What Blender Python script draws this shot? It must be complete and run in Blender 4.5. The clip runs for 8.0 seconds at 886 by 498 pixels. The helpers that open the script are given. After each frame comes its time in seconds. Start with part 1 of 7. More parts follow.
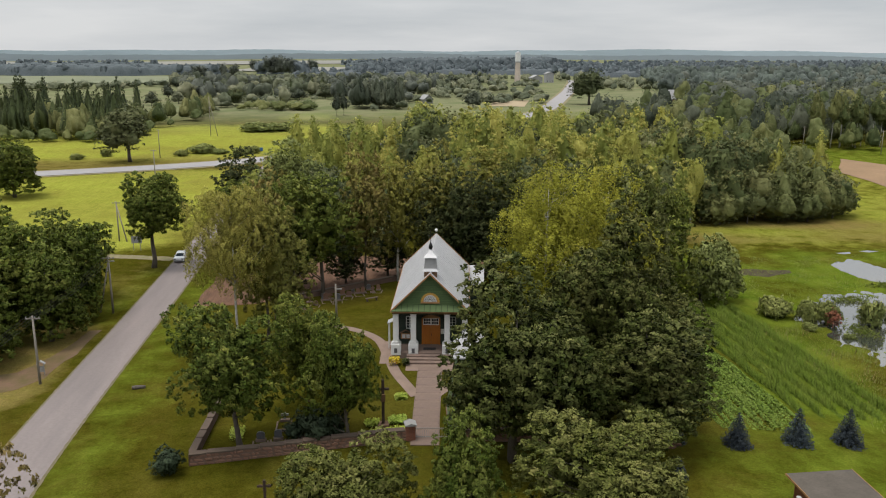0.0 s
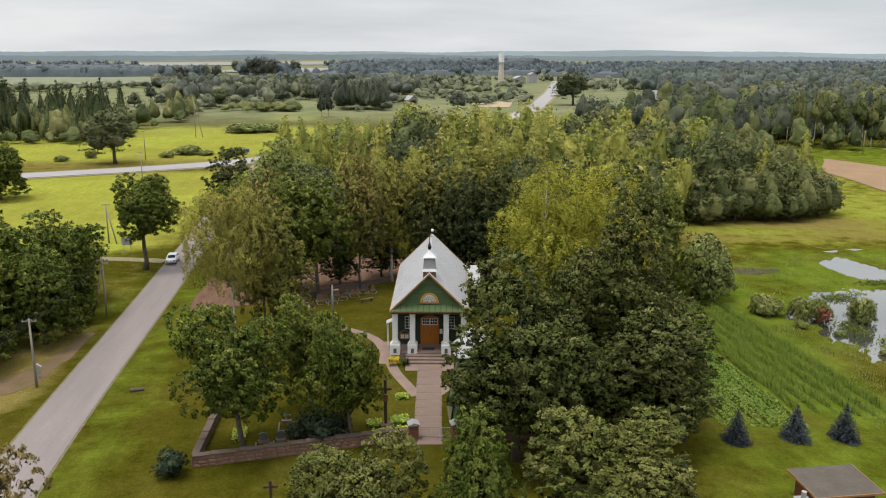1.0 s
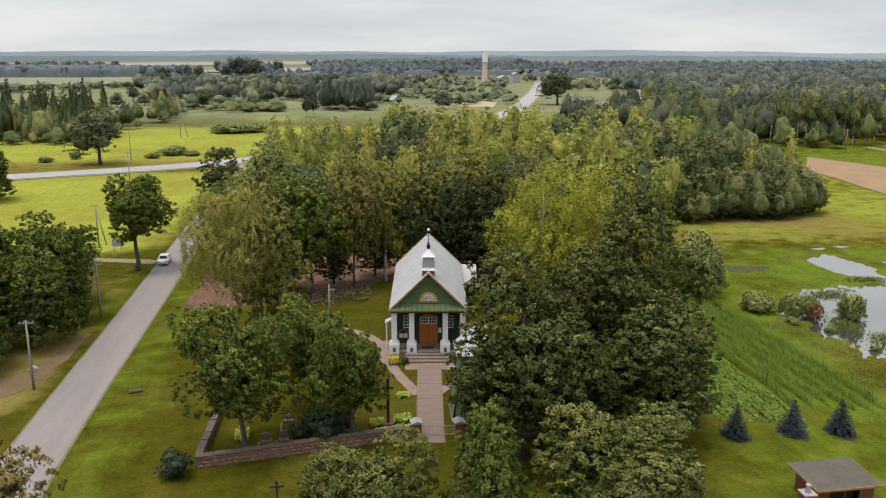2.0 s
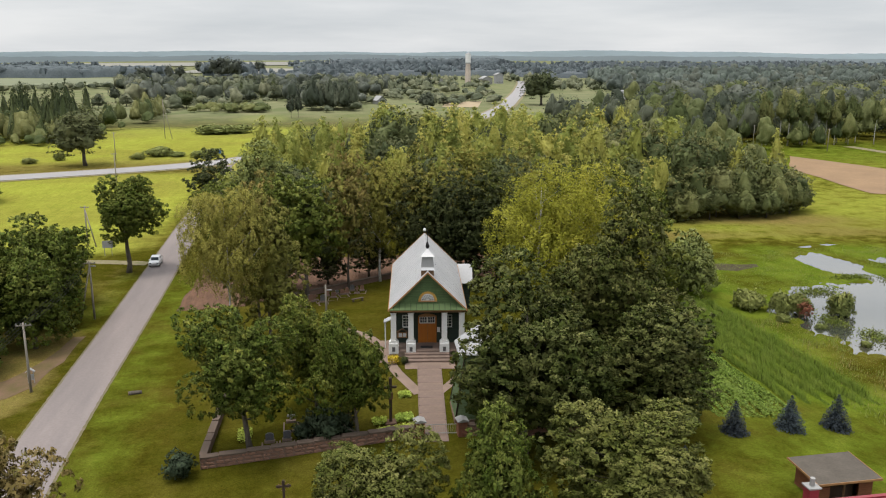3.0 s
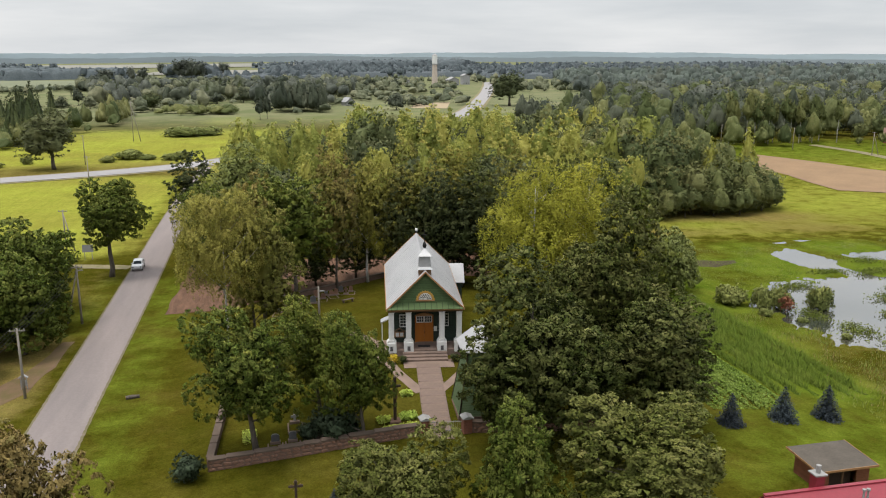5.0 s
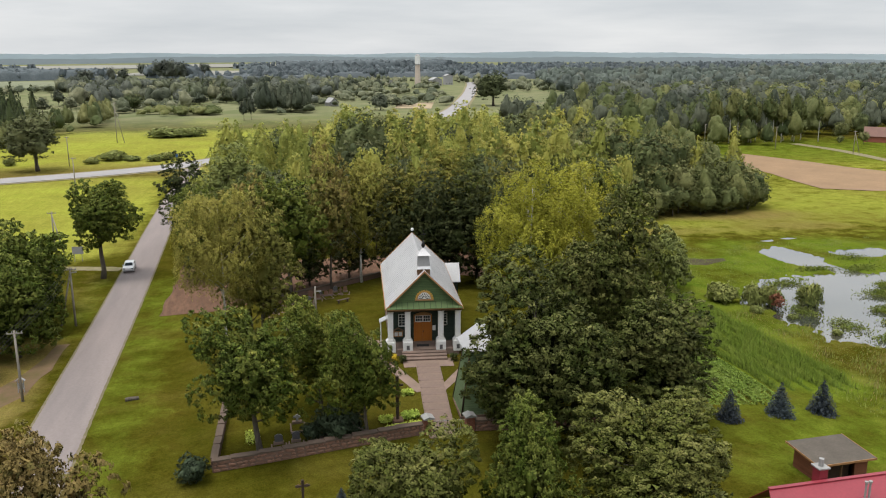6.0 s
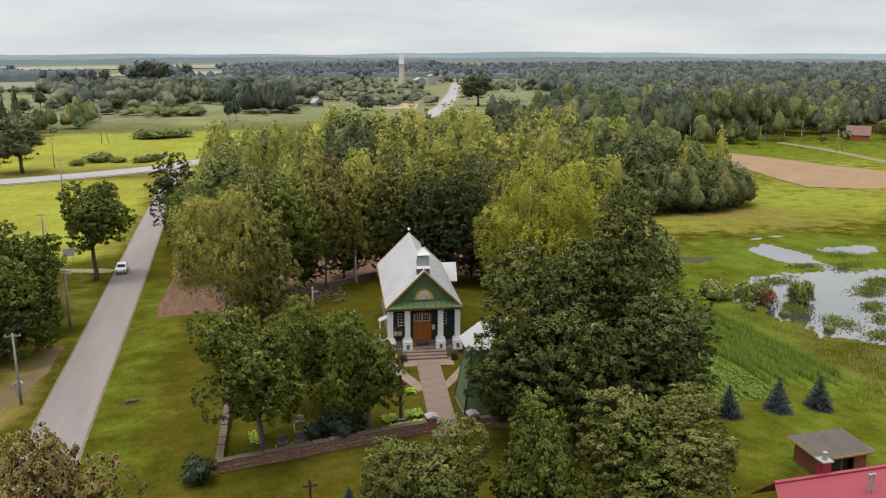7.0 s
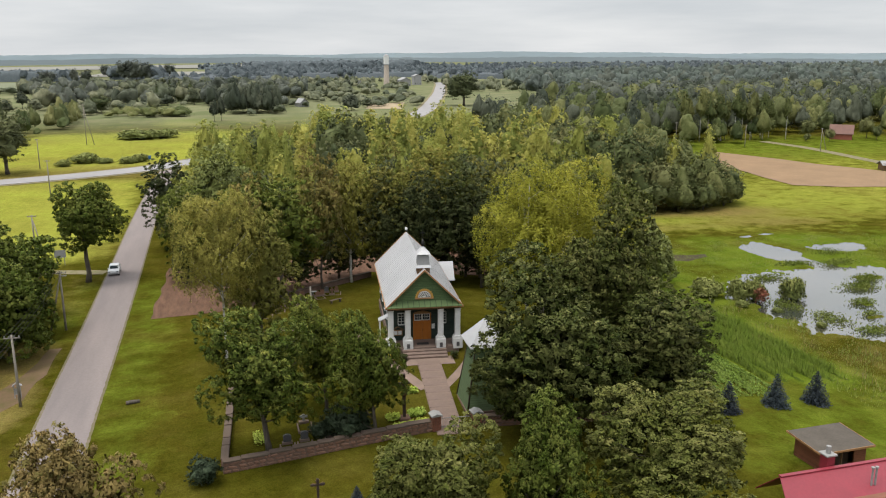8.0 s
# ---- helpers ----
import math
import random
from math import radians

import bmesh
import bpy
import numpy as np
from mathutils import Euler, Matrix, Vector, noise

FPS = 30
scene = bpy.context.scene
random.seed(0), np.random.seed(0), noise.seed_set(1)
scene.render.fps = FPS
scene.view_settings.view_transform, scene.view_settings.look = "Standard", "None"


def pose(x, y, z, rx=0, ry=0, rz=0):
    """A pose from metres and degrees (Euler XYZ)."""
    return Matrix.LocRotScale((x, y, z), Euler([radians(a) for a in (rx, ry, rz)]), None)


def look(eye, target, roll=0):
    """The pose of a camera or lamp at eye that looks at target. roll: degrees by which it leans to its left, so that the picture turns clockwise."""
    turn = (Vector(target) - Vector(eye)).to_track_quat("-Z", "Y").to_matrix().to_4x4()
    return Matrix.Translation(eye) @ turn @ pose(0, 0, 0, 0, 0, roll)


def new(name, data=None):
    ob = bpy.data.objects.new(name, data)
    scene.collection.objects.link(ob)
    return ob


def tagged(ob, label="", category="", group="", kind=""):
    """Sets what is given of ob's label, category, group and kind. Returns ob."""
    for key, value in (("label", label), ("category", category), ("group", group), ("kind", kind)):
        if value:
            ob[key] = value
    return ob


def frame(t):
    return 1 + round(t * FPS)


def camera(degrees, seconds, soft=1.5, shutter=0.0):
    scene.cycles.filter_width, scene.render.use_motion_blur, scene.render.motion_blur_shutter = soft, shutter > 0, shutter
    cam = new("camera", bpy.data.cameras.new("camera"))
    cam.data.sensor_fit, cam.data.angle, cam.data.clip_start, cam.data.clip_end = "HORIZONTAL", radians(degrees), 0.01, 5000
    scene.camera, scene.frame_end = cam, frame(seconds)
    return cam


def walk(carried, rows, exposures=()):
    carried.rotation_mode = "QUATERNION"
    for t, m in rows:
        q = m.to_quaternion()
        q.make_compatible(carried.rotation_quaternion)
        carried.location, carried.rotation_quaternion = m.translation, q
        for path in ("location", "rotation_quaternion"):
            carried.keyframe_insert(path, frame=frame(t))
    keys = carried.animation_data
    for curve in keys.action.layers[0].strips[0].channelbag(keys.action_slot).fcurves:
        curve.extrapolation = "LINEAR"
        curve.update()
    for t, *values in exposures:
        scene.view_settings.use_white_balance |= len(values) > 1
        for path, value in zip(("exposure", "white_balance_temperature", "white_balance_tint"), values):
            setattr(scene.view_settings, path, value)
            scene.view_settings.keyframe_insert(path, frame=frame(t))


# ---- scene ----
cam = camera(57.0, 8.0, soft=1.1)
METRES, EYE, TILT, LEAN, TURN = 13.5, 33.4, -1.2, -1.6, -5.7
ROWS = [
    (0.0, 0.0, 0.0, 0.0, -0.29, -12.37, 1.34),
    (0.5, -0.0577, -0.0089, 0.001, -0.88, -12.35, 1.34),
    (1.0, -0.1212, -0.0185, 0.0017, -1.51, -12.34, 1.38),
    (1.5, -0.1794, -0.0267, 0.0021, -2.1, -12.36, 1.42),
    (3.0, -0.37, -0.0558, 0.0055, -3.98, -12.38, 1.47),
    (3.5, -0.4289, -0.0632, 0.0061, -4.57, -12.37, 1.5),
    (4.0, -0.4925, -0.0703, 0.0064, -5.22, -12.36, 1.54),
    (4.5, -0.5516, -0.0757, 0.007, -5.82, -12.36, 1.58),
    (6.0, -0.7429, -0.0916, 0.0117, -7.73, -12.39, 1.71),
    (6.5, -0.803, -0.0932, 0.0123, -8.3, -12.4, 1.74),
    (7.0, -0.8681, -0.0947, 0.0131, -8.92, -12.41, 1.81),
    (7.5, -0.9283, -0.0959, 0.0139, -9.47, -12.44, 1.84),
    (8.0, -0.9938, -0.0962, 0.0154, -10.07, -12.45, 1.88),
]
walk(cam, [(t, pose(0, 0, EYE, TILT, LEAN, TURN) @ pose(METRES * x, METRES * y, METRES * z, 90 + pitch, roll, yaw)) for t, x, y, z, yaw, pitch, roll in ROWS], exposures=((0.0, -0.16), (0.3, 0.06), (8.0, 0.06)))

# ---- world, sun, exposure ----
world = bpy.data.worlds.new("overcast_sky")
scene.world = world
world.use_nodes = True
WN, WL = world.node_tree.nodes, world.node_tree.links
WN.clear()
w_out = WN.new("ShaderNodeOutputWorld")
w_bg = WN.new("ShaderNodeBackground")
w_sky = WN.new("ShaderNodeTexSky")
w_sky.sky_type, w_sky.sun_disc = "NISHITA", False
w_sky.sun_elevation, w_sky.sun_rotation = radians(67), radians(222)
w_co = WN.new("ShaderNodeTexCoord")
w_sep = WN.new("ShaderNodeSeparateXYZ")
WL.new(w_co.outputs["Generated"], w_sep.inputs[0])
w_map = WN.new("ShaderNodeMapping")
w_map.inputs["Scale"].default_value = (1.2, 1.2, 9.0)
WL.new(w_co.outputs["Generated"], w_map.inputs[0])
w_noise = WN.new("ShaderNodeTexNoise")
w_noise.inputs["Scale"].default_value, w_noise.inputs["Detail"].default_value = 2.2, 6.0
w_noise.inputs["Roughness"].default_value = 0.55
WL.new(w_map.outputs[0], w_noise.inputs["Vector"])
w_ramp = WN.new("ShaderNodeValToRGB")
w_ramp.color_ramp.elements[0].position, w_ramp.color_ramp.elements[0].color = 0.33, (0.60, 0.63, 0.66, 1)
w_ramp.color_ramp.elements[1].position, w_ramp.color_ramp.elements[1].color = 0.66, (0.80, 0.81, 0.82, 1)
WL.new(w_noise.outputs[0], w_ramp.inputs[0])
# an overcast dome: the zenith is brighter than the horizon
w_rise = WN.new("ShaderNodeMapRange")
w_rise.inputs["From Min"].default_value, w_rise.inputs["From Max"].default_value = 0.12, 0.75
w_rise.inputs["To Min"].default_value, w_rise.inputs["To Max"].default_value = 1.0, 2.7
WL.new(w_sep.outputs[2], w_rise.inputs["Value"])
w_mul = WN.new("ShaderNodeVectorMath")
w_mul.operation = "SCALE"
WL.new(w_ramp.outputs[0], w_mul.inputs[0])
WL.new(w_rise.outputs[0], w_mul.inputs["Scale"])
w_dim = WN.new("ShaderNodeVectorMath")
w_dim.operation = "SCALE"
w_dim.inputs["Scale"].default_value = 0.1
WL.new(w_sky.outputs[0], w_dim.inputs[0])
w_mix = WN.new("ShaderNodeMix")
w_mix.data_type = "RGBA"
w_mix.inputs["Factor"].default_value = 0.93
WL.new(w_dim.outputs[0], w_mix.inputs["A"])
WL.new(w_mul.outputs[0], w_mix.inputs["B"])
WL.new(w_mix.outputs["Result"], w_bg.inputs[0])
w_bg.inputs[1].default_value = 1.0
WL.new(w_bg.outputs[0], w_out.inputs[0])

sun = new("sun", bpy.data.lights.new("sun", "SUN"))
sun.data.energy, sun.data.angle, sun.data.color = 2.6, radians(20), (1.0, 0.94, 0.85)
sun.matrix_world = look((-26, -10, 120), (0, 0, 0))


# ---- materials ----
class Mat:
    """Small builder for node materials."""

    def __init__(self, name, rough=0.7, metal=0.0, spec=0.3):
        self.m = bpy.data.materials.new(name)
        self.m.use_nodes = True
        self.n, self.l = self.m.node_tree.nodes, self.m.node_tree.links
        self.b = self.n["Principled BSDF"]
        self.b.inputs["Roughness"].default_value = rough
        self.b.inputs["Metallic"].default_value = metal
        self.b.inputs["Specular IOR Level"].default_value = spec
        self.co = self.n.new("ShaderNodeTexCoord")

    def noise(self, scale, detail=4.0, rough=0.6, coord="Object", stretch=None):
        t = self.n.new("ShaderNodeTexNoise")
        t.inputs["Scale"].default_value, t.inputs["Detail"].default_value = scale, detail
        t.inputs["Roughness"].default_value = rough
        src = self.n.new("ShaderNodeNewGeometry").outputs["Position"] if coord == "Position" else self.co.outputs[coord]
        if stretch:
            mp = self.n.new("ShaderNodeMapping")
            mp.inputs["Scale"].default_value = stretch
            self.l.new(src, mp.inputs[0])
            src = mp.outputs[0]
        self.l.new(src, t.inputs["Vector"])
        return t.outputs[0]

    def ramp(self, fac, stops):
        r = self.n.new("ShaderNodeValToRGB")
        e = r.color_ramp.elements
        while len(e) < len(stops):
            e.new(0.5)
        for el, (p, c) in zip(e, stops):
            el.position = p
            el.color = (*c, 1) if len(c) == 3 else c
        self.l.new(fac, r.inputs[0])
        return r.outputs[0]

    def mix(self, fac, a, b, blend="MIX"):
        x = self.n.new("ShaderNodeMix")
        x.data_type, x.blend_type = "RGBA", blend
        for key, v in (("Factor", fac), ("A", a), ("B", b)):
            if isinstance(v, (int, float)):
                x.inputs[key].default_value = v
            elif isinstance(v, tuple):
                x.inputs[key].default_value = (*v, 1)
            else:
                self.l.new(v, x.inputs[key])
        return x.outputs["Result"]

    def span(self, v, a, b, c=0.0, d=1.0):
        r = self.n.new("ShaderNodeMapRange")
        for k, q in (("From Min", a), ("From Max", b), ("To Min", c), ("To Max", d)):
            r.inputs[k].default_value = q
        self.l.new(v, r.inputs["Value"])
        return r.outputs[0]

    def color(self, c):
        if isinstance(c, tuple):
            self.b.inputs["Base Color"].default_value = (*c, 1)
        else:
            self.l.new(c, self.b.inputs["Base Color"])
        return self

    def bump(self, h, strength=0.4, dist=0.02):
        bp = self.n.new("ShaderNodeBump")
        bp.inputs["Strength"].default_value, bp.inputs["Distance"].default_value = strength, dist
        self.l.new(h, bp.inputs["Height"])
        self.l.new(bp.outputs[0], self.b.inputs["Normal"])
        return self

    def rand(self, island=False):
        if island:
            return self.n.new("ShaderNodeNewGeometry").outputs["Random Per Island"]
        return self.n.new("ShaderNodeObjectInfo").outputs["Random"]


def plain(name, a, b, scale=3.0, rough=0.6, metal=0.0, spec=0.3, bump=0.2, dist=0.01, vary=0.0, stretch=None):
    """Two tones broken up at two scales, with fine relief."""
    q = Mat(name, rough, metal, spec)
    a, b = (tuple(v * 0.82 for v in u) for u in (a, b))
    n1, n2 = q.noise(scale, 5.0, stretch=stretch), q.noise(scale * 11, 3.0)
    c = q.mix(q.span(n1, 0.3, 0.7), a, b)
    c = q.mix(q.span(n2, 0.35, 0.7, 0.0, 0.35), c, tuple(v * 0.6 for v in a))
    if vary:
        c = q.mix(q.span(q.rand(), 0, 1, 0.0, vary), c, tuple(v * 0.45 for v in b))
    q.color(c)
    if bump:
        q.bump(n2, bump, dist)
    return q.m


def leafy(name, a, b, tip, spread=0.5, thin=0.07, grain=1.0, fine=0.0):
    """Foliage: two greens per leaf, some leaves of a third tone, a drift from tree to tree."""
    q = Mat(name, 0.55, 0.0, 0.07)
    a, b, tip = ((u[0] * 0.99, u[1] * 0.89, u[2] * 1.12) for u in (a, b, tip))
    a, b = tuple(v * (1 - 0.3 * grain) for v in a), tuple(v * (1 + 0.3 * grain) for v in b)
    c = q.mix(q.span(q.rand(True), 0.0, 1.0, 0.5 - 0.5 * grain, 0.5 + 0.5 * grain), a, b)
    c = q.mix(q.span(q.noise(0.45, 3.0), 0.42, 0.72, 0.0, 0.45), c, tip)
    # leaves marked by tip, upward on each clump, are painted paler as if lit
    lit_top = q.n.new("ShaderNodeAttribute")
    lit_top.attribute_name = "tip"
    c = q.mix(q.span(lit_top.outputs["Fac"], 0.0, 1.0, 0.0, 0.85), c, tip)
    if fine:
        leafage = q.noise(1.6 / fine, 4.0, 0.7, "Position")
        c = q.mix(q.span(leafage, 0.52, 0.34, 0.0, 0.75), c, q.mix(1.0, c, (0.68, 0.71, 0.68), "MULTIPLY"))
        c = q.mix(q.span(leafage, 0.52, 0.68, 0.0, 0.8), c, q.mix(1.0, c, (1.22, 1.20, 1.18), "MULTIPLY"))
        q.bump(leafage, 0.4, 0.4 * fine)
    hsv = q.n.new("ShaderNodeHueSaturation")
    att = q.n.new("ShaderNodeAttribute")
    att.attribute_name = "tone"
    add, wrap = q.n.new("ShaderNodeMath"), q.n.new("ShaderNodeMath")
    add.operation, wrap.operation = "ADD", "FRACT"
    q.l.new(q.rand(), add.inputs[0])
    q.l.new(att.outputs["Fac"], add.inputs[1])
    q.l.new(add.outputs[0], wrap.inputs[0])
    r = wrap.outputs[0]
    q.l.new(q.span(r, 0, 1, 0.5 - 0.03 * spread, 0.5 + 0.025 * spread), hsv.inputs["Hue"])
    q.l.new(q.span(r, 0, 1, 1.0 + 0.35 * spread, 1.0 - 0.35 * spread), hsv.inputs["Value"])
    q.l.new(c, hsv.inputs["Color"])
    q.color(hsv.outputs[0])
    tr = q.n.new("ShaderNodeBsdfTranslucent")
    q.l.new(hsv.outputs[0], tr.inputs[0])
    mx = q.n.new("ShaderNodeMixShader")
    mx.inputs[0].default_value = thin
    q.l.new(q.b.outputs[0], mx.inputs[1])
    q.l.new(tr.outputs[0], mx.inputs[2])
    q.l.new(mx.outputs[0], q.n["Material Output"].inputs[0])
    return q.m


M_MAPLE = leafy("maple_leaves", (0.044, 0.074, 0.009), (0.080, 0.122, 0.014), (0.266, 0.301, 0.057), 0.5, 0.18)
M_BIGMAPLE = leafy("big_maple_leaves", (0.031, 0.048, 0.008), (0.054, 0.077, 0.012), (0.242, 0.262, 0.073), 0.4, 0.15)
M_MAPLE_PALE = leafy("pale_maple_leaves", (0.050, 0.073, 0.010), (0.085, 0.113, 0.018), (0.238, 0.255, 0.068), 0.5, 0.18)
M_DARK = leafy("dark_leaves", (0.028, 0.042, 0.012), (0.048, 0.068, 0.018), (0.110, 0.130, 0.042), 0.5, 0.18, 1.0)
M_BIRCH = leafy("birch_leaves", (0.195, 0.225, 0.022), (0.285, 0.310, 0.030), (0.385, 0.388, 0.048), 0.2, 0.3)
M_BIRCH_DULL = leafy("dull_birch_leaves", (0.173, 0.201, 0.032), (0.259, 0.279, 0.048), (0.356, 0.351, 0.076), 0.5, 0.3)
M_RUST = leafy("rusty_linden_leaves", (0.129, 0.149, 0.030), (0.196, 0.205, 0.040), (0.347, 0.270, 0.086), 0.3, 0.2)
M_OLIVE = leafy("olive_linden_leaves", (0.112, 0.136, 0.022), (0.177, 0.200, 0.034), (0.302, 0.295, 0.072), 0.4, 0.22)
M_WILLOW = leafy("willow_leaves", (0.164, 0.211, 0.046), (0.207, 0.258, 0.062), (0.258, 0.301, 0.088), 0.5, 0.07, 0.6)
M_BLUE = leafy("blue_spruce_needles", (0.022, 0.034, 0.030), (0.036, 0.051, 0.046), (0.055, 0.074, 0.066), 0.5, 0.05, 1.0)
M_SPRUCE = leafy("spruce_needles", (0.036, 0.053, 0.019), (0.056, 0.078, 0.025), (0.083, 0.107, 0.035))
M_WOODS = leafy("woodland_leaves", (0.105, 0.138, 0.044), (0.132, 0.166, 0.052), (0.190, 0.218, 0.072), 1.2, 0.25, 0.3, fine=0.7)
# bluish grey of distant haze is put into this leaf colour
M_FARWOODS = leafy("hazed_far_woodland_leaves", (0.060, 0.082, 0.072), (0.069, 0.092, 0.079), (0.084, 0.108, 0.088), 0.4, 0.0, 0.2, fine=3.0)
M_WOODBIRCH = leafy("wood_birch_leaves", (0.262, 0.315, 0.060), (0.339, 0.393, 0.072), (0.439, 0.473, 0.102), 0.9, 0.36, 0.4, fine=0.5)
M_WOODDARK = leafy("dark_woodland_leaves", (0.067, 0.094, 0.033), (0.090, 0.116, 0.040), (0.146, 0.172, 0.066), 0.8, 0.2, 0.4, fine=0.5)
M_GROVE = leafy("grove_leaves", (0.091, 0.123, 0.035), (0.119, 0.153, 0.043), (0.191, 0.219, 0.073), 0.9, 0.25, 0.3, fine=0.5)
# the next three carry distance haze in their greyed, bluish base colours
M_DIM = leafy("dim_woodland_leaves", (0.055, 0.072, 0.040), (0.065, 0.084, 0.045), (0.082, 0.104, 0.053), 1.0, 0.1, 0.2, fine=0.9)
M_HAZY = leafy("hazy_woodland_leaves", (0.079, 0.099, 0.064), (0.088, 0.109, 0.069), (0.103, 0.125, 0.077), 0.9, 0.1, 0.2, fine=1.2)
M_HAZIER = leafy("hazier_woodland_leaves", (0.084, 0.113, 0.079), (0.093, 0.124, 0.084), (0.107, 0.139, 0.093), 0.7, 0.1, 0.2, fine=2.0)
M_SEEDY = leafy("seeding_maple_leaves", (0.115, 0.110, 0.024), (0.176, 0.156, 0.040), (0.277, 0.231, 0.074), 0.5, 0.18, 0.6)
M_OVER = leafy("overgrown_field_leaves", (0.105, 0.130, 0.064), (0.120, 0.146, 0.070), (0.150, 0.174, 0.084), 1.1, 0.1, 0.2, fine=1.2)
M_SHRUB = leafy("dark_shrub_needles", (0.022, 0.040, 0.018), (0.036, 0.058, 0.026), (0.050, 0.074, 0.034))
M_CROP = leafy("crop_leaves", (0.095, 0.170, 0.020), (0.140, 0.222, 0.030), (0.180, 0.245, 0.044), 0.0)
M_REED = leafy("tall_grass", (0.085, 0.130, 0.018), (0.128, 0.176, 0.026), (0.185, 0.196, 0.042), 0.0, 0.1, 0.6)
M_REDBUSH = leafy("reddish_bush_leaves", (0.19, 0.085, 0.040), (0.26, 0.12, 0.055), (0.14, 0.15, 0.045))
M_BARK = plain("bark", (0.075, 0.06, 0.048), (0.15, 0.13, 0.105), 4.0, 0.9, bump=0.8, dist=0.03, stretch=(1, 1, 0.25))
M_BIRCHBARK = plain("birch_bark", (0.62, 0.60, 0.56), (0.30, 0.28, 0.26), 2.5, 0.75, bump=0.4, stretch=(1, 1, 2.5))


def ground_material():
    q = Mat("meadow", 0.95, 0.0, 0.0)
    att = q.n.new("ShaderNodeAttribute")
    att.attribute_name = "cover"
    sep = q.n.new("ShaderNodeSeparateColor")
    q.l.new(att.outputs["Color"], sep.inputs[0])
    big, mid, fine = q.noise(0.035, 5.0), q.noise(0.23, 5.0, 0.65), q.noise(2.6, 5.0, 0.7)
    lawn = q.mix(q.span(mid, 0.32, 0.68), (0.050, 0.054, 0.005), (0.084, 0.080, 0.010))
    lawn = q.mix(q.span(big, 0.5, 0.7, 0.0, 0.6), lawn, (0.112, 0.084, 0.018))
    pale = q.mix(q.span(mid, 0.3, 0.7), (0.280, 0.342, 0.048), (0.348, 0.392, 0.064))
    pale = q.mix(q.span(big, 0.4, 0.68, 0.0, 0.7), pale, (0.230, 0.225, 0.046))
    wet = q.mix(q.span(mid, 0.35, 0.65), (0.078, 0.140, 0.011), (0.138, 0.196, 0.022))
    dry = q.mix(q.span(mid, 0.3, 0.7), (0.250, 0.190, 0.068), (0.190, 0.180, 0.048))

    def soft(v):
        s = q.n.new("ShaderNodeMath")
        s.operation = "ADD"
        q.l.new(v, s.inputs[0])
        q.l.new(q.span(mid, 0.25, 0.75, -0.22, 0.22), s.inputs[1])
        return q.span(s.outputs[0], 0.3, 0.7)

    c = q.mix(soft(sep.outputs[1]), lawn, pale)
    c = q.mix(soft(sep.outputs[2]), c, wet)
    c = q.mix(soft(sep.outputs[0]), c, dry)
    ruts = q.noise(0.9, 3.0, 0.5, stretch=(1.0, 0.12, 1.0))
    c = q.mix(q.span(ruts, 0.35, 0.7, 0.0, 0.5), c, q.mix(1.0, c, (0.76, 0.74, 0.70), "MULTIPLY"))
    tuft = q.noise(0.75, 4.0, 0.7)
    c = q.mix(q.span(tuft, 0.4, 0.72, 0.0, 0.35), c, (0.115, 0.130, 0.016))
    c = q.mix(q.span(q.noise(0.11, 5.0, 0.7), 0.5, 0.74, 0.0, 0.35), c, (0.20, 0.18, 0.038))
    c = q.mix(q.span(fine, 0.3, 0.72, 0.0, 0.8), c, q.mix(1.0, c, (0.62, 0.66, 0.6), "MULTIPLY"))
    blades = q.noise(8.0, 4.0, 0.75)
    c = q.mix(q.span(blades, 0.5, 0.7, 0.0, 0.9), c, q.mix(1.0, c, (1.35, 1.4, 1.2), "MULTIPLY"))
    c = q.mix(q.span(blades, 0.5, 0.3, 0.0, 0.9), c, q.mix(1.0, c, (0.55, 0.58, 0.5), "MULTIPLY"))
    c = q.mix(1.0, c, (0.86, 0.77, 0.84), "MULTIPLY")
    # beyond 455 m the cover turns to greyer fields with haze in the colour
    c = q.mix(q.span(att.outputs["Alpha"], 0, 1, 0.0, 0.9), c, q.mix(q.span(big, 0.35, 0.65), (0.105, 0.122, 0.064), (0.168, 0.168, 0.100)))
    q.color(c)
    q.bump(fine, 0.9, 0.15)
    return q.m


M_GROUND = ground_material()


# ---- helpers for shapes ----
def part(name, data, material, parent=None, label=""):
    """Links a bmesh or a mesh as one mesh object under a thing or a part."""
    if isinstance(data, bmesh.types.BMesh):
        me = bpy.data.meshes.new(name)
        data.to_mesh(me)
        data.free()
    else:
        me = data
    if material and not me.materials:
        me.materials.append(material)
    ob = new(name, me)
    if parent:
        ob.parent = parent
    if label:
        ob["label"] = label
    return ob


def thing(name, m, label, category, group="", kind=""):
    e = new(name)
    e.empty_display_size = 0.3
    e.matrix_world = m
    return tagged(e, label, category, group, kind)


def box(bm, x0, x1, y0, y1, z0, z1, bevel=0.0, m=None):
    r = bmesh.ops.create_cube(bm, size=1.0)
    vs = r["verts"]
    for v in vs:
        v.co = Vector((x0 + (v.co.x + 0.5) * (x1 - x0), y0 + (v.co.y + 0.5) * (y1 - y0), z0 + (v.co.z + 0.5) * (z1 - z0)))
    if bevel:
        es = list({e for v in vs for e in v.link_edges})
        vs = [v for v in bmesh.ops.bevel(bm, geom=es, offset=bevel, segments=1, affect="EDGES")["verts"]]
        if m:
            bmesh.ops.transform(bm, matrix=m, verts=list({v for v in vs if v.is_valid}))
    elif m:
        bmesh.ops.transform(bm, matrix=m, verts=vs)
    return bm


def boxed(*a, bevel=0.0, m=None):
    return box(bmesh.new(), *a, bevel=bevel, m=m)


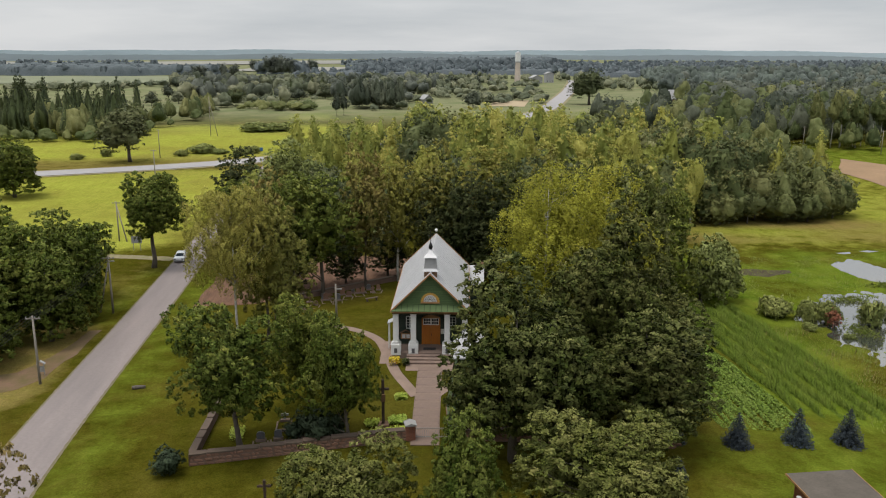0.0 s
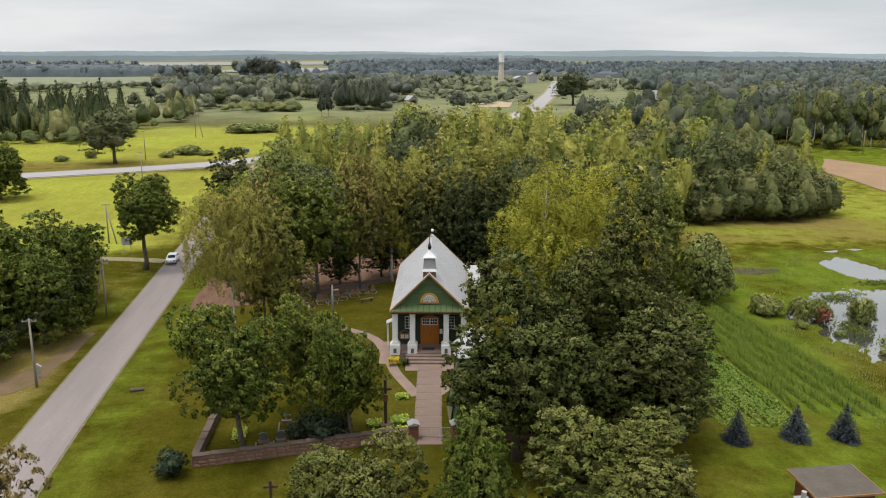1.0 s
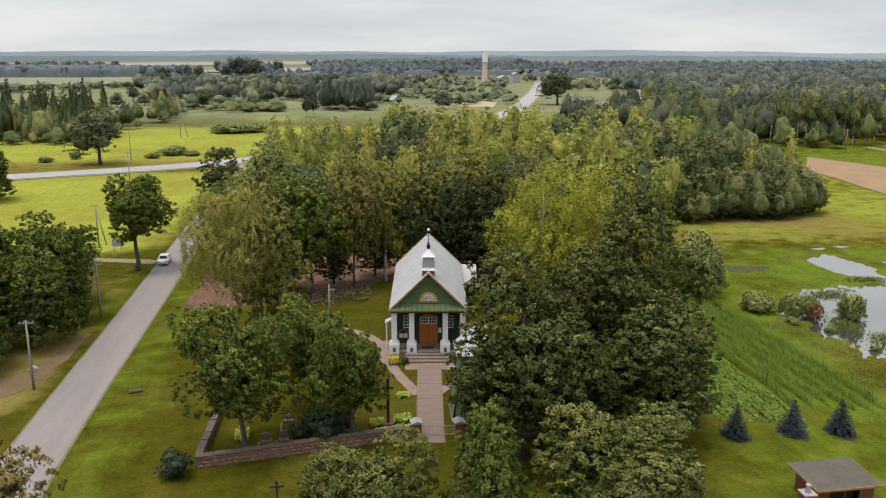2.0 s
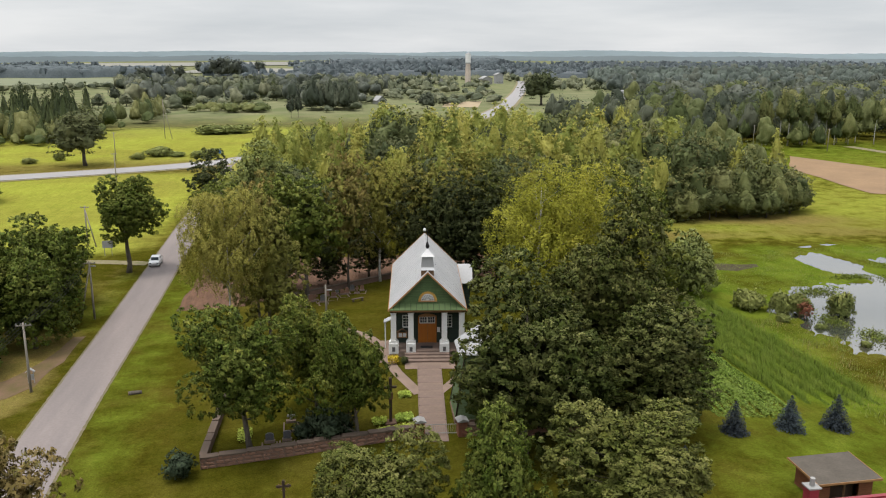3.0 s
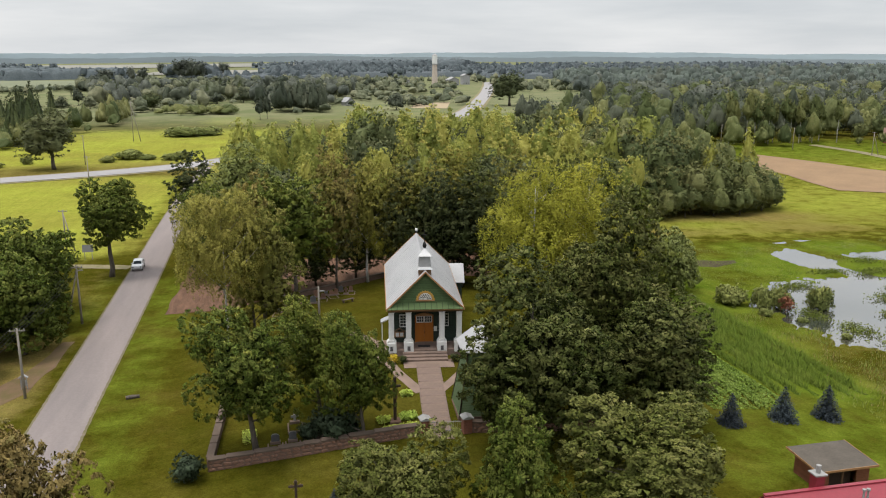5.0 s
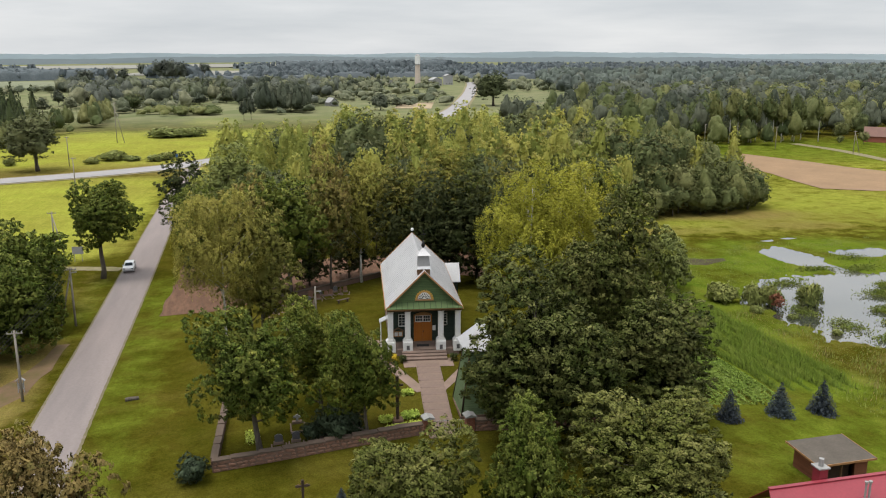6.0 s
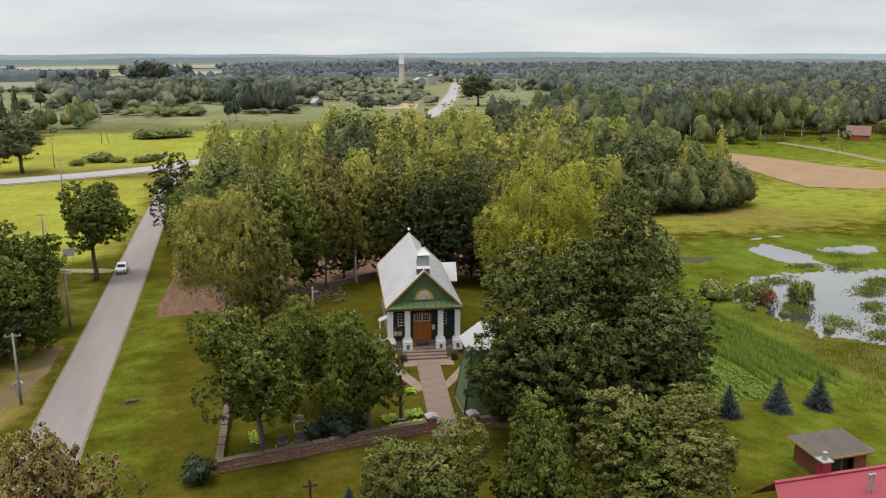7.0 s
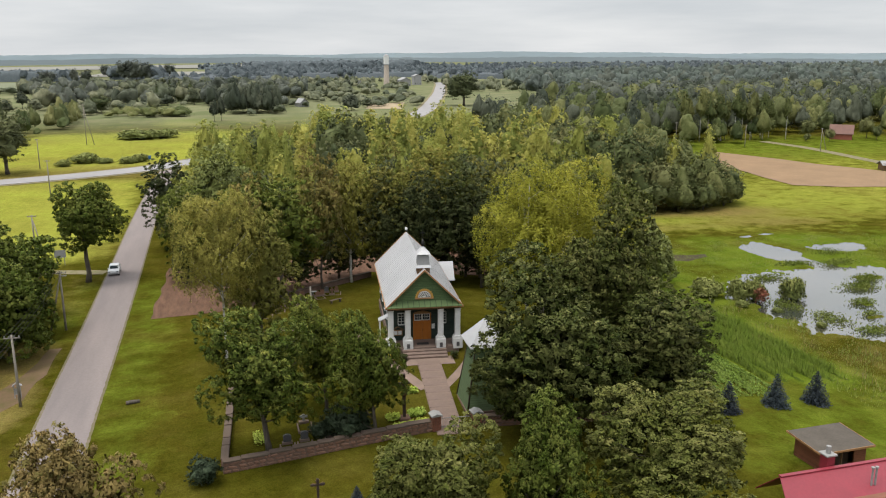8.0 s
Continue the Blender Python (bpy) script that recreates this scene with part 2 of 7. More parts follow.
def poly(pts, faces):
    bm = bmesh.new()
    vs = [bm.verts.new(p) for p in pts]
    for f in faces:
        bm.faces.new([vs[i] for i in f])
    bmesh.ops.recalc_face_normals(bm, faces=bm.faces)
    return bm


def prism(outline, y0, y1):
    """A flat outline in x and z, given depth along y."""
    n = len(outline)
    pts = [(x, y0, z) for x, z in outline] + [(x, y1, z) for x, z in outline]
    fs = [tuple(range(n)), tuple(range(2 * n - 1, n - 1, -1))]
    fs += [(i, (i + 1) % n, n + (i + 1) % n, n + i) for i in range(n)]
    return poly(pts, fs)


def tube_data(path, radii, sides=7):
    vs, fs = [], []
    for i, p in enumerate(path):
        a = Vector(path[max(i - 1, 0)])
        b = Vector(path[min(i + 1, len(path) - 1)])
        d = (b - a).normalized() if (b - a).length > 1e-6 else Vector((0, 0, 1))
        u = d.orthogonal().normalized()
        w = d.cross(u)
        for k in range(sides):
            t = 2 * math.pi * k / sides
            vs.append(Vector(p) + (u * math.cos(t) + w * math.sin(t)) * radii[i])
    for i in range(len(path) - 1):
        for k in range(sides):
            a, b = i * sides + k, i * sides + (k + 1) % sides
            fs.append((a, b, b + sides, a + sides))
    fs.append(tuple(range(sides - 1, -1, -1)))
    fs.append(tuple(range((len(path) - 1) * sides, len(path) * sides)))
    return vs, fs


def tubes(name, runs, sides=7):
    """One mesh of several tapered tubes."""
    V, F = [], []
    for path, radii in runs:
        v, f = tube_data(path, radii, sides)
        F += [tuple(i + len(V) for i in q) for q in f]
        V += v
    me = bpy.data.meshes.new(name)
    me.from_pydata([tuple(v) for v in V], [], F)
    for p in me.polygons:
        p.use_smooth = True
    return me


def leaf_mesh(name, v, nrm=None, tone=None, tip=None):
    """A mesh of loose three-cornered leaves; nrm rounds the shading of each clump, tone tells trees apart, tip marks
    pale clump tops, part seeds, part painted highlight.
    """
    n = len(v) // 3
    me = bpy.data.meshes.new(name)
    me.vertices.add(3 * n)
    me.vertices.foreach_set("co", np.ascontiguousarray(v[:3 * n], dtype=np.float32).ravel())
    me.loops.add(3 * n)
    me.loops.foreach_set("vertex_index", np.arange(3 * n, dtype=np.int32))
    me.polygons.add(n)
    me.polygons.foreach_set("loop_start", np.arange(0, 3 * n, 3, dtype=np.int32))
    me.update(calc_edges=True)
    if tone is not None:
        me.attributes.new("tone", "FLOAT", "FACE").data.foreach_set("value", np.ascontiguousarray(tone, dtype=np.float32))
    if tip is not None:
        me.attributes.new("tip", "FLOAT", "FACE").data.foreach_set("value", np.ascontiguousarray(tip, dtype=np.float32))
    if nrm is not None:
        me.normals_split_custom_set_from_vertices((nrm if len(nrm) == 3 * n else np.repeat(nrm, 3, 0)).astype(np.float32))
    return me


# ---- the lie of the land ----
def ground_np(x, y):
    x, y = np.asarray(x, float), np.asarray(y, float)
    k = 270 - 20 * np.logaddexp(0.0, (270 - y) / 20)
    sg = lambda v: 1 / (1 + np.exp(-np.clip(v, -40, 40)))
    base = 0.7 - 0.0145 * k
    mound = 2.55 * np.exp(-((x - 8) ** 2 + (y - 86) ** 2) / 450.0)
    valley = -2.7 * sg((x - 44) / 6) * sg((260 - y) / 30) * sg((y - 35) / 8)
    far = 10.0 * sg((x * 0.6 + y * 0.5 - 1000) / 140) + 5.0 * sg((y - 1900) / 200)
    z = base + mound + valley + far
    marsh = sg((x - 54) / 4) * sg((y - 70) / 5) * sg((150 - y) / 6)
    z = z + marsh * np.maximum(-3.38 - z, 0.0) + marsh * 0.05 * np.sin(x * 0.9 + y * 0.4) * np.sin(y * 0.8 - x * 0.3)
    bank = 0.16 * np.sin(x * 0.55 + 1.0) * np.sin(y * 0.7) + 0.10 * np.sin(x * 1.7 + y * 1.1) + 0.07 * np.sin(x * 2.9 - y * 2.3)
    lake = 1 - np.cbrt(np.abs((x - 82.6 - (y - 100) * 0.08) / 19.6) ** 3 + np.abs((y - 98.8) / 17.6) ** 3) + bank * 0.5
    inlet = 0.45 * (1 - np.sqrt(((x - 88.6) / 4.2) ** 2 + ((y - 129) / 7.5) ** 2)) + bank * 0.35
    side = 0.5 * (1 - np.sqrt(((x - 104) / 6.0) ** 2 + ((y - 129) / 3.0) ** 2)) + bank * 0.6
    link = 0.4 * (1 - np.sqrt(((x - 90.2 + (y - 119) * 0.2) / 1.8) ** 2 + ((y - 119) / 5.0) ** 2)) + bank * 0.2
    water = np.maximum(np.maximum(lake, inlet), np.maximum(side, link))
    for ix, iy, ir in ((87, 104.5, 2.6), (80.5, 96.5, 1.8), (92, 109, 2.4), (97, 101, 2.5), (77, 91, 1.3)):
        water = water - 1.2 * np.exp(-((x - ix) ** 2 + ((y - iy) * 1.6) ** 2) / ir ** 2)
    return z - 0.5 * sg((water - 0.02) / 0.035)


def ground_z(x, y):
    return float(ground_np(x, y))


def build_ground():
    def axis(lo, hi, step, end_lo, end_hi):
        a = list(np.arange(lo, hi + 0.1, step))
        s = step
        while a[-1] < end_hi:
            s *= 1.13
            a.append(a[-1] + s)
        s = step
        while a[0] > end_lo:
            s *= 1.13
            a.insert(0, a[0] - s)
        return np.array(a)

    xs, ys = axis(-60, 125, 1.0, -4600, 4600), axis(30, 150, 1.0, -1500, 4700)
    X, Y = np.meshgrid(xs, ys)
    Z = ground_np(X, Y)
    sg = lambda v: 1 / (1 + np.exp(-np.clip(v, -40, 40)))

    def zone(x0, x1, y0, y1, e=4.0):
        return sg((X - x0) / e) * sg((x1 - X) / e) * sg((Y - y0) / e) * sg((y1 - Y) / e)

    pale = np.maximum(zone(-260, -33, 147, 262), zone(-260, 8, 286, 420, 8))
    pale = np.maximum(pale, 0.5 * zone(120, 420, 170, 300, 10))
    pale = np.maximum(pale, 0.62 * zone(52, 200, 146, 222, 8))
    pale = np.maximum(pale, zone(-42, -12, 448, 530, 6))
    strips = 0.5 + 0.5 * np.sin(X * 0.006 + Y * 0.013 + 2 * np.sin(X * 0.003))
    pale = np.maximum(pale, (0.30 + 0.25 * strips) * sg((Y - 420) / 30))
    pale = np.maximum(pale, 0.22 * zone(-31, -13, 60, 135, 3))
    wet = np.maximum(0.86 * zone(46, 130, 88, 146, 5), 0.9 * zone(34, 60, 66, 116, 3))
    wet = wet * (0.8 + 0.3 * np.sin(X * 0.21 + Y * 0.13) * np.sin(Y * 0.17 - X * 0.09))
    wet = np.maximum(wet, 0.8 * zone(-26.5, -20.5, 30, 135, 2.6))
    wet = np.maximum(wet, 0.5 * zone(-60, -32, 55, 84, 2))
    wet = np.maximum(wet, 0.6 * zone(-36, -31, 100, 135, 1.5))
    wet = np.maximum(wet, 0.6 * zone(120, 300, 245, 330, 8))
    wet = np.maximum(wet, 0.62 * zone(26, 80, 36, 74, 5))
    wet = np.maximum(wet, 0.35 * zone(50, 170, 140, 215, 8))
    dry = (0.46 + 0.22 * np.sin(X * 0.09 + Y * 0.21) * np.sin(X * 0.05 - Y * 0.13)) * 1.35 * zone(50, 130, 150, 200, 7)
    dry = np.maximum(dry, 0.34 * zone(120, 190, 140, 200, 12))
    dry = np.maximum(dry, 0.3 * zone(-60, -31, 60, 145, 1.5))
    dry = np.maximum(dry, 0.85 * zone(-42, -32.5, 76, 104, 1.2))
    dry = np.maximum(dry, 0.46 * zone(-40, -31.2, 112, 140, 2))
    dry = np.maximum(dry, (0.42 + 0.2 * np.sin(X * 0.17 + 1) * np.sin(Y * 0.23)) * zone(55, 130, 60, 94, 5))
    dry = np.maximum(dry, 0.6 * zone(-300, 60, 252, 300, 7))
    dry = np.maximum(dry, 0.42 * zone(-120, -33, 225, 254, 6) * (0.7 + 0.3 * np.sin(X * 0.11)))
    dry = np.maximum(dry, 0.42 * zone(-34.5, -31, 140, 250, 1.5))
    dry = np.maximum(dry, 0.5 * zone(-90, -20, 295, 325, 6))
    dry = np.maximum(dry, (0.34 + 0.15 * np.sin(X * 0.03 + Y * 0.05)) * zone(-400, 400, 420, 900, 40))
    dry = np.maximum(dry, 0.62 * sg((Y - 900) / 60) * (1 - 0.3 * strips))
    n, m = len(ys), len(xs)
    idx = np.arange(n * m).reshape(n, m)
    F = np.stack([idx[:-1, :-1], idx[:-1, 1:], idx[1:, 1:], idx[1:, :-1]], -1).reshape(-1, 4)
    me = bpy.data.meshes.new("ground")
    me.vertices.add(n * m)
    me.vertices.foreach_set("co", np.stack([X, Y, Z], -1).astype(np.float32).ravel())
    me.loops.add(F.size)
    me.loops.foreach_set("vertex_index", F.astype(np.int32).ravel())
    me.polygons.add(len(F))
    me.polygons.foreach_set("loop_start", np.arange(0, F.size, 4, dtype=np.int32))
    me.update(calc_edges=True)
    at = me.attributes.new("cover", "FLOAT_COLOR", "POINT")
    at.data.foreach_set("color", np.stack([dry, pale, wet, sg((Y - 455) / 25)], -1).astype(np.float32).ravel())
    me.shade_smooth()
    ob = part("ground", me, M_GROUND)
    return tagged(ob, "green meadow ground with mown, dry and wet patches", "ground", kind="structure")


build_ground()


def drape(name, outline, mat, lift, step, label, category, kind="structure", wobble=0.0):
    """A surface laid over the land within an outline of x, y corners."""
    rng = random.Random(len(outline) * 7 + int(lift * 1000))
    pts = []
    for i, (x, y) in enumerate(outline):
        x2, y2 = outline[(i + 1) % len(outline)]
        n = max(1, int(math.hypot(x2 - x, y2 - y) / step)) if wobble else 1
        for k in range(n):
            j = wobble if k else 0
            pts.append((x + (x2 - x) * k / n + rng.uniform(-j, j), y + (y2 - y) * k / n + rng.uniform(-j, j)))
    bm = bmesh.new()
    bm.faces.new([bm.verts.new((x, y, 0)) for x, y in pts])
    for ax in (0, 1):
        lo, hi = min(p[ax] for p in pts), max(p[ax] for p in pts)
        k = lo + step
        while k < hi:
            co, no = [0, 0, 0], [0, 0, 0]
            co[ax], no[ax] = k, 1
            bmesh.ops.bisect_plane(bm, geom=bm.verts[:] + bm.edges[:] + bm.faces[:], plane_co=co, plane_no=no)
            k += step
    for v in bm.verts:
        v.co.z = ground_z(v.co.x, v.co.y) + lift
    bmesh.ops.recalc_face_normals(bm, faces=bm.faces)
    if sum(f.normal.z for f in bm.faces) < 0:
        bmesh.ops.reverse_faces(bm, faces=bm.faces)
    ob = part(name, bm, mat)
    for p in ob.data.polygons:
        p.use_smooth = True
    return tagged(ob, label, category, kind=kind)


def smooth_line(pts, n=8):
    out = []
    for i in range(len(pts) - 1):
        p0, p1, p2, p3 = (Vector(pts[max(0, min(len(pts) - 1, k))]) for k in (i - 1, i, i + 1, i + 2))
        for k in range(n):
            t = k / n
            out.append(0.5 * (2 * p1 + (p2 - p0) * t + (2 * p0 - 5 * p1 + 4 * p2 - p3) * t * t + (3 * p1 - p0 - 3 * p2 + p3) * t ** 3))
    out.append(Vector(pts[-1]))
    return out


def ribbon(name, pts, width, mat, lift, label, category, n=8, rows=5, crown=0.0, rag=0.0):
    line = smooth_line([(x, y, 0) for x, y in pts], n)
    rng = random.Random(int(width * 100))
    V, F = [], []
    for i, p in enumerate(line):
        d = (line[min(i + 1, len(line) - 1)] - line[max(i - 1, 0)]).normalized()
        s = Vector((d.y, -d.x, 0))
        for k in range(rows):
            f = 2 * k / (rows - 1) - 1
            q = p + s * (f * width / 2 + (rng.uniform(-rag, rag) if abs(f) == 1 else 0))
            V.append((q.x, q.y, ground_z(q.x, q.y) + lift + crown * (1 - f * f)))
    for i in range(len(line) - 1):
        for k in range(rows - 1):
            a = i * rows + k
            F.append((a, a + 1, a + rows + 1, a + rows))
    me = bpy.data.meshes.new(name)
    me.from_pydata(V, [], F)
    me.shade_smooth()
    return tagged(part(name, me, mat), label, category, kind="structure")


M_ASPHALT = plain("worn_asphalt", (0.265, 0.224, 0.212), (0.190, 0.165, 0.160), 0.35, 0.9, spec=0.2, bump=0.3, stretch=(1, 0.12, 1))
M_HIGHWAY = plain("highway_asphalt", (0.33, 0.315, 0.315), (0.27, 0.26, 0.26), 0.2, 0.85, spec=0.2, bump=0.2)
M_SAND = plain("sandy_verge", (0.26, 0.215, 0.14), (0.16, 0.155, 0.06), 0.8, 0.95, spec=0.1, bump=0.5, dist=0.03)
M_VERGE = plain("crumbled_road_edge", (0.205, 0.165, 0.118), (0.130, 0.125, 0.048), 1.2, 0.95, spec=0.1, bump=0.5, dist=0.03)
M_EARTH = plain("bare_trodden_earth", (0.185, 0.115, 0.078), (0.11, 0.095, 0.035), 0.5, 0.95, spec=0.1, bump=0.5, dist=0.03)
M_SOIL = plain("ploughed_soil", (0.200, 0.114, 0.074), (0.105, 0.062, 0.042), 1.6, 0.95, spec=0.1, bump=0.9, dist=0.08, stretch=(1, 0.2, 1))
M_GRAIN = plain("ripe_grain", (0.295, 0.195, 0.115), (0.235, 0.158, 0.095), 0.12, 0.95, spec=0.1, bump=0.6, dist=0.08)
M_STUBBLE = plain("pale_stubble", (0.40, 0.32, 0.21), (0.33, 0.26, 0.17), 0.12, 0.95, spec=0.1, bump=0.4)
M_MUD = plain("dark_mud", (0.06, 0.048, 0.03), (0.09, 0.085, 0.04), 0.8, 0.95, spec=0.05, bump=0.4)
M_PATH = plain("concrete_path", (0.285, 0.205, 0.165), (0.205, 0.150, 0.122), 0.7, 0.9, spec=0.2, bump=0.3)

ribbon("road_verge", [(-26.5, 30), (-27.3, 48), (-28.3, 65), (-28.4, 100), (-28.6, 140), (-28.9, 190), (-28.5, 240), (-27.5, 285)], 5.5, M_VERGE, 0.02,
       "sandy verge along the worn village road", "verge", n=90, rag=0.03)
ribbon("road", [(-26.5, 30), (-27.3, 48), (-28.3, 65), (-28.4, 100), (-28.6, 140), (-28.9, 190), (-28.5, 240), (-27.5, 285)], 5.0, M_ASPHALT, 0.05,
       "pale worn asphalt village road", "road", n=90, crown=0.03, rag=0.04)
HIGHWAY = [(-230, 205), (-140, 240), (-88, 258), (-46, 277), (-20, 300), (30, 370), (95, 470), (128, 545), (163, 652), (203, 780), (232, 880), (262, 985), (284, 1070)]
ribbon("highway_verge", HIGHWAY, 16, M_SAND, 0.12, "gravel verge along the highway", "verge", n=10)
ribbon("highway", HIGHWAY, 11.5, M_HIGHWAY, 0.22, "pale grey asphalt highway bending into the distance", "road", n=10)
ribbon("field_track", [(-31.5, 139.5), (-36, 141), (-44, 143), (-58, 146)], 2.6, M_SAND, 0.03, "sandy field track joining the road", "track", rag=0.2)
ribbon("country_lane", [(218, 306), (219, 299), (221, 277), (217, 236), (214, 190)], 5.0, M_SAND, 0.1, "sandy lane past the red house", "road")
drape("ploughed_bed", [(-22.8, 110), (-14, 110.3), (-7.5, 116), (10, 127), (22, 122), (33, 116), (42, 118), (36, 134), (30, 138), (12, 139), (-21.6, 139.5)], M_SOIL, 0.03, 2.5,
      "freshly dug brown garden soil strip", "field", wobble=0.25)
drape("bare_earth", [(-41, 83), (-38, 80.5), (-35.2, 82), (-33.4, 85), (-32.4, 92), (-32.2, 101), (-33.6, 101), (-35.0, 92), (-37, 87), (-40, 86)], M_EARTH, 0.03, 2.0, "bare trodden earth along the hedge", "bare ground", wobble=0.35)
drape("grain_field", [(176, 281), (203, 216), (230, 190), (215, 178), (188, 188), (163, 196), (152, 203), (157, 249)], M_GRAIN, 0.15, 12,
      "ripe pinkish-brown grain field", "field", wobble=1.0)
drape("stubble_field", [(92, 572), (116, 562), (136, 640), (104, 622)], M_STUBBLE, 0.2, 12, "distant brown stubble field", "field")
# straw colour greyed with the haze of distance
M_FARFIELD = plain("hazed_straw_field", (0.275, 0.265, 0.235), (0.225, 0.225, 0.20), 0.01, 0.95, spec=0.05, bump=0)
M_FARGREEN = plain("pale_green_field", (0.21, 0.225, 0.145), (0.175, 0.19, 0.125), 0.012, 0.95, spec=0.05, bump=0)
for outline in ([(-700, 1560), (-330, 1600), (-260, 1760), (-420, 1900), (-760, 1850)], [(-240, 1500), (60, 1480), (90, 1700), (-180, 1800)], [(-1500, 1985), (-300, 1990), (240, 2010), (260, 2330), (-1500, 2350)]):
    drape("far_field", outline, M_FARFIELD, 1.5, 120, "distant pale straw-coloured field greyed by painted haze", "field")
for outline in ([(-520, 930), (-215, 985), (-180, 1080), (-260, 1230), (-560, 1230)],):
    drape("far_meadow", outline, M_FARGREEN, 1.0, 60, "distant pale green meadow", "field")
drape("mud_patch", [(69 + (5.5 + 1.1 * math.sin(k * 2.3)) * math.cos(k * 0.393), 129.6 + (2.2 + 0.7 * math.sin(k * 1.7)) * math.sin(k * 0.393)) for k in range(16)], M_MUD, 0.03, 2, "dark muddy patch in the meadow", "mud")


# ---- trees ----
def unit(v):
    return v / np.maximum(np.linalg.norm(v, axis=1, keepdims=True), 1e-9)


def leaf_quads(c, nrm, size, rng, wide=0.72):
    """Kite-shaped leaves round the centres c, facing along nrm."""
    n = len(c)
    nrm = unit(nrm)
    u = unit(np.cross(nrm, rng.normal(size=(n, 3))))
    w = np.cross(nrm, u)
    s = (size * rng.uniform(0.7, 1.25, n))[:, None]
    sag = nrm * s * 0.16
    v = np.stack([c - w * s * 0.45 + u * s * wide * 0.5, c + w * s * 0.6 - sag * 2, c - w * s * 0.45 - u * s * wide * 0.5], 1)
    return v.reshape(-1, 3)


def clump_leaves(rng, clumps, rc, per, size, out, flat=0.75):
    """Leaves spread round small clumps: corners and the outward direction of each."""
    C, O = np.repeat(clumps, per, 0), np.repeat(out, per, 0)
    RC = np.repeat(rc, per)[:, None]
    n = len(C)
    d = unit(rng.normal(size=(n, 3)) * 0.75 + np.array([0, 0, 0.5]) + O * 0.6)
    p = C + d * RC * np.array([1, 1, flat]) * rng.uniform(0.45, 1.1, (n, 1))
    nr = d * 0.7 + np.array([0, 0, 0.35]) + rng.normal(size=(n, 3)) * 0.6
    return leaf_quads(p, nr, size, rng), d


def limbs(rng, clumps, z_fork, z_top, r0, bend=0.5, n=16, lean=(0, 0)):
    """Trunk and limbs that reach out to some of the clumps."""
    tops = [Vector((lean[0] * k + rng.normal() * 0.08 * (k > 0), lean[1] * k + rng.normal() * 0.08 * (k > 0), z_top * k)) for k in (0, 0.12, 0.3, 0.5, 0.72, 0.93)]
    rad = [r0 * 1.35, r0, r0 * 0.85, r0 * 0.6, r0 * 0.36, r0 * 0.1]
    runs = [(tops, rad)]
    pick = clumps[rng.permutation(len(clumps))[:n]]
    for c in pick:
        zs = min(max(z_fork, c[2] - np.hypot(c[0], c[1]) * 0.75), z_top * 0.85)
        k = zs / z_top
        s = Vector((lean[0] * k, lean[1] * k, zs))
        e = Vector(c)
        mid = s.lerp(e, 0.5) + Vector((0, 0, -bend * 0.3 + rng.normal() * 0.2))
        r = r0 * 0.42 * (1.1 - k)
        runs.append(([s, s.lerp(mid, 0.6), mid, mid.lerp(e, 0.6), e], [r, r * 0.8, r * 0.6, r * 0.4, r * 0.12]))
    return runs


KINDS = {}


GOLD = (1 + 5 ** 0.5) / 2
ICO = unit(np.array([(-1, GOLD, 0), (1, GOLD, 0), (-1, -GOLD, 0), (1, -GOLD, 0), (0, -1, GOLD), (0, 1, GOLD), (0, -1, -GOLD), (0, 1, -GOLD), (GOLD, 0, -1), (GOLD, 0, 1), (-GOLD, 0, -1), (-GOLD, 0, 1)], float))
ICO_F = np.array([(a, b, c) for a in range(12) for b in range(a + 1, 12) for c in range(b + 1, 12) if ICO[a] @ ICO[b] > 0.4 and ICO[b] @ ICO[c] > 0.4 and ICO[a] @ ICO[c] > 0.4])
for f in ICO_F:
    if np.cross(ICO[f[1]] - ICO[f[0]], ICO[f[2]] - ICO[f[0]]) @ ICO[f[0]] < 0:
        f[1], f[2] = f[2], f[1]


def ico_dirs(n):
    """Directions and faces of a ball split n times from the twenty-sided one."""
    v, f = [tuple(p) for p in ICO], [tuple(int(i) for i in t) for t in ICO_F]
    for _ in range(n):
        seen, out = {}, []

        def half(a, b):
            k = (min(a, b), max(a, b))
            if k not in seen:
                seen[k] = len(v)
                v.append(tuple((np.array(v[a]) + np.array(v[b])) / 2))
            return seen[k]

        for a, b, c in f:
            ab, bc, ca = half(a, b), half(b, c), half(c, a)
            out += [(a, ab, ca), (b, bc, ab), (c, ca, bc), (ab, bc, ca)]
        f = out
    return unit(np.array(v)), np.array(f)


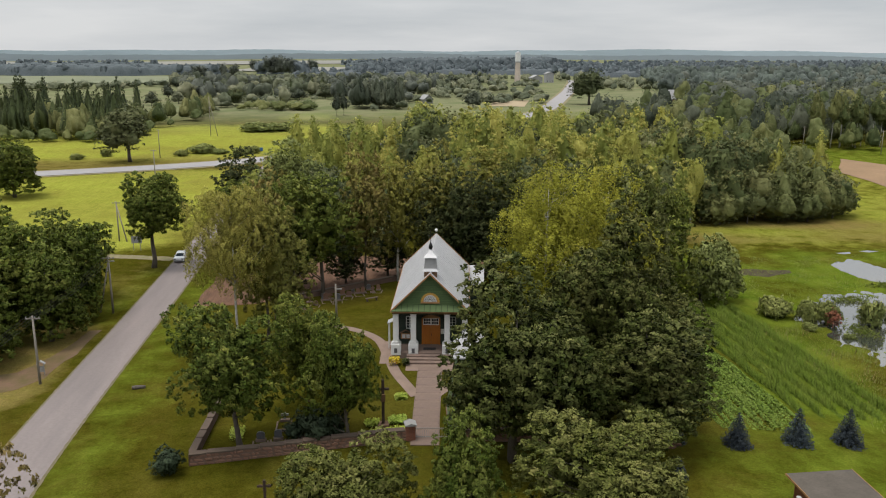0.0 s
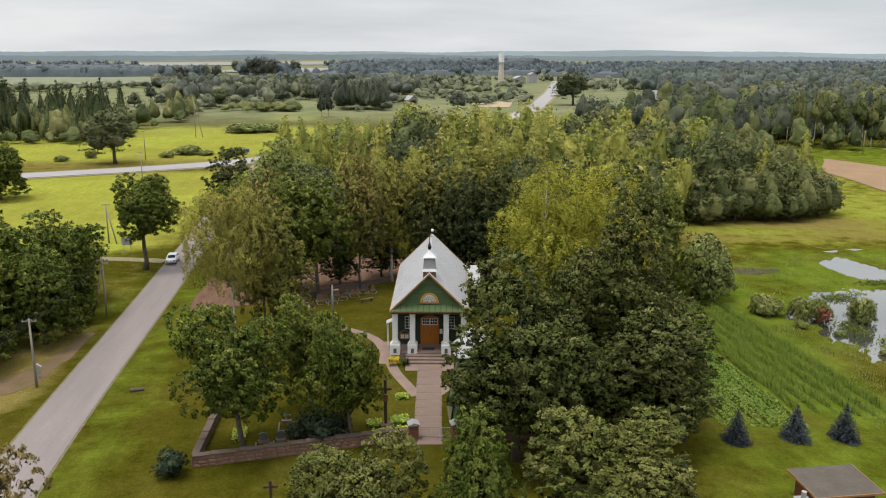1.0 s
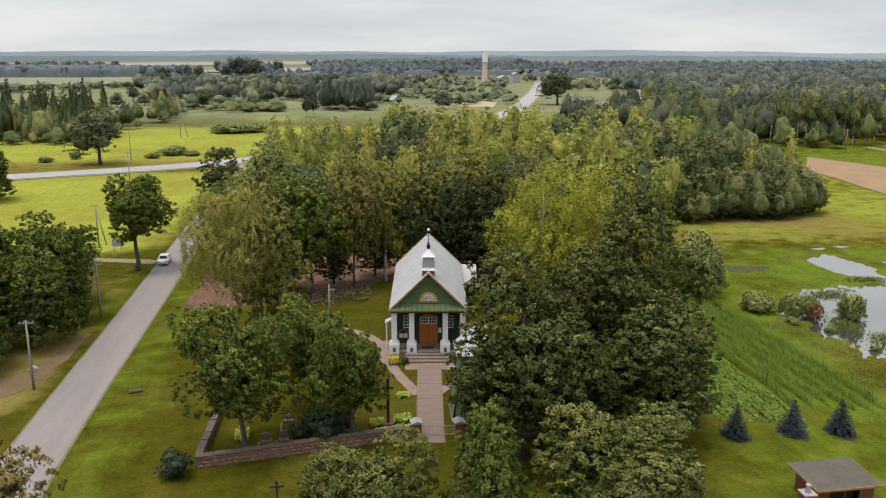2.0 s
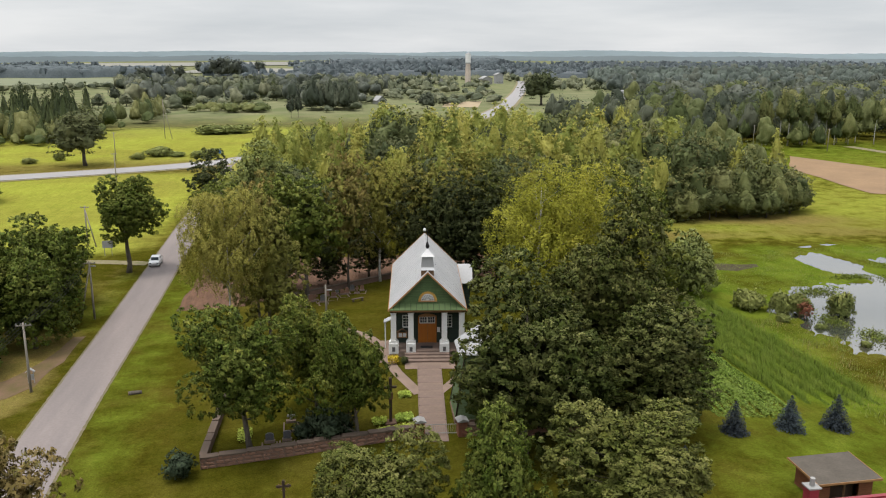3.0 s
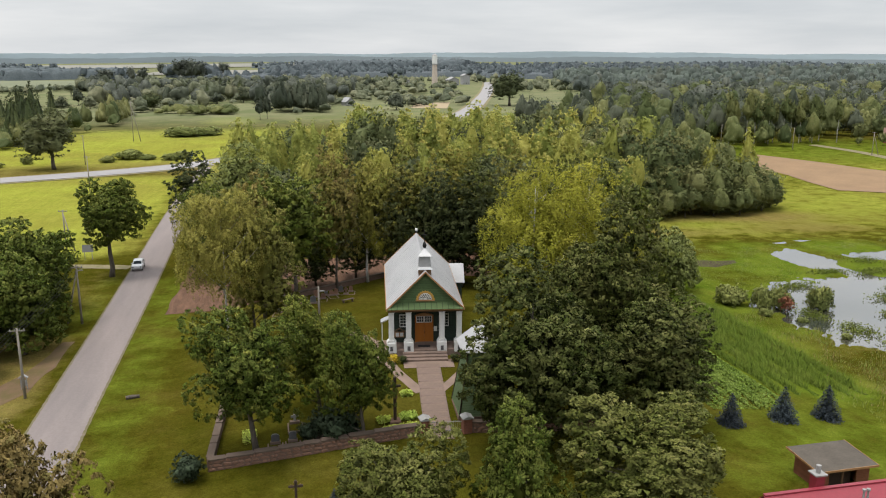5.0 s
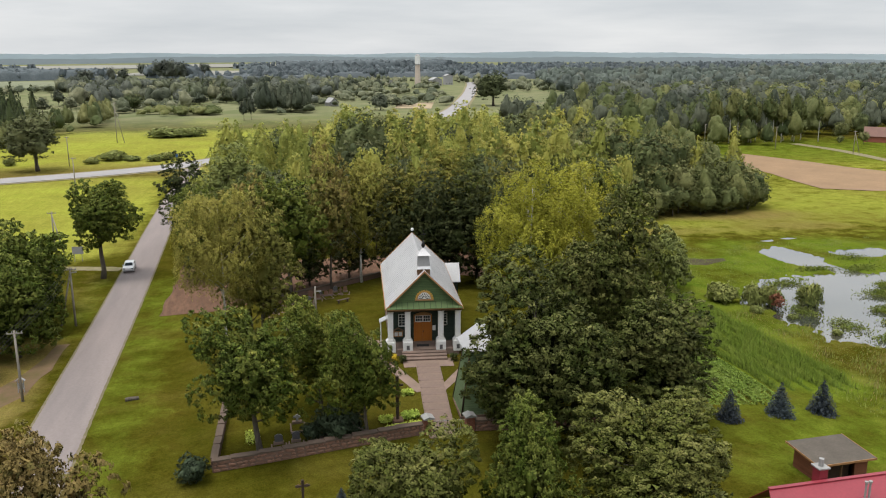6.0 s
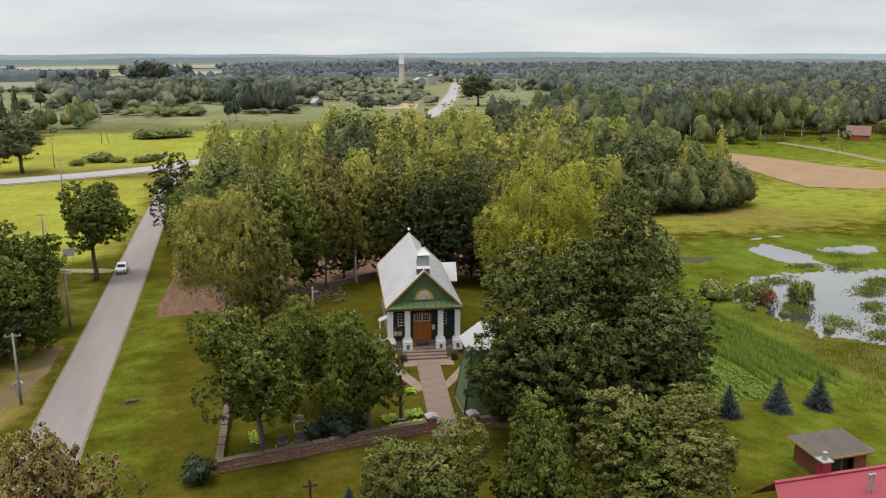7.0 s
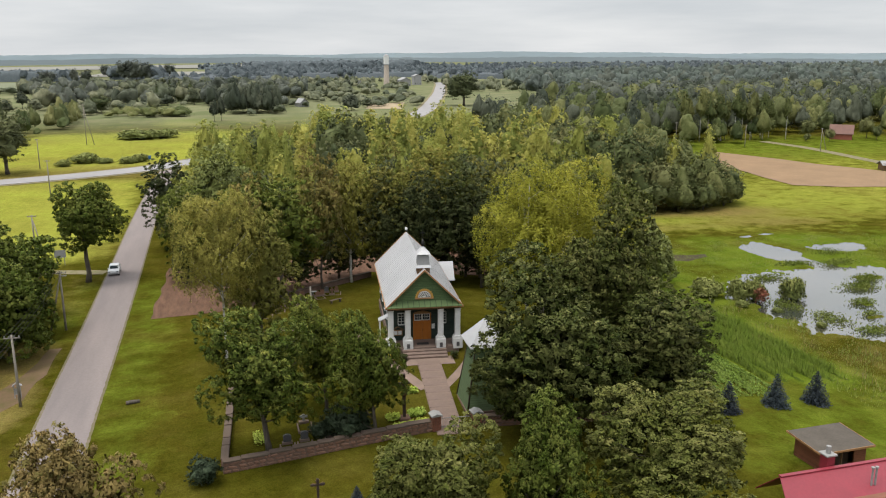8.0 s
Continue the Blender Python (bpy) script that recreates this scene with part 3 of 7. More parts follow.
def crown_form(rng, R, H, z0, lobes, amp, shape, sharp=0.3, base=0.58):
    """A crown swelling into domes and lesser knobs: gives the surface point and its normal for any direction."""
    def spots(n, jitter):
        k = np.arange(n) + 0.5
        zz = 1 - 1.75 * k / n
        rr = np.sqrt(np.maximum(1 - zz ** 2, 0))
        return unit(np.stack([rr * np.cos(k * 2.39996), rr * np.sin(k * 2.39996), zz], 1) + rng.normal(size=(n, 3)) * jitter)

    L, K = spots(lobes, 0.28), spots(lobes * 6, 0.12)
    A, B = amp * rng.uniform(0.25, 1.25, lobes), 0.17 * rng.uniform(0.2, 1.2, lobes * 6)
    mid = z0 + (H - z0) * {"low": 0.3, "cone": 0.12, "birch": 0.36}.get(shape, 0.46)
    ox, oy = rng.normal(size=2) * R * 0.08
    taper = shape == "birch"

    def at(d):
        dome = np.max(A * np.sqrt(np.clip(1 - (1 - d @ L.T) / sharp, 0, 1)), 1)
        knob = np.max(B * np.sqrt(np.clip(1 - (1 - d @ K.T) / (sharp * 0.22), 0, 1)), 1)
        r = (base + dome + knob) / (base + amp * 0.9 + 0.04)
        up = d[:, 2] > 0
        side = np.where(up, 1 - (0.42 if taper else 0.0) * d[:, 2], 1 + (0.35 if taper else 0.1) * d[:, 2])
        if shape == "cone":
            side = np.where(up, np.sqrt(np.clip((1 - d[:, 2]) / (1 + d[:, 2]), 0.0, 1)) * 1.25, 1.0)
        tall = np.where(up, H - mid, mid - z0)
        return np.stack([ox + d[:, 0] * r * R * side, oy + d[:, 1] * r * R * side, mid + d[:, 2] * r * tall], 1)

    def both(d):
        u = unit(np.cross(d, np.array([0.31, 0.52, 0.8])))
        w = np.cross(d, u)
        e = 0.06
        n = unit(np.cross(at(unit(d + u * e)) - at(unit(d - u * e)), at(unit(d + w * e)) - at(unit(d - w * e))))
        return at(d), n * np.sign(np.einsum("ij,ij->i", n, d))[:, None]

    return both


def form_crown(rng, R, H, z0, lobes, amp, shape, split, leaves, size, own=0.4, under=0.35, sharp=0.3, inner=0.82, rough=0.09):
    """Corners and shading normals of a domed crown: a dense inside and loose leaves all over it."""
    both = crown_form(rng, R, H, z0, lobes, amp, shape, sharp)
    d, f = ico_dirs(split)
    d = unit(d + rng.normal(size=d.shape) * 0.12 / (split + 1))
    p, n = both(d)
    mid = np.array([0, 0, (z0 + H) / 2])
    p = mid + (p - mid) * inner * rng.uniform(0.9, 1.04, (len(p), 1))
    bv, bn = p[f].reshape(-1, 3), n[f].reshape(-1, 3)
    q = unit(rng.normal(size=(leaves, 3)) + np.array([0, 0, under]))
    lp, ln = both(q)
    lp = lp + ln * (size * 0.3 + R * rough * rng.normal(size=(leaves, 1)))
    nr = unit(ln * 0.7 + rng.normal(size=lp.shape) * 0.75 + np.array([0, 0, 0.3]))
    lv = leaf_quads(lp, nr, size, rng, 0.85)
    return np.concatenate([lv, bv]), np.concatenate([np.repeat(unit(ln * (1 - own) + nr * own), 3, 0), bn])


def broadleaf(key, seed, H, R, z0, n, per, size, mat, label, shape="round", bark=None, name="broadleaf_tree", trunk=0.26, lobes=17, amp=0.58, nlimb=16, lean=(0, 0), own=0.38, rosette=0.30, sides=6, split=1, base=0.48, inner=0.42, sharp=0.14):
    """A crown swelling into domes, each set with rosettes of leaves round a dense inside."""
    rng = np.random.default_rng(seed)
    both = crown_form(rng, R, H, z0, lobes, amp, shape, sharp, base)
    mid = np.array([0, 0, (z0 + H) / 2])
    q = unit(rng.normal(size=(n, 3)) + np.array([0, 0, 0.5]))
    cl, cn = both(q)
    deep = np.where(np.arange(n) < n * 0.24, rng.uniform(0.5, 0.86, n), 1.0)[:, None]
    cl = mid + (cl + cn * rng.normal(size=(n, 1)) * rosette * 0.6 - mid) * deep
    big = np.where(deep < 1, 1.9, 1.0)[:, 0]
    r = rosette * rng.uniform(0.7, 1.35, n) * big
    v, d = clump_leaves(rng, cl, r, per, np.repeat(size * big, per), cn)
    t = v.reshape(-1, 3, 3)
    geo = np.cross(t[:, 1] - t[:, 0], t[:, 2] - t[:, 0])
    geo = unit(geo * np.sign(np.einsum("ij,ij->i", geo, d))[:, None])
    whole = unit((cl - mid) * np.array([1, 1, 0.7]))
    sn = unit(unit(d * 0.35 + np.repeat(cn * 0.65 + whole * 0.45, per, 0)) * (1 - own) + geo * own)
    drift = np.repeat(rng.uniform(0, 0.3, n), per)
    # upward leaves of each clump get the pale tone: seeds and painted highlight
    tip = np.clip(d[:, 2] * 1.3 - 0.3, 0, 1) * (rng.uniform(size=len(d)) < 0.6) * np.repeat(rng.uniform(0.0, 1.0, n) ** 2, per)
    bd, bf = ico_dirs(split)
    bp, bn = both(unit(bd + rng.normal(size=bd.shape) * 0.12 / (split + 1)))
    bp = bp - bn * rosette * 0.7
    bp = mid + (bp - mid) * inner
    v = np.concatenate([v, bp[bf].reshape(-1, 3)])
    sn = np.concatenate([np.repeat(sn, 3, 0), bn[bf].reshape(-1, 3)])
    none = np.zeros(len(bf))
    v[:, :2] += v[:, 2:] / H * np.array(lean)
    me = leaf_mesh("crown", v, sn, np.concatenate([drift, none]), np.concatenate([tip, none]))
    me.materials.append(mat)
    tips = mid + (cl[::max(1, n // 40)] - mid) * 0.85
    tr = tubes("trunk", limbs(rng, tips, z0 * 0.8, H * 0.86, trunk, n=nlimb, lean=lean), sides)
    tr.materials.append(bark or M_BARK)
    KINDS[key] = (me, tr, H, R, label, name)


def woodland(key, seed, H, R, z0, n, per, size, mat, label, shape="round", bark=None, name="broadleaf_tree", trunk=0.2, own=0.14, amp=0.5, split=2):
    """A tree seen from further off: fewer, larger rosettes."""
    broadleaf(key, seed, H, R, z0, n, per, size, mat, label, shape, bark, name, trunk, 13, amp, nlimb=5, own=own, rosette=R * 0.12, sides=5, split=split, inner=0.88, sharp=0.18)


def weeping_birch(key, seed, H, R, z0, strands, mat, label, size=0.19, lobes=15, amp=0.6, base=0.5, limb=26, droop=1.0):
    """White stem and limbs under a domed crown; from its surface hang curtains of small leaves."""
    rng = np.random.default_rng(seed)
    both = crown_form(rng, R, H, z0, lobes, amp, "round", 0.16, base)
    mid = np.array([0, 0, (z0 + H) / 2])
    st, cn = both(unit(rng.normal(size=(strands, 3)) + np.array([0, 0, 0.25])))
    deep = np.where(np.arange(strands) < strands * 0.25, rng.uniform(0.5, 0.9, strands), 1.0)[:, None]
    st = mid + (st - mid) * deep + rng.normal(size=(strands, 3)) * 0.18
    length = droop * rng.uniform(0.4, 2.0, strands) * (1.15 - 0.6 * np.clip(cn[:, 2], 0, 1))
    V, N = [], []
    for k in range(16):
        g = k / 15
        p = st + cn * np.array([1, 1, 0.3]) * (0.30 * math.sin(g * 1.7)) + rng.normal(size=st.shape) * np.array([0.13, 0.13, 0.07])
        p[:, 2] -= length * g
        nr = cn * 0.8 + rng.normal(size=st.shape) * 0.55 + np.array([0, 0, 0.3])
        V.append(leaf_quads(p, nr, size * np.where(deep[:, 0] < 1, 1.5, 1.0), rng, 0.62))
        N.append(np.repeat(unit(cn * 0.7 + unit(nr) * 0.35 + np.array([0, 0, 0.2 - 0.35 * g])), 3, 0))
    drift = np.tile(rng.uniform(0, 0.3, strands), 16)
    me = leaf_mesh("crown", np.concatenate(V), np.concatenate(N), drift)
    me.materials.append(mat)
    tips = mid + (st[-limb:] - mid) * 0.97
    tr = tubes("trunk", limbs(rng, tips, z0 * 0.9, H * 0.95, 0.2, n=limb), 6)
    tr.materials.append(M_BIRCHBARK)
    KINDS[key] = (me, tr, H, R, label, "birch_tree")


def conifer(key, seed, H, R, mat, label, tiers=18, per=26, size=0.2, name="spruce_tree"):
    rng = np.random.default_rng(seed)
    V = []
    for t in range(tiers):
        f = (t + rng.uniform(0, 0.5)) / tiers
        rr = R * (1 - f) ** 0.85 + 0.04 * R
        nb = max(5, int(13 * (1 - f)) + 4)
        for b in range(nb):
            a = 2 * math.pi * (b + rng.uniform(-0.3, 0.3)) / nb + t
            ln = rr * rng.uniform(0.8, 1.1)
            m = max(4, int(per * (1 - f) + 4))
            q = rng.uniform(0.12, 1, m)
            sp = rng.normal(size=m) * 0.13 * ln * (1.1 - q * 0.6)
            x = ln * q
            p = np.stack([x * math.cos(a) - sp * math.sin(a), x * math.sin(a) + sp * math.cos(a), H * (0.04 + 0.95 * f) + 0.10 * H * (1 - f) * 0.6 - x * 0.34 + rng.normal(size=m) * 0.03 * H / 4], 1)
            V.append(leaf_quads(p, np.array([[math.cos(a) * 0.35, math.sin(a) * 0.35, 1.0]]) + rng.normal(size=(m, 3)) * 0.35, size, rng, 0.5))
    me = leaf_mesh("crown", np.concatenate(V))
    me.materials.append(mat)
    tr = tubes("trunk", [([(0, 0, -0.05), (0, 0, H * 0.5), (0, 0, H * 0.98)], [0.05 * H * 0.5, 0.03 * H * 0.5, 0.01])], 6)
    tr.materials.append(M_BARK)
    KINDS[key] = (me, tr, H, R, label, name)


def plant(key, x, y, h, r, turn=0.0, group="", label="", z=None):
    me, tr, H, R, lab, name = KINDS[key]
    z = ground_z(x, y) - 0.04 if z is None else z
    e = thing(name, pose(x, y, z, 0, 0, turn) @ Matrix.Diagonal((r / R, r / R, h / H, 1)), label or lab, "tree" if "bush" not in name else "bush", group)
    part("trunk", tr, None, e)
    part("crown", me, None, e)
    return e


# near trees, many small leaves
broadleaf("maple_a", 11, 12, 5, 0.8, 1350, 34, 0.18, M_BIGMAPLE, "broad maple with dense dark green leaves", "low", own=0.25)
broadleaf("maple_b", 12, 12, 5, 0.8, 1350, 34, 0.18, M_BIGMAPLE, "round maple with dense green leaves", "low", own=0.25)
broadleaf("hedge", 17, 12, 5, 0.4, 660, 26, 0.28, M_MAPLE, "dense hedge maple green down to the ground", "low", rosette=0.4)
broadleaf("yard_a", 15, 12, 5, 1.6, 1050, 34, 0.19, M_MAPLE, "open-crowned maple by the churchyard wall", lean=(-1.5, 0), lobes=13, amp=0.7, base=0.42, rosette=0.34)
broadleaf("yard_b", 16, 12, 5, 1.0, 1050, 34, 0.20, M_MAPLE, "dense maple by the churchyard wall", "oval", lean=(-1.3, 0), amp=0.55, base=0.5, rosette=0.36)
broadleaf("pale_a", 13, 12, 4.5, 2.6, 1150, 38, 0.155, M_MAPLE_PALE, "leafy maple with pale grey-green leaf tips, partly painted highlights", amp=0.55, base=0.5, own=0.26)
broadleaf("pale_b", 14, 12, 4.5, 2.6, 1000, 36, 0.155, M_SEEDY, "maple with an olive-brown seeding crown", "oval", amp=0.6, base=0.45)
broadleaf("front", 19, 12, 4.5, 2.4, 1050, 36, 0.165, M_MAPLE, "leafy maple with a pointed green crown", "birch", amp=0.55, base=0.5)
broadleaf("lone", 18, 15, 5.2, 4.6, 1000, 32, 0.24, M_MAPLE, "lone dark maple with a forked trunk by the road", amp=0.42, base=0.6, rosette=0.4, trunk=0.36, nlimb=24)
weeping_birch("birch_a", 21, 20, 6, 2.6, 2400, M_BIRCH, "tall weeping birch with yellow-green hanging twigs")
weeping_birch("birch_b", 22, 20, 6, 6.4, 2500, M_BIRCH_DULL, "tall weeping birch with white trunk and dull green twigs", droop=0.55)
# the ring of trees behind the church
broadleaf("tall_a", 31, 20, 6, 1.0, 520, 24, 0.32, M_DARK, "tall dark green linden behind the church", "oval", rosette=0.42, own=0.26)
broadleaf("tall_b", 32, 20, 6, 1.0, 520, 24, 0.32, M_MAPLE, "tall green maple behind the church", "oval", rosette=0.42, own=0.26)
broadleaf("tall_pale", 35, 20, 6, 1.0, 520, 24, 0.32, M_MAPLE_PALE, "tall pale green maple behind the church", rosette=0.42, own=0.26)
broadleaf("tall_rust", 33, 20, 5.5, 1.0, 520, 24, 0.31, M_RUST, "tall linden with rusty brown-green seed crown", "oval", rosette=0.42, amp=0.55, own=0.26)
broadleaf("tall_olive", 36, 20, 5.5, 1.0, 520, 24, 0.31, M_OLIVE, "tall olive-green linden behind the church", "oval", rosette=0.42, amp=0.55, own=0.26)
broadleaf("dark_low", 39, 20, 6, 0.5, 520, 24, 0.32, M_DARK, "dark linden with low hanging boughs behind the church", "low", rosette=0.42, own=0.26)
broadleaf("tall_willow", 37, 20, 6, 2.0, 600, 26, 0.30, M_WILLOW, "round pale grey-green willow by the road", rosette=0.46, own=0.26)
broadleaf("olive_low", 38, 20, 6, 0.6, 700, 28, 0.28, M_OLIVE, "olive-green linden leafy down to the ground", "oval", rosette=0.42, amp=0.55, own=0.26)
broadleaf("tall_birch", 34, 20, 5, 1.0, 520, 24, 0.30, M_BIRCH_DULL, "tall yellow-green birch in the churchyard", "oval", bark=M_BIRCHBARK, name="birch_tree", rosette=0.42, amp=0.6, own=0.26)
# woodland trees further off
woodland("wood_birch_a", 41, 17, 3.4, 2.0, 200, 9, 0.38, M_WOODBIRCH, "yellow-green birch at the edge of the wood", "birch", M_BIRCHBARK, "birch_tree", 0.14)
woodland("wood_birch_b", 42, 17, 3.0, 2.5, 190, 9, 0.38, M_WOODBIRCH, "slender dull green birch in the wood", "birch", M_BIRCHBARK, "birch_tree", 0.14)
woodland("wood_birch_c", 50, 17, 4.0, 2.2, 210, 9, 0.40, M_WOODBIRCH, "spreading yellow-green birch in the wood", "oval", M_BIRCHBARK, "birch_tree", 0.16)
woodland("wood_round", 43, 15, 5, 1.6, 240, 9, 0.46, M_WOODDARK, "dark green round-crowned woodland tree")
woodland("wood_green", 44, 15, 5, 1.2, 240, 9, 0.46, M_WOODS, "green woodland tree with a full crown", "oval")
woodland("wood_dense", 54, 15, 5, 2.6, 420, 10, 0.42, M_WOODDARK, "big round-crowned solitary tree", trunk=0.34, split=2)
woodland("grove", 49, 15, 5, 0.3, 270, 9, 0.46, M_GROVE, "bushy light green tree in the grove", "low", amp=0.6)
woodland("far_dark", 55, 15, 5, 0.6, 130, 8, 0.62, M_DIM, "dark round-crowned tree in the overgrown fields", "oval", amp=0.6)
woodland("far_round", 56, 15, 5, 0.5, 130, 8, 0.62, M_DIM, "dark bluish spreading tree in the overgrown fields", "low", amp=0.65)
woodland("far_green", 57, 15, 5, 0.3, 130, 8, 0.62, M_OVER, "light green bushy tree in the overgrown fields", "low", amp=0.65)
woodland("far_hazy", 58, 15, 5, 0.5, 120, 7, 0.7, M_HAZY, "tall hazy grey-green tree far off", "oval", amp=0.6)
woodland("edge_birch", 53, 20, 3.4, 7.5, 110, 7, 0.42, M_GROVE, "birch with a long bare white stem at the forest edge", "birch", M_BIRCHBARK, "birch_tree", 0.22)
broadleaf("willow", 45, 9, 5, 0.3, 340, 26, 0.3, M_WILLOW, "grey-green bushy willow reaching the ground", "low", name="willow_tree", nlimb=8, rosette=0.5)
woodland("bush", 46, 2.2, 2, 0.0, 300, 12, 0.19, M_WILLOW, "rounded grey-green willow bush", "low", name="willow_bush", trunk=0.06)
woodland("dark_bush", 47, 2.0, 1.3, 0.0, 300, 12, 0.13, M_SHRUB, "dense dark green rounded shrub", "round", name="garden_bush", trunk=0.05)
broadleaf("red_bush", 48, 2.4, 1.0, 0.2, 96, 14, 0.14, M_REDBUSH, "reddish-brown upright bush at the pond", "oval", name="pond_bush", trunk=0.05, nlimb=4, rosette=0.14, split=2)
conifer("blue_spruce", 51, 3.4, 1.5, M_BLUE, "young blue spruce on the lawn", 17, 40, 0.17)

# churchyard and road
plant("yard_a", -10.4, 65.4, 12.5, 4.8, 0, "trees by the churchyard wall")
plant("yard_b", -4.6, 71.8, 10.5, 3.1, 0, "trees by the churchyard wall")
plant("yard_b", -1.2, 65.3, 11.0, 3.0, 0, "trees by the churchyard wall")
plant("pale_a", -1.6, 44.5, 10.5, 4.6, 30, "trees before the churchyard")
plant("front", 5.7, 44.6, 12.0, 3.3, 100, "trees before the churchyard")
plant("pale_a", 15.6, 45.6, 10.8, 5.8, 200, "trees before the churchyard")
plant("pale_b", -21.6, 39.3, 15.6, 4.3, 75, "trees before the churchyard")
plant("maple_a", 12.4, 60.8, 15.4, 7.2, 60, "big maples beside the church")
plant("maple_b", 24.4, 63.5, 12.2, 6.8, 170, "big maples beside the church")
plant("maple_a", 23.5, 72.0, 18.2, 7.0, 280, "big maples beside the church")
plant("maple_b", 32.4, 82.0, 11.5, 4.8, 10, "big maples beside the church")
plant("birch_a", 20.2, 84.0, 20.6, 6.8, 0)
plant("birch_a", 27.4, 86.4, 20.6, 8.0, 140)
plant("birch_b", -13.4, 86.6, 20.4, 4.6, 40)
plant("olive_low", -9.4, 89.6, 17.6, 4.5, 190)
plant("tall_rust", -10.8, 93.0, 19.6, 3.4, 30)
for i, (x, y, h, r) in enumerate(((-38.4, 106.5, 13.6, 5.6), (-37.0, 97.5, 11.6, 4.8), (-44.5, 96.0, 13.2, 6.2), (-41.0, 89.0, 9.6, 4.6), (-46.5, 109.0, 14.6, 6.6), (-39.5, 114.5, 12.4, 5.0))):
    plant("hedge", x, y, h, r, i * 67 + 30, "trees in the roadside hedge")
for i, (k, x, y, h, r) in enumerate((
        ("tall_b", -5.2, 113.0, 19.8, 6.4), ("tall_b", -10.6, 117.0, 18.6, 5.0), ("tall_rust", 1.0, 117.0, 21.0, 3.9), ("tall_birch", 6.0, 121.0, 19.6, 3.7),
        ("tall_olive", 12.4, 122.0, 20.0, 4.6), ("tall_birch", 20.4, 126.0, 21.0, 5.0), ("tall_pale", 24.0, 119.5, 18.6, 4.2), ("tall_a", 24.2, 112.0, 17.0, 5.4),
        ("tall_a", 16.0, 116.0, 17.0, 4.6), ("tall_a", 31.0, 112.0, 18.4, 5.2), ("tall_olive", 29.5, 121.0, 19.5, 4.6), ("tall_pale", 38.7, 106.0, 20.4, 4.2), ("tall_pale", 34.4, 111.5, 20.2, 3.6),
        ("dark_low", 19.5, 115.0, 15.5, 5.2), ("dark_low", 29.0, 108.0, 14.5, 5.4), ("dark_low", 35.6, 103.5, 14.0, 5.0), ("dark_low", 11.6, 120.5, 15.0, 4.6),
        ("tall_b", 43.0, 108.0, 19.4, 4.6), ("tall_b", 39.0, 97.0, 16.5, 4.8), ("tall_b", -18.0, 131.0, 16.5, 4.4), ("tall_a", -21.5, 156.0, 16.8, 5.8), ("tall_willow", -13.6, 150.0, 18.0, 6.0))):
    plant(k, x, y, h, r, i * 77, "ring of tall trees round the churchyard")
for i, (x, y, h, r) in enumerate(((-9.5, 119.0, 8.5, 4.2), (-2.0, 120.5, 8.0, 3.8), (4.5, 124.0, 9.0, 4.0), (16.0, 124.5, 10.0, 4.4), (26.0, 118.5, 9.0, 4.2), (38.0, 112.0, 9.5, 4.2), (-18.5, 128.0, 6.5, 3.2))):
    plant("dark_low", x, y, h, r, i * 97, "saplings under the ring of trees", "dark linden sapling under the tall trees")
plant("lone", -33.4, 133.8, 15.2, 5.2, 20)
plant("wood_dense", -76.0, 284.0, 18.5, 8.8, 60, "roadside trees along the highway", "round dark roadside tree by the highway")
plant("hedge", -85.0, 211.0, 14.5, 7.6, 110, "roadside trees along the highway", "dark multi-stemmed roadside tree")
plant("willow", 55.0, 116.0, 10.2, 4.4, 0)
plant("willow", 50.6, 112.0, 10.4, 4.4, 120)
plant("wood_dense", 168.0, 584.0, 24.0, 13.0, 30, label="big round solitary tree by the far road")

# undergrowth between the ring and the wood
for i, (x, y, h, r) in enumerate(((-14, 141.5, 5, 3), (-4, 143, 6, 3.4), (5, 142, 5, 3), (14, 141, 7, 3.6), (23, 140.5, 6, 3.4), (31, 138, 7, 3.8), (38, 131, 7, 3.8), (43, 122, 7, 3.6), (35, 125, 6, 3.4))):
    plant("wood_green", x, y, h, r, i * 83, "undergrowth behind the churchyard", "low dark undergrowth shrub behind the churchyard")

# the wood behind the churchyard
rng_w = np.random.default_rng(5)
spots = []
for _ in range(4000):
    x, y = rng_w.uniform(-24, 98), rng_w.uniform(132, 262)
    if x < -20 + (y - 132) * 0.02 or x > 52 + (y - 132) * 0.55 or y > 266 - abs(x - 20) * 0.25:
        continue
    if y < 142 and -22 < x < 34:
        continue
    if all((x - a) ** 2 + (y - b) ** 2 > 44 for a, b in spots):
        spots.append((x, y))
for i, (x, y) in enumerate(spots):
    u = rng_w.uniform()
    if y > 172 and x < 66:
        k = "wood_birch_a" if u < 0.36 else ("wood_birch_b" if u < 0.6 else ("wood_birch_c" if u < 0.86 else ("wood_green" if u < 0.95 else "wood_round")))
    else:
        k = "wood_round" if u < 0.34 else ("wood_green" if u < 0.62 else ("wood_birch_c" if u < 0.8 else "wood_birch_a"))
    h = rng_w.uniform(15, 23) if y > 178 else rng_w.uniform(12, 18)
    if x < 14:
        h *= 0.82
    plant(k, x, y, h, h * (rng_w.uniform(0.17, 0.25) if "birch" in k else rng_w.uniform(0.26, 0.34)), i * 61, "wood behind the churchyard")
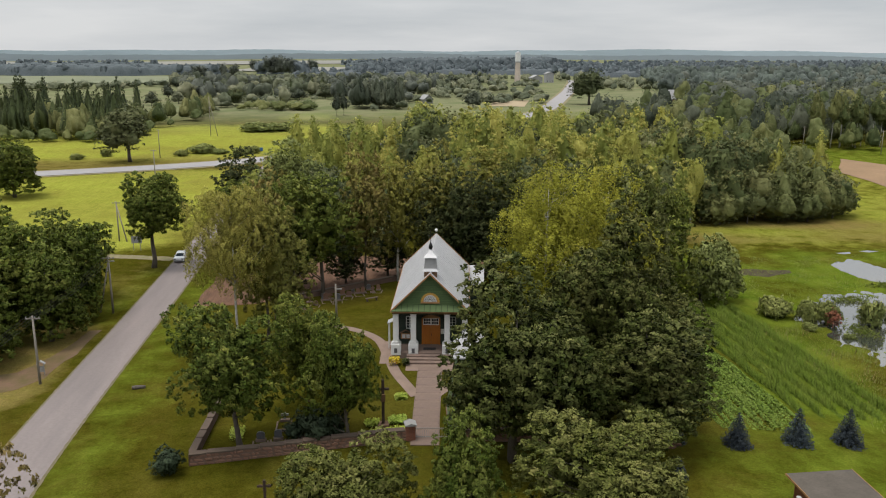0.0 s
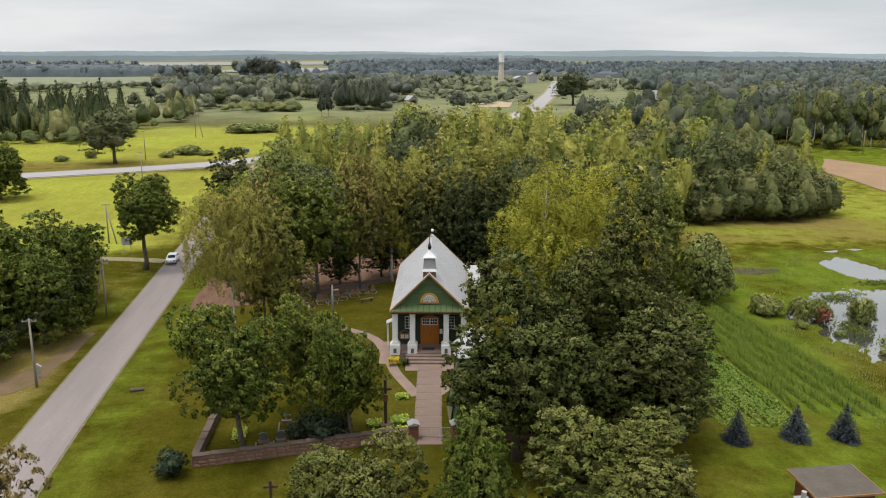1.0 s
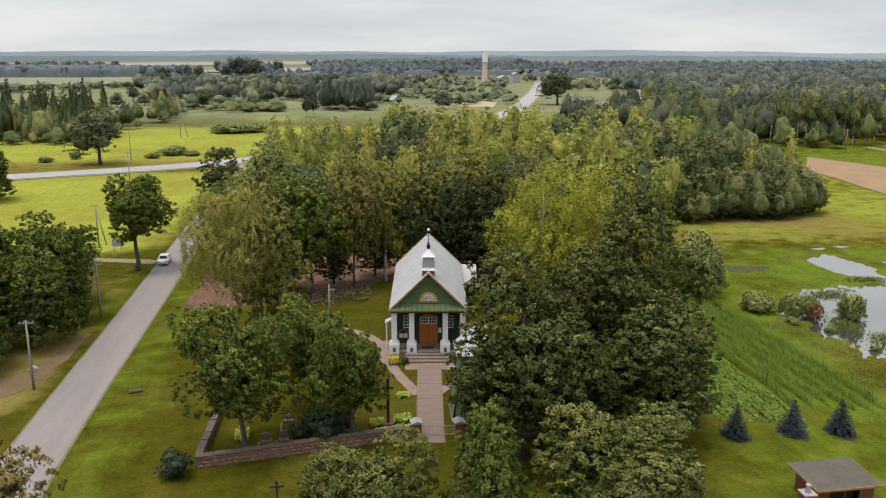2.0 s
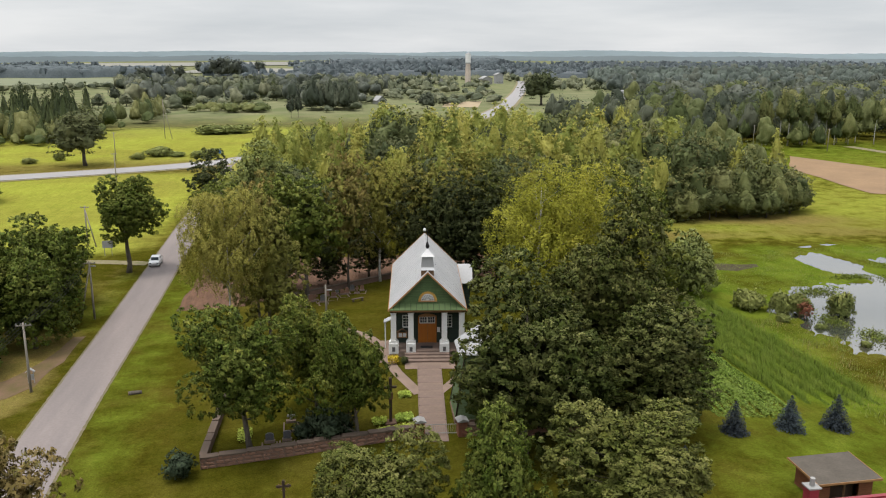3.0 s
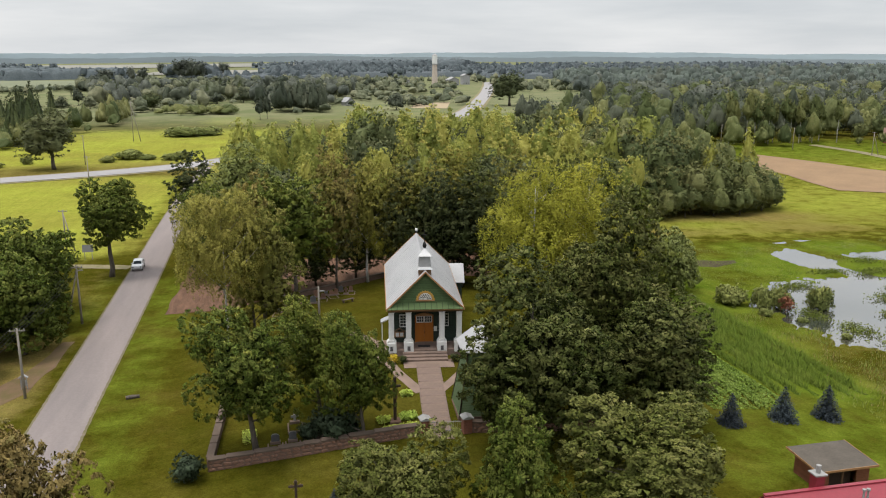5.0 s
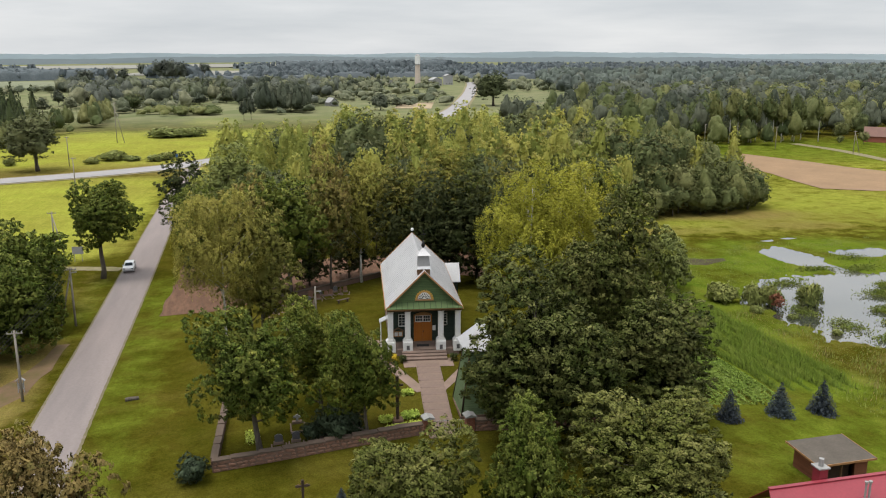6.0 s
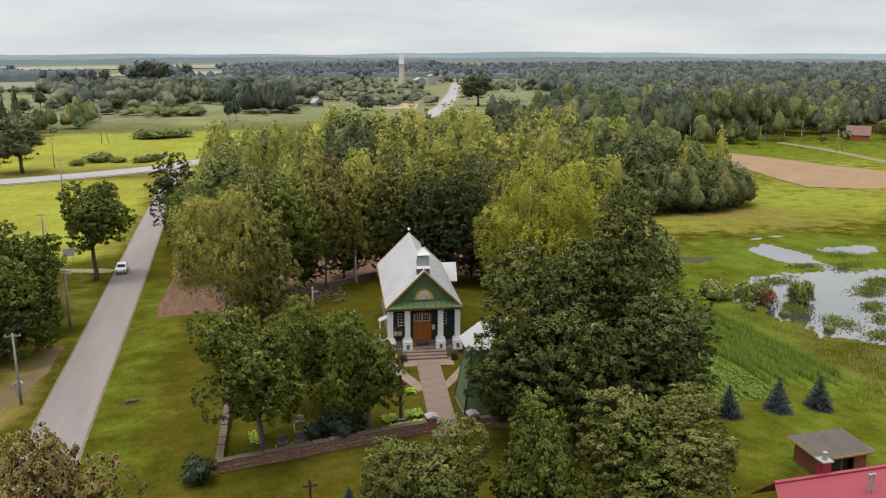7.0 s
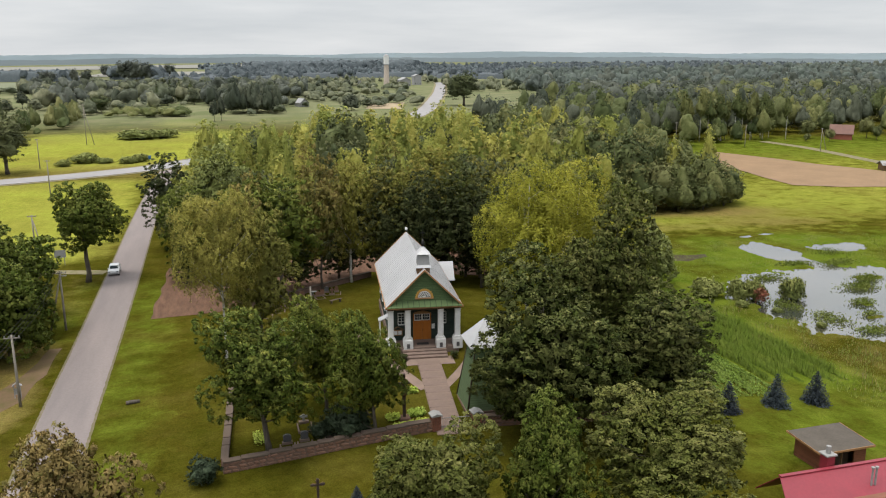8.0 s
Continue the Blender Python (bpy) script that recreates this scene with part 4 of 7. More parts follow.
# the grove on the meadow
for i, (x, y, h, r) in enumerate(((82, 182, 19, 6), (89, 186, 20, 6), (96, 190, 20, 5.5), (101, 184, 16, 5.5), (108, 182, 14, 5), (113, 181, 11, 4.5), (116.5, 182.5, 8, 3.6),
                                  (75, 188, 18, 5.5), (85, 177.5, 14, 5), (92, 178, 13, 5), (99, 177.5, 12.5, 4.8), (106, 177.5, 11, 4.5), (111.5, 178.5, 9, 4), (71, 181, 15, 5), (91, 196, 19, 6),
                                  (104, 192, 17, 5.5), (78, 176, 12, 4.8), (88.5, 174.5, 8, 4), (96, 174.5, 8, 4), (103, 174.6, 7.5, 3.8), (81.5, 173.5, 8, 4), (112, 188, 14, 4.8))):
    plant("wood_green" if i % 4 == 1 else "grove", x, y, h, r, i * 53, "grove on the meadow")
plant("wood_birch_a", 112, 187, 18.5, 3.0, 0, "grove on the meadow")
plant("wood_birch_b", 99, 183, 19, 2.6, 0, "grove on the meadow")
# birches with bare stems along the forest edge
for i in range(16):
    x = 184 + i * 3.3 + rng_w.uniform(-1.2, 1.2)
    plant("edge_birch", x, 313 + rng_w.uniform(-2, 6), rng_w.uniform(18, 24), rng_w.uniform(2.6, 3.8), i * 71, "birches along the forest edge")
# bushes
for k, x, y, h, r in (("bush", 59.2, 106.5, 3.1, 2.4), ("bush", 63.2, 104.2, 3.8, 1.9), ("bush", 65.3, 103.0, 3.8, 1.6), ("bush", 71.2, 101.6, 4.1, 2.0), ("bush", 66.2, 89.4, 0.9, 0.8),
                      ("bush", 64.9, 97.0, 1.0, 0.9), ("bush", 61.0, 100.0, 1.2, 1.0), ("dark_bush", -15.6, 62.3, 2.1, 1.25), ("bush", -56, 309, 3.5, 5.0), ("bush", -50, 306, 2.0, 3.0),
                      ("bush", -42, 303, 2.5, 3.5), ("bush", -38, 306, 3, 3), ("bush", -96, 292, 2.2, 2.5), ("bush", -88, 300, 3, 2), ("bush", -46, 393, 4.5, 9), ("bush", -35, 396, 4, 8)):
    plant(k, x, y, h, r, x * 13)
plant("red_bush", 64.9, 100.4, 3.2, 1.0)
for i, (x, y, h) in enumerate(((33, 63.2, 3.2), (39.2, 64.1, 3.5), (44.5, 64.7, 3.6), (27.5, 63.6, 2.2), (25.4, 57.6, 1.9), (-4.6, 55.6, 1.6))):
    plant("blue_spruce", x, y, h, h * 0.46, i * 70, "young blue spruces on the lawn")


# ---- woods and bushes far away ----
def small_tree(seed, lobes, leaves, size, shape, R=5.0, H=14.0, z0=1.5, amp=0.5, split=2, sharp=0.2, own=0.32, inner=0.85, rough=0.08):
    """A coarse tree for woods seen from afar: leaf corners and shading normals at unit size."""
    rng = np.random.default_rng(seed)
    v, nr = form_crown(rng, R, H, z0, lobes, amp, shape, split, leaves, size, own, 0.5, sharp, inner=inner, rough=rough)
    return v.reshape(-1, 3, 3) / np.array([R, R, H]), nr


def far_wood(name, points, heights, widths, templates, mat, label, seed):
    rng = np.random.default_rng(seed)
    out, nrs, tones = [], [], []
    z = ground_np(points[:, 0], points[:, 1])
    for i in range(len(points)):
        t, nr = templates[rng.integers(len(templates))]
        a = rng.uniform(0, 6.28)
        c, s = math.cos(a), math.sin(a)
        turn = np.array([[c, s, 0], [-s, c, 0], [0, 0, 1.0]])
        out.append(t @ turn * np.array([widths[i], widths[i], heights[i]]) + np.array([points[i, 0], points[i, 1], z[i]]))
        nrs.append(nr @ turn)
        tones.append(np.full(len(t), rng.uniform()))
    me = leaf_mesh(name, np.concatenate(out).reshape(-1, 3), np.concatenate(nrs), np.concatenate(tones))
    return tagged(part(name, me, mat), label, "woodland", kind="stuff")


def scatter(rng, n, keep, box4):
    out = []
    while len(out) < n:
        x, y = rng.uniform(box4[0], box4[1]), rng.uniform(box4[2], box4[3])
        if keep(x, y):
            out.append((x, y))
    return np.array(out)


T_MID = [small_tree(60 + i, 13, 150, 0.55, "low", z0=0.3) for i in range(4)] + [small_tree(70 + i, 13, 140, 0.5, "birch", 3.6, z0=0.2) for i in range(4)]
T_LOW = [small_tree(80 + i, 10, 90, 0.75, ("low", "round", "oval", "low", "round")[i], (5.5, 5.0, 4.4, 6.0, 5.2)[i], z0=0.2, split=1, amp=0.65, sharp=0.24, own=0.12, inner=0.96, rough=0.03) for i in range(5)]
T_DEEP = [small_tree(100 + i, 8, 36, 0.9, ("low", "round", "low", "round")[i], 5.5, z0=0.2, split=1, amp=0.6, sharp=0.28, own=0.1, inner=0.97, rough=0.03) for i in range(4)]
T_FAR = [small_tree(140 + i, 6, 8, 1.1, ("low", "round", "low")[i], 6.0, z0=0.2, split=0, amp=0.5, sharp=0.35, own=0.1, inner=0.97, rough=0.02) for i in range(3)]
T_BUSH = [small_tree(120 + i, 8, 120, 0.6, "low", 6.0, 8.0, 0.2, split=1) for i in range(3)]
T_CONE = [small_tree(95 + i, 22, 260, 0.55, "cone", 3.0, z0=0.2, amp=0.25, split=1) for i in range(2)]
rw = np.random.default_rng(77)


def wood(name, n, keep, box4, h, templates, mat, label, seed, slim=(0.28, 0.40)):
    p = scatter(rw, n, keep, box4)
    hh = rw.uniform(*h, n)
    far_wood(name, p, hh, hh * rw.uniform(*slim, n), templates, mat, label, seed)


def canopy(name, box4, cell, crown, h, keep, mat, label, seed, slope=3):
    """The closed roof of a wood: rounded crowns side by side, falling to the ground at the rim."""
    rng = np.random.default_rng(seed)
    xs, ys = np.arange(box4[0], box4[1], cell), np.arange(box4[2], box4[3], cell)
    X, Y = np.meshgrid(xs, ys)
    X, Y = X + rng.uniform(-0.3, 0.3, X.shape) * cell, Y + rng.uniform(-0.3, 0.3, X.shape) * cell
    nx, ny = int((box4[1] - box4[0]) / crown) + 3, int((box4[3] - box4[2]) / crown) + 3
    cx, cy, ch = rng.uniform(0, 1, (ny, nx)), rng.uniform(0, 1, (ny, nx)), rng.uniform(0.7, 1.0, (ny, nx))
    gx, gy = (X - box4[0]) / crown + 1, (Y - box4[2]) / crown + 1
    ix, iy = np.clip(gx.astype(int), 1, nx - 2), np.clip(gy.astype(int), 1, ny - 2)
    top = np.zeros_like(X)
    for a in (-1, 0, 1):
        for b in (-1, 0, 1):
            d = np.hypot(gx - (ix + a) - cx[iy + b, ix + a], gy - (iy + b) - cy[iy + b, ix + a])
            top = np.maximum(top, ch[iy + b, ix + a] * np.sqrt(np.clip(1 - (d / 0.95) ** 2, 0.0, 1)))
    inside = np.vectorize(keep)(X, Y).astype(float)
    rim = inside.copy()
    rim[0], rim[-1], rim[:, 0], rim[:, -1] = 0, 0, 0, 0
    for _ in range(slope):
        pad = np.pad(rim, 1)
        rim = (pad[1:-1, 1:-1] * 2 + pad[:-2, 1:-1] + pad[2:, 1:-1] + pad[1:-1, :-2] + pad[1:-1, 2:]) / 6 * inside
    Z = ground_np(X, Y) + np.where(inside > 0, h * (0.3 + 0.7 * top) * np.sqrt(rim), -2.0)
    idx = np.arange(X.size).reshape(X.shape)
    F = np.stack([idx[:-1, :-1], idx[:-1, 1:], idx[1:, 1:], idx[1:, :-1]], -1).reshape(-1, 4)
    F = F[inside.ravel()[F].max(1) > 0]
    used = np.unique(F)
    lut = np.zeros(X.size, int)
    lut[used] = np.arange(len(used))
    F = lut[F]
    me = bpy.data.meshes.new(name)
    me.vertices.add(len(used))
    me.vertices.foreach_set("co", np.stack([X, Y, Z], -1).reshape(-1, 3)[used].astype(np.float32).ravel())
    me.loops.add(F.size)
    me.loops.foreach_set("vertex_index", F.astype(np.int32).ravel())
    me.polygons.add(len(F))
    me.polygons.foreach_set("loop_start", np.arange(0, F.size, 4, dtype=np.int32))
    me.update(calc_edges=True)
    me.shade_smooth()
    return tagged(part(name, me, mat), label, "woodland", kind="stuff")


# right-hand forest: several kinds of trees mixed
def edge_zone(x, y):
    return y > 309 + (40 if x < 150 else 0) and y < 440 and not (240 < x < 285 and y < 330)


def forest_zone(x, y):
    return x > 190 + (y - 430) * 0.30 and x < 330 + y * 0.72


def strip_zone(x, y):
    return x > 112 + (y - 245) * 0.28 and not (150 < x and y < 300)


# deeper rows take leaf colours with more haze mixed in
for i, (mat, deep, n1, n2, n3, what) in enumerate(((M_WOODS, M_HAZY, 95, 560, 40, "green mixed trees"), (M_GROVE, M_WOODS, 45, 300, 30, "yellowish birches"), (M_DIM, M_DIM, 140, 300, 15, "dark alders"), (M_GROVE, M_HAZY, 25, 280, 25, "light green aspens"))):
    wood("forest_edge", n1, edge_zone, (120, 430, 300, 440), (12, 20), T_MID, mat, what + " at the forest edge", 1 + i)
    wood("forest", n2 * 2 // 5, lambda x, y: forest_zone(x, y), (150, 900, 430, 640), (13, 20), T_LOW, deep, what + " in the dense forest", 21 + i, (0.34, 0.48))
    wood("forest", n2 * 3 // 5, lambda x, y: forest_zone(x, y), (200, 1300, 640, 1200), (13, 20), T_DEEP, M_HAZIER if i != 2 else M_HAZY, what + " deep in the forest", 25 + i, (0.36, 0.5))
    wood("wood_strip", n3, strip_zone, (85, 205, 245, 400), (8, 15), T_MID, mat, what + " in the wood between fields", 31 + i)
# left-hand tree belt and bushy country
wood("roadside_wood", 110, lambda x, y: x > (y - 330) * 0.72 + 16 and x < 60 + (y - 262) * 0.6, (-10, 130, 266, 372), (9, 13), T_MID, M_WOODBIRCH, "birches and bushes beside the highway", 41, (0.22, 0.32))
def belt(x, y):
    front = 352 + (x + 110) * -0.25 + max(0.0, x + 106) * 5.0
    return front < y < front + 62


wood("tree_belt", 110, lambda x, y: belt(x, y - 6), (-190, -84, 330, 510), (9, 16), T_MID, M_WOODS, "belt of mixed trees along the field", 4)
wood("spruce_belt", 70, lambda x, y: belt(x, y - 4) and x < -102, (-190, -100, 350, 430), (17, 23), T_CONE, M_SPRUCE, "dark pointed spruces in the tree belt", 5, (0.15, 0.19))
wood("belt_bushes", 26, lambda x, y: belt(x, y + 8) and not belt(x, y - 4), (-190, -84, 330, 500), (4, 8), T_BUSH, M_GROVE, "rounded light green bushes before the tree belt", 70, (0.55, 0.75))
wood("bush_clump", 26, lambda x, y: ((x + 50) / 28) ** 2 + ((y - 538) / 14) ** 2 < 1, (-90, -10, 515, 560), (4, 7), T_BUSH, M_GROVE, "low rounded bushes in the far meadow", 61, (0.8, 1.2))
wood("bush_line", 60, lambda x, y: abs(y - 850 - (x + 260) * 0.9) < 26, (-330, -170, 800, 960), (5, 9), T_BUSH, M_OVER, "line of bushes between far fields", 62, (0.8, 1.1))


def overgrown(x, y):
    return y > 480 + abs(x + 60) * 0.35 and x > -100 - (y - 530) * 0.24 and x < 30 + (y - 540) * 0.2 and not (-84 < x < 10 and y < 585) and math.sin(x * 0.06 + y * 0.021) + 0.6 * math.sin(x * 0.021 - y * 0.033) > -0.75


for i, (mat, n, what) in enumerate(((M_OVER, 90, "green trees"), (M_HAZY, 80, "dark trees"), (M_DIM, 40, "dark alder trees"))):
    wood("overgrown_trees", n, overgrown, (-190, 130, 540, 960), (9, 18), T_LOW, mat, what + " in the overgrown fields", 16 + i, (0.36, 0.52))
wood("overgrown_bushes", 330, overgrown, (-260, 130, 500, 960), (3, 8), T_BUSH, M_OVER, "bushes in the overgrown fields", 6, (0.8, 1.3))
wood("farmstead_trees", 130, lambda x, y: x > 30 + (y - 560) * 0.15 and x < 150 + (y - 640) * 0.2 and math.sin(x * 0.07 + y * 0.03) > -0.2, (30, 230, 590, 1000), (4, 9), T_BUSH, M_OVER, "trees and bushes round far farmsteads", 63, (0.7, 1.0))
wood("far_spruces", 10, overgrown, (-150, 60, 640, 800), (13, 18), T_CONE, M_SPRUCE, "dark spruces among the far bushes", 19, (0.16, 0.22))
for i, (k, x, y, h, r) in enumerate((
        ("far_hazy", -209, 1156, 19.9, 11.5), ("far_hazy", -179, 1170, 22.5, 7.0), ("far_hazy", -165, 1166, 21.0, 8.4), ("far_hazy", -130, 1329, 30.8, 15.0), ("far_hazy", -115, 1325, 32.5, 15.0),
        ("far_hazy", -101, 1293, 28.5, 11.2), ("far_hazy", -184, 1559, 22.3, 9.4), ("far_hazy", -74, 1524, 23.2, 12.4), ("far_dark", -200, 1006, 11.8, 4.1), ("far_round", -146, 759, 12.2, 5.8),
        ("far_dark", -139, 776, 11.1, 5.5), ("far_green", -122, 792, 11.4, 7.6), ("far_green", -114, 790, 12.4, 7.1), ("far_dark", -70, 749, 16.7, 4.2), ("far_round", -54, 646, 10.3, 7.2),
        ("far_dark", -39, 732, 16.0, 7.9), ("far_green", -67, 1059, 12.1, 11.2), ("far_round", -105, 651, 7.4, 5.5), ("far_green", -108, 577, 8.0, 5.5), ("far_green", -105, 600, 6.8, 4.6),
        ("far_dark", -11, 485, 13.4, 2.9), ("far_dark", -7, 489, 14.4, 2.9), ("far_dark", 61, 727, 14.0, 4.4), ("far_round", 99, 856, 14.3, 7.6), ("far_dark", 129, 876, 12.9, 4.9),
        ("far_round", 79, 554, 12.0, 6.6), ("far_dark", 58, 909, 12.6, 5.4), ("far_round", -43, 650, 10.0, 5.3), ("far_green", -24, 661, 14.5, 5.9), ("far_green", -80, 674, 10.3, 6.6),
        ("far_green", -125, 604, 9.8, 5.7), ("far_dark", -141, 646, 12.8, 5.3), ("far_green", -139, 585, 10.8, 6.1), ("far_round", -7, 724, 13.2, 8.4), ("far_dark", -19, 788, 15.3, 8.1), ("far_green", 96, 587, 8.0, 5.0))):
    plant(k, x, y, h, r, i * 111, "scattered trees in the overgrown fields")
wood("pointed_grove", 46, lambda x, y: True, (0, 34, 540, 575), (14, 21), T_MID, M_DIM, "tall dense grove in the overgrown fields", 7, (0.22, 0.28))
def far_forest(x, y):
    return 1172 < y < 1680 and x > -60 + (y - 1200) * 0.2 + 30 * math.sin(y * 0.03) and not (120 < x < 330 and y < 1300) and math.sin(x * 0.011 + y * 0.017) > -0.92


def far_copse(x, y):
    return ((x + 420) / 210) ** 2 + ((y - 1340) / 65) ** 2 < 1 + 0.3 * math.sin(x * 0.05)


def far_belt(x, y):
    return abs(y - 1700) < 50 + 12 * math.sin(x * 0.04) and x > 60


def far_grove(x, y):
    return ((x + 120) / 40) ** 2 + ((y - 1400) / 40) ** 2 < 1


def far_strip(x, y):
    return math.sin(x * 0.008) + 0.5 * math.sin(x * 0.021 + 1) > -0.1 and abs(y - 1950) < 30 + 15 * math.sin(x * 0.03)


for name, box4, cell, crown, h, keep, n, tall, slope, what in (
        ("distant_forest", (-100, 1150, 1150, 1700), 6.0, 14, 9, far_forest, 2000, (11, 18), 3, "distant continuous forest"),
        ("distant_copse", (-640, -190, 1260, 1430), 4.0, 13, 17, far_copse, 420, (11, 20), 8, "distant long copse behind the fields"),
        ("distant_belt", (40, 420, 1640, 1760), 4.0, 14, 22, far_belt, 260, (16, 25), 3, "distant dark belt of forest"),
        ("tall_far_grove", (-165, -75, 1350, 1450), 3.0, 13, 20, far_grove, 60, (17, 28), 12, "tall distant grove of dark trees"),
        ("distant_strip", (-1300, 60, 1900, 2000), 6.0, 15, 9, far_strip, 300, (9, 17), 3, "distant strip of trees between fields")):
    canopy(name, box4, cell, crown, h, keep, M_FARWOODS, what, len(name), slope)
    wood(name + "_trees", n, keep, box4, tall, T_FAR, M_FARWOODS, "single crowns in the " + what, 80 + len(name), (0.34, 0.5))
wood("tower_trees", 170, lambda x, y: abs(x - 200 - (y - 900) * 0.25) > 14 and not (125 < x < 215 and y < 930) and not (170 < x < 250 and y < 1030), (60, 330, 780, 1150), (6, 13), T_BUSH, M_OVER, "trees scattered round the distant tower", 11, (0.4, 0.6))
plant("wood_round", -81, 575, 13, 6.5, 0, label="lone dark tree in the far field")
plant("bush", -62, 300, 2.4, 2.6, 10)
for i, (x, y, h) in enumerate(((246, 298, 6), (270, 297, 7), (272, 305, 10), (246, 312, 9), (236, 300, 4), (262, 320, 12))):
    plant("wood_green", x, y, h, h * 0.36, i * 50, "garden trees by the farmhouse")


def ridge(name, dist, h, seed, mat, label):
    rng = np.random.default_rng(seed)
    n = 420
    V, F = [], []
    ph = rng.uniform(0, 6.28, 6)
    for i in range(n + 1):
        a = -1.1 + 2.2 * i / n
        top = h * (0.80 + 0.10 * math.sin(a * 5 + ph[0]) + 0.07 * math.sin(a * 13 + ph[1]) + 0.04 * math.sin(a * 41 + ph[2])) + rng.uniform(0, 2.0)
        x, y = dist * math.sin(a), dist * math.cos(a)
        V += [(x, y, -25), (x, y, max(top, 3)), (x * 1.04, y * 1.04, max(top, 3) - 1), (x * 1.04, y * 1.04, -25)]
    for i in range(n):
        for k in range(3):
            F.append((4 * i + k, 4 * i + k + 1, 4 * i + k + 5, 4 * i + k + 4))
    me = bpy.data.meshes.new(name)
    me.from_pydata(V, [], F)
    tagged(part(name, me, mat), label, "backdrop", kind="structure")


# Backdrop colour: the blue haze of distance is painted into the base colour.
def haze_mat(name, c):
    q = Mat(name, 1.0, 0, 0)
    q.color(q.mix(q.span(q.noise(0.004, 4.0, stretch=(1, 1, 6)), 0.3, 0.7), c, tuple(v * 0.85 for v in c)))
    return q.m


ridge("backdrop_forest", 2700, 30, 3, haze_mat("blue_green_haze", (0.30, 0.345, 0.385)), "distant forest line in painted blue-green haze")
ridge("backdrop_hills", 4100, 50, 4, haze_mat("blue_haze", (0.42, 0.50, 0.57)), "far wooded hills on the horizon in painted blue-grey haze")


# ---- materials of built things ----
def boards(name, a, b, pitch, axis=2, rough=0.75):
    """Painted boards with dark joints at the given pitch along an axis."""
    q = Mat(name, rough, 0, 0.25)
    sep = q.n.new("ShaderNodeSeparateXYZ")
    q.l.new(q.co.outputs["Object"], sep.inputs[0])
    mul = q.n.new("ShaderNodeMath")
    mul.operation, mul.inputs[1].default_value = "MULTIPLY", 1 / pitch
    q.l.new(sep.outputs[axis], mul.inputs[0])
    fr = q.n.new("ShaderNodeMath")
    fr.operation = "FRACT"
    q.l.new(mul.outputs[0], fr.inputs[0])
    fl = q.n.new("ShaderNodeMath")
    fl.operation = "FLOOR"
    q.l.new(mul.outputs[0], fl.inputs[0])
    wn = q.n.new("ShaderNodeTexWhiteNoise")
    wn.noise_dimensions = "1D"
    q.l.new(fl.outputs[0], wn.inputs["W"])
    c = q.mix(q.span(wn.outputs[0], 0, 1), a, b)
    c = q.mix(q.span(q.noise(1.4, 5.0), 0.45, 0.75, 0, 0.4), c, tuple(v * 1.35 for v in b))
    joint = q.ramp(fr.outputs[0], [(0.0, (0, 0, 0)), (0.10, (1, 1, 1)), (0.93, (1, 1, 1)), (1.0, (0, 0, 0))])
    q.color(q.mix(joint, tuple(v * 0.35 for v in a), c))
    q.bump(joint, 0.6, 0.02)
    return q.m


M_GREEN = boards("green_painted_boards", (0.062, 0.10, 0.040), (0.080, 0.122, 0.050), 0.19)
M_DKGREEN = boards("dark_green_boards", (0.022, 0.034, 0.026), (0.030, 0.044, 0.034), 0.19)
M_PENT = boards("green_tin_sheets", (0.062, 0.096, 0.036), (0.074, 0.112, 0.044), 0.6, 0)
M_TOWERGREEN = boards("belfry_boards", (0.085, 0.125, 0.06), (0.10, 0.145, 0.07), 0.22, 2)
M_TIN = plain("zinc_roof_sheet", (0.54, 0.54, 0.55), (0.44, 0.44, 0.455), 0.5, 0.45, metal=0.15, spec=0.4, bump=0.1, stretch=(1, 0.4, 0.4))
M_WHITE = plain("white_paint", (0.80, 0.80, 0.79), (0.70, 0.70, 0.69), 1.5, 0.6, bump=0.15)
M_ORANGE = plain("orange_varnished_wood", (0.50, 0.175, 0.025), (0.42, 0.135, 0.018), 2.0, 0.5, bump=0.2, stretch=(4, 4, 0.4))
M_BARGE = plain("ochre_brown_boards", (0.44, 0.235, 0.10), (0.34, 0.175, 0.075), 1.2, 0.7)
M_ORNAMENT = plain("yellow_ochre_paint", (0.62, 0.36, 0.07), (0.52, 0.29, 0.06), 2.0, 0.7)
M_BROWN = plain("brown_wood", (0.20, 0.115, 0.06), (0.13, 0.075, 0.04), 1.6, 0.8, stretch=(3, 3, 0.5))
M_DKWOOD = plain("black_brown_wood", (0.045, 0.03, 0.022), (0.075, 0.05, 0.035), 2.0, 0.85, stretch=(3, 3, 0.4))
M_CONC = plain("worn_pinkish_concrete", (0.245, 0.172, 0.140), (0.155, 0.115, 0.095), 0.9, 0.9, bump=0.3)
M_POLE = plain("weathered_pole_wood", (0.30, 0.27, 0.23), (0.22, 0.195, 0.165), 1.5, 0.9, stretch=(3, 3, 0.3))
M_STONE = plain("field_stone", (0.200, 0.098, 0.062), (0.270, 0.160, 0.112), 1.6, 0.9, bump=0.5, dist=0.03, vary=0.7)
M_COPING = plain("mossy_coping", (0.165, 0.115, 0.090), (0.090, 0.072, 0.052), 0.9, 0.95, bump=0.4, vary=0.3)
M_MORTAR = plain("dark_mortar", (0.135, 0.088, 0.066), (0.190, 0.122, 0.094), 1.5, 0.95, bump=0.4)
M_BRICK = plain("red_brick", (0.30, 0.12, 0.075), (0.22, 0.095, 0.06), 2.5, 0.9, bump=0.3, vary=0.3)
M_GRANITE = plain("dark_granite", (0.075, 0.075, 0.08), (0.12, 0.12, 0.125), 6.0, 0.35, spec=0.5, bump=0.05)
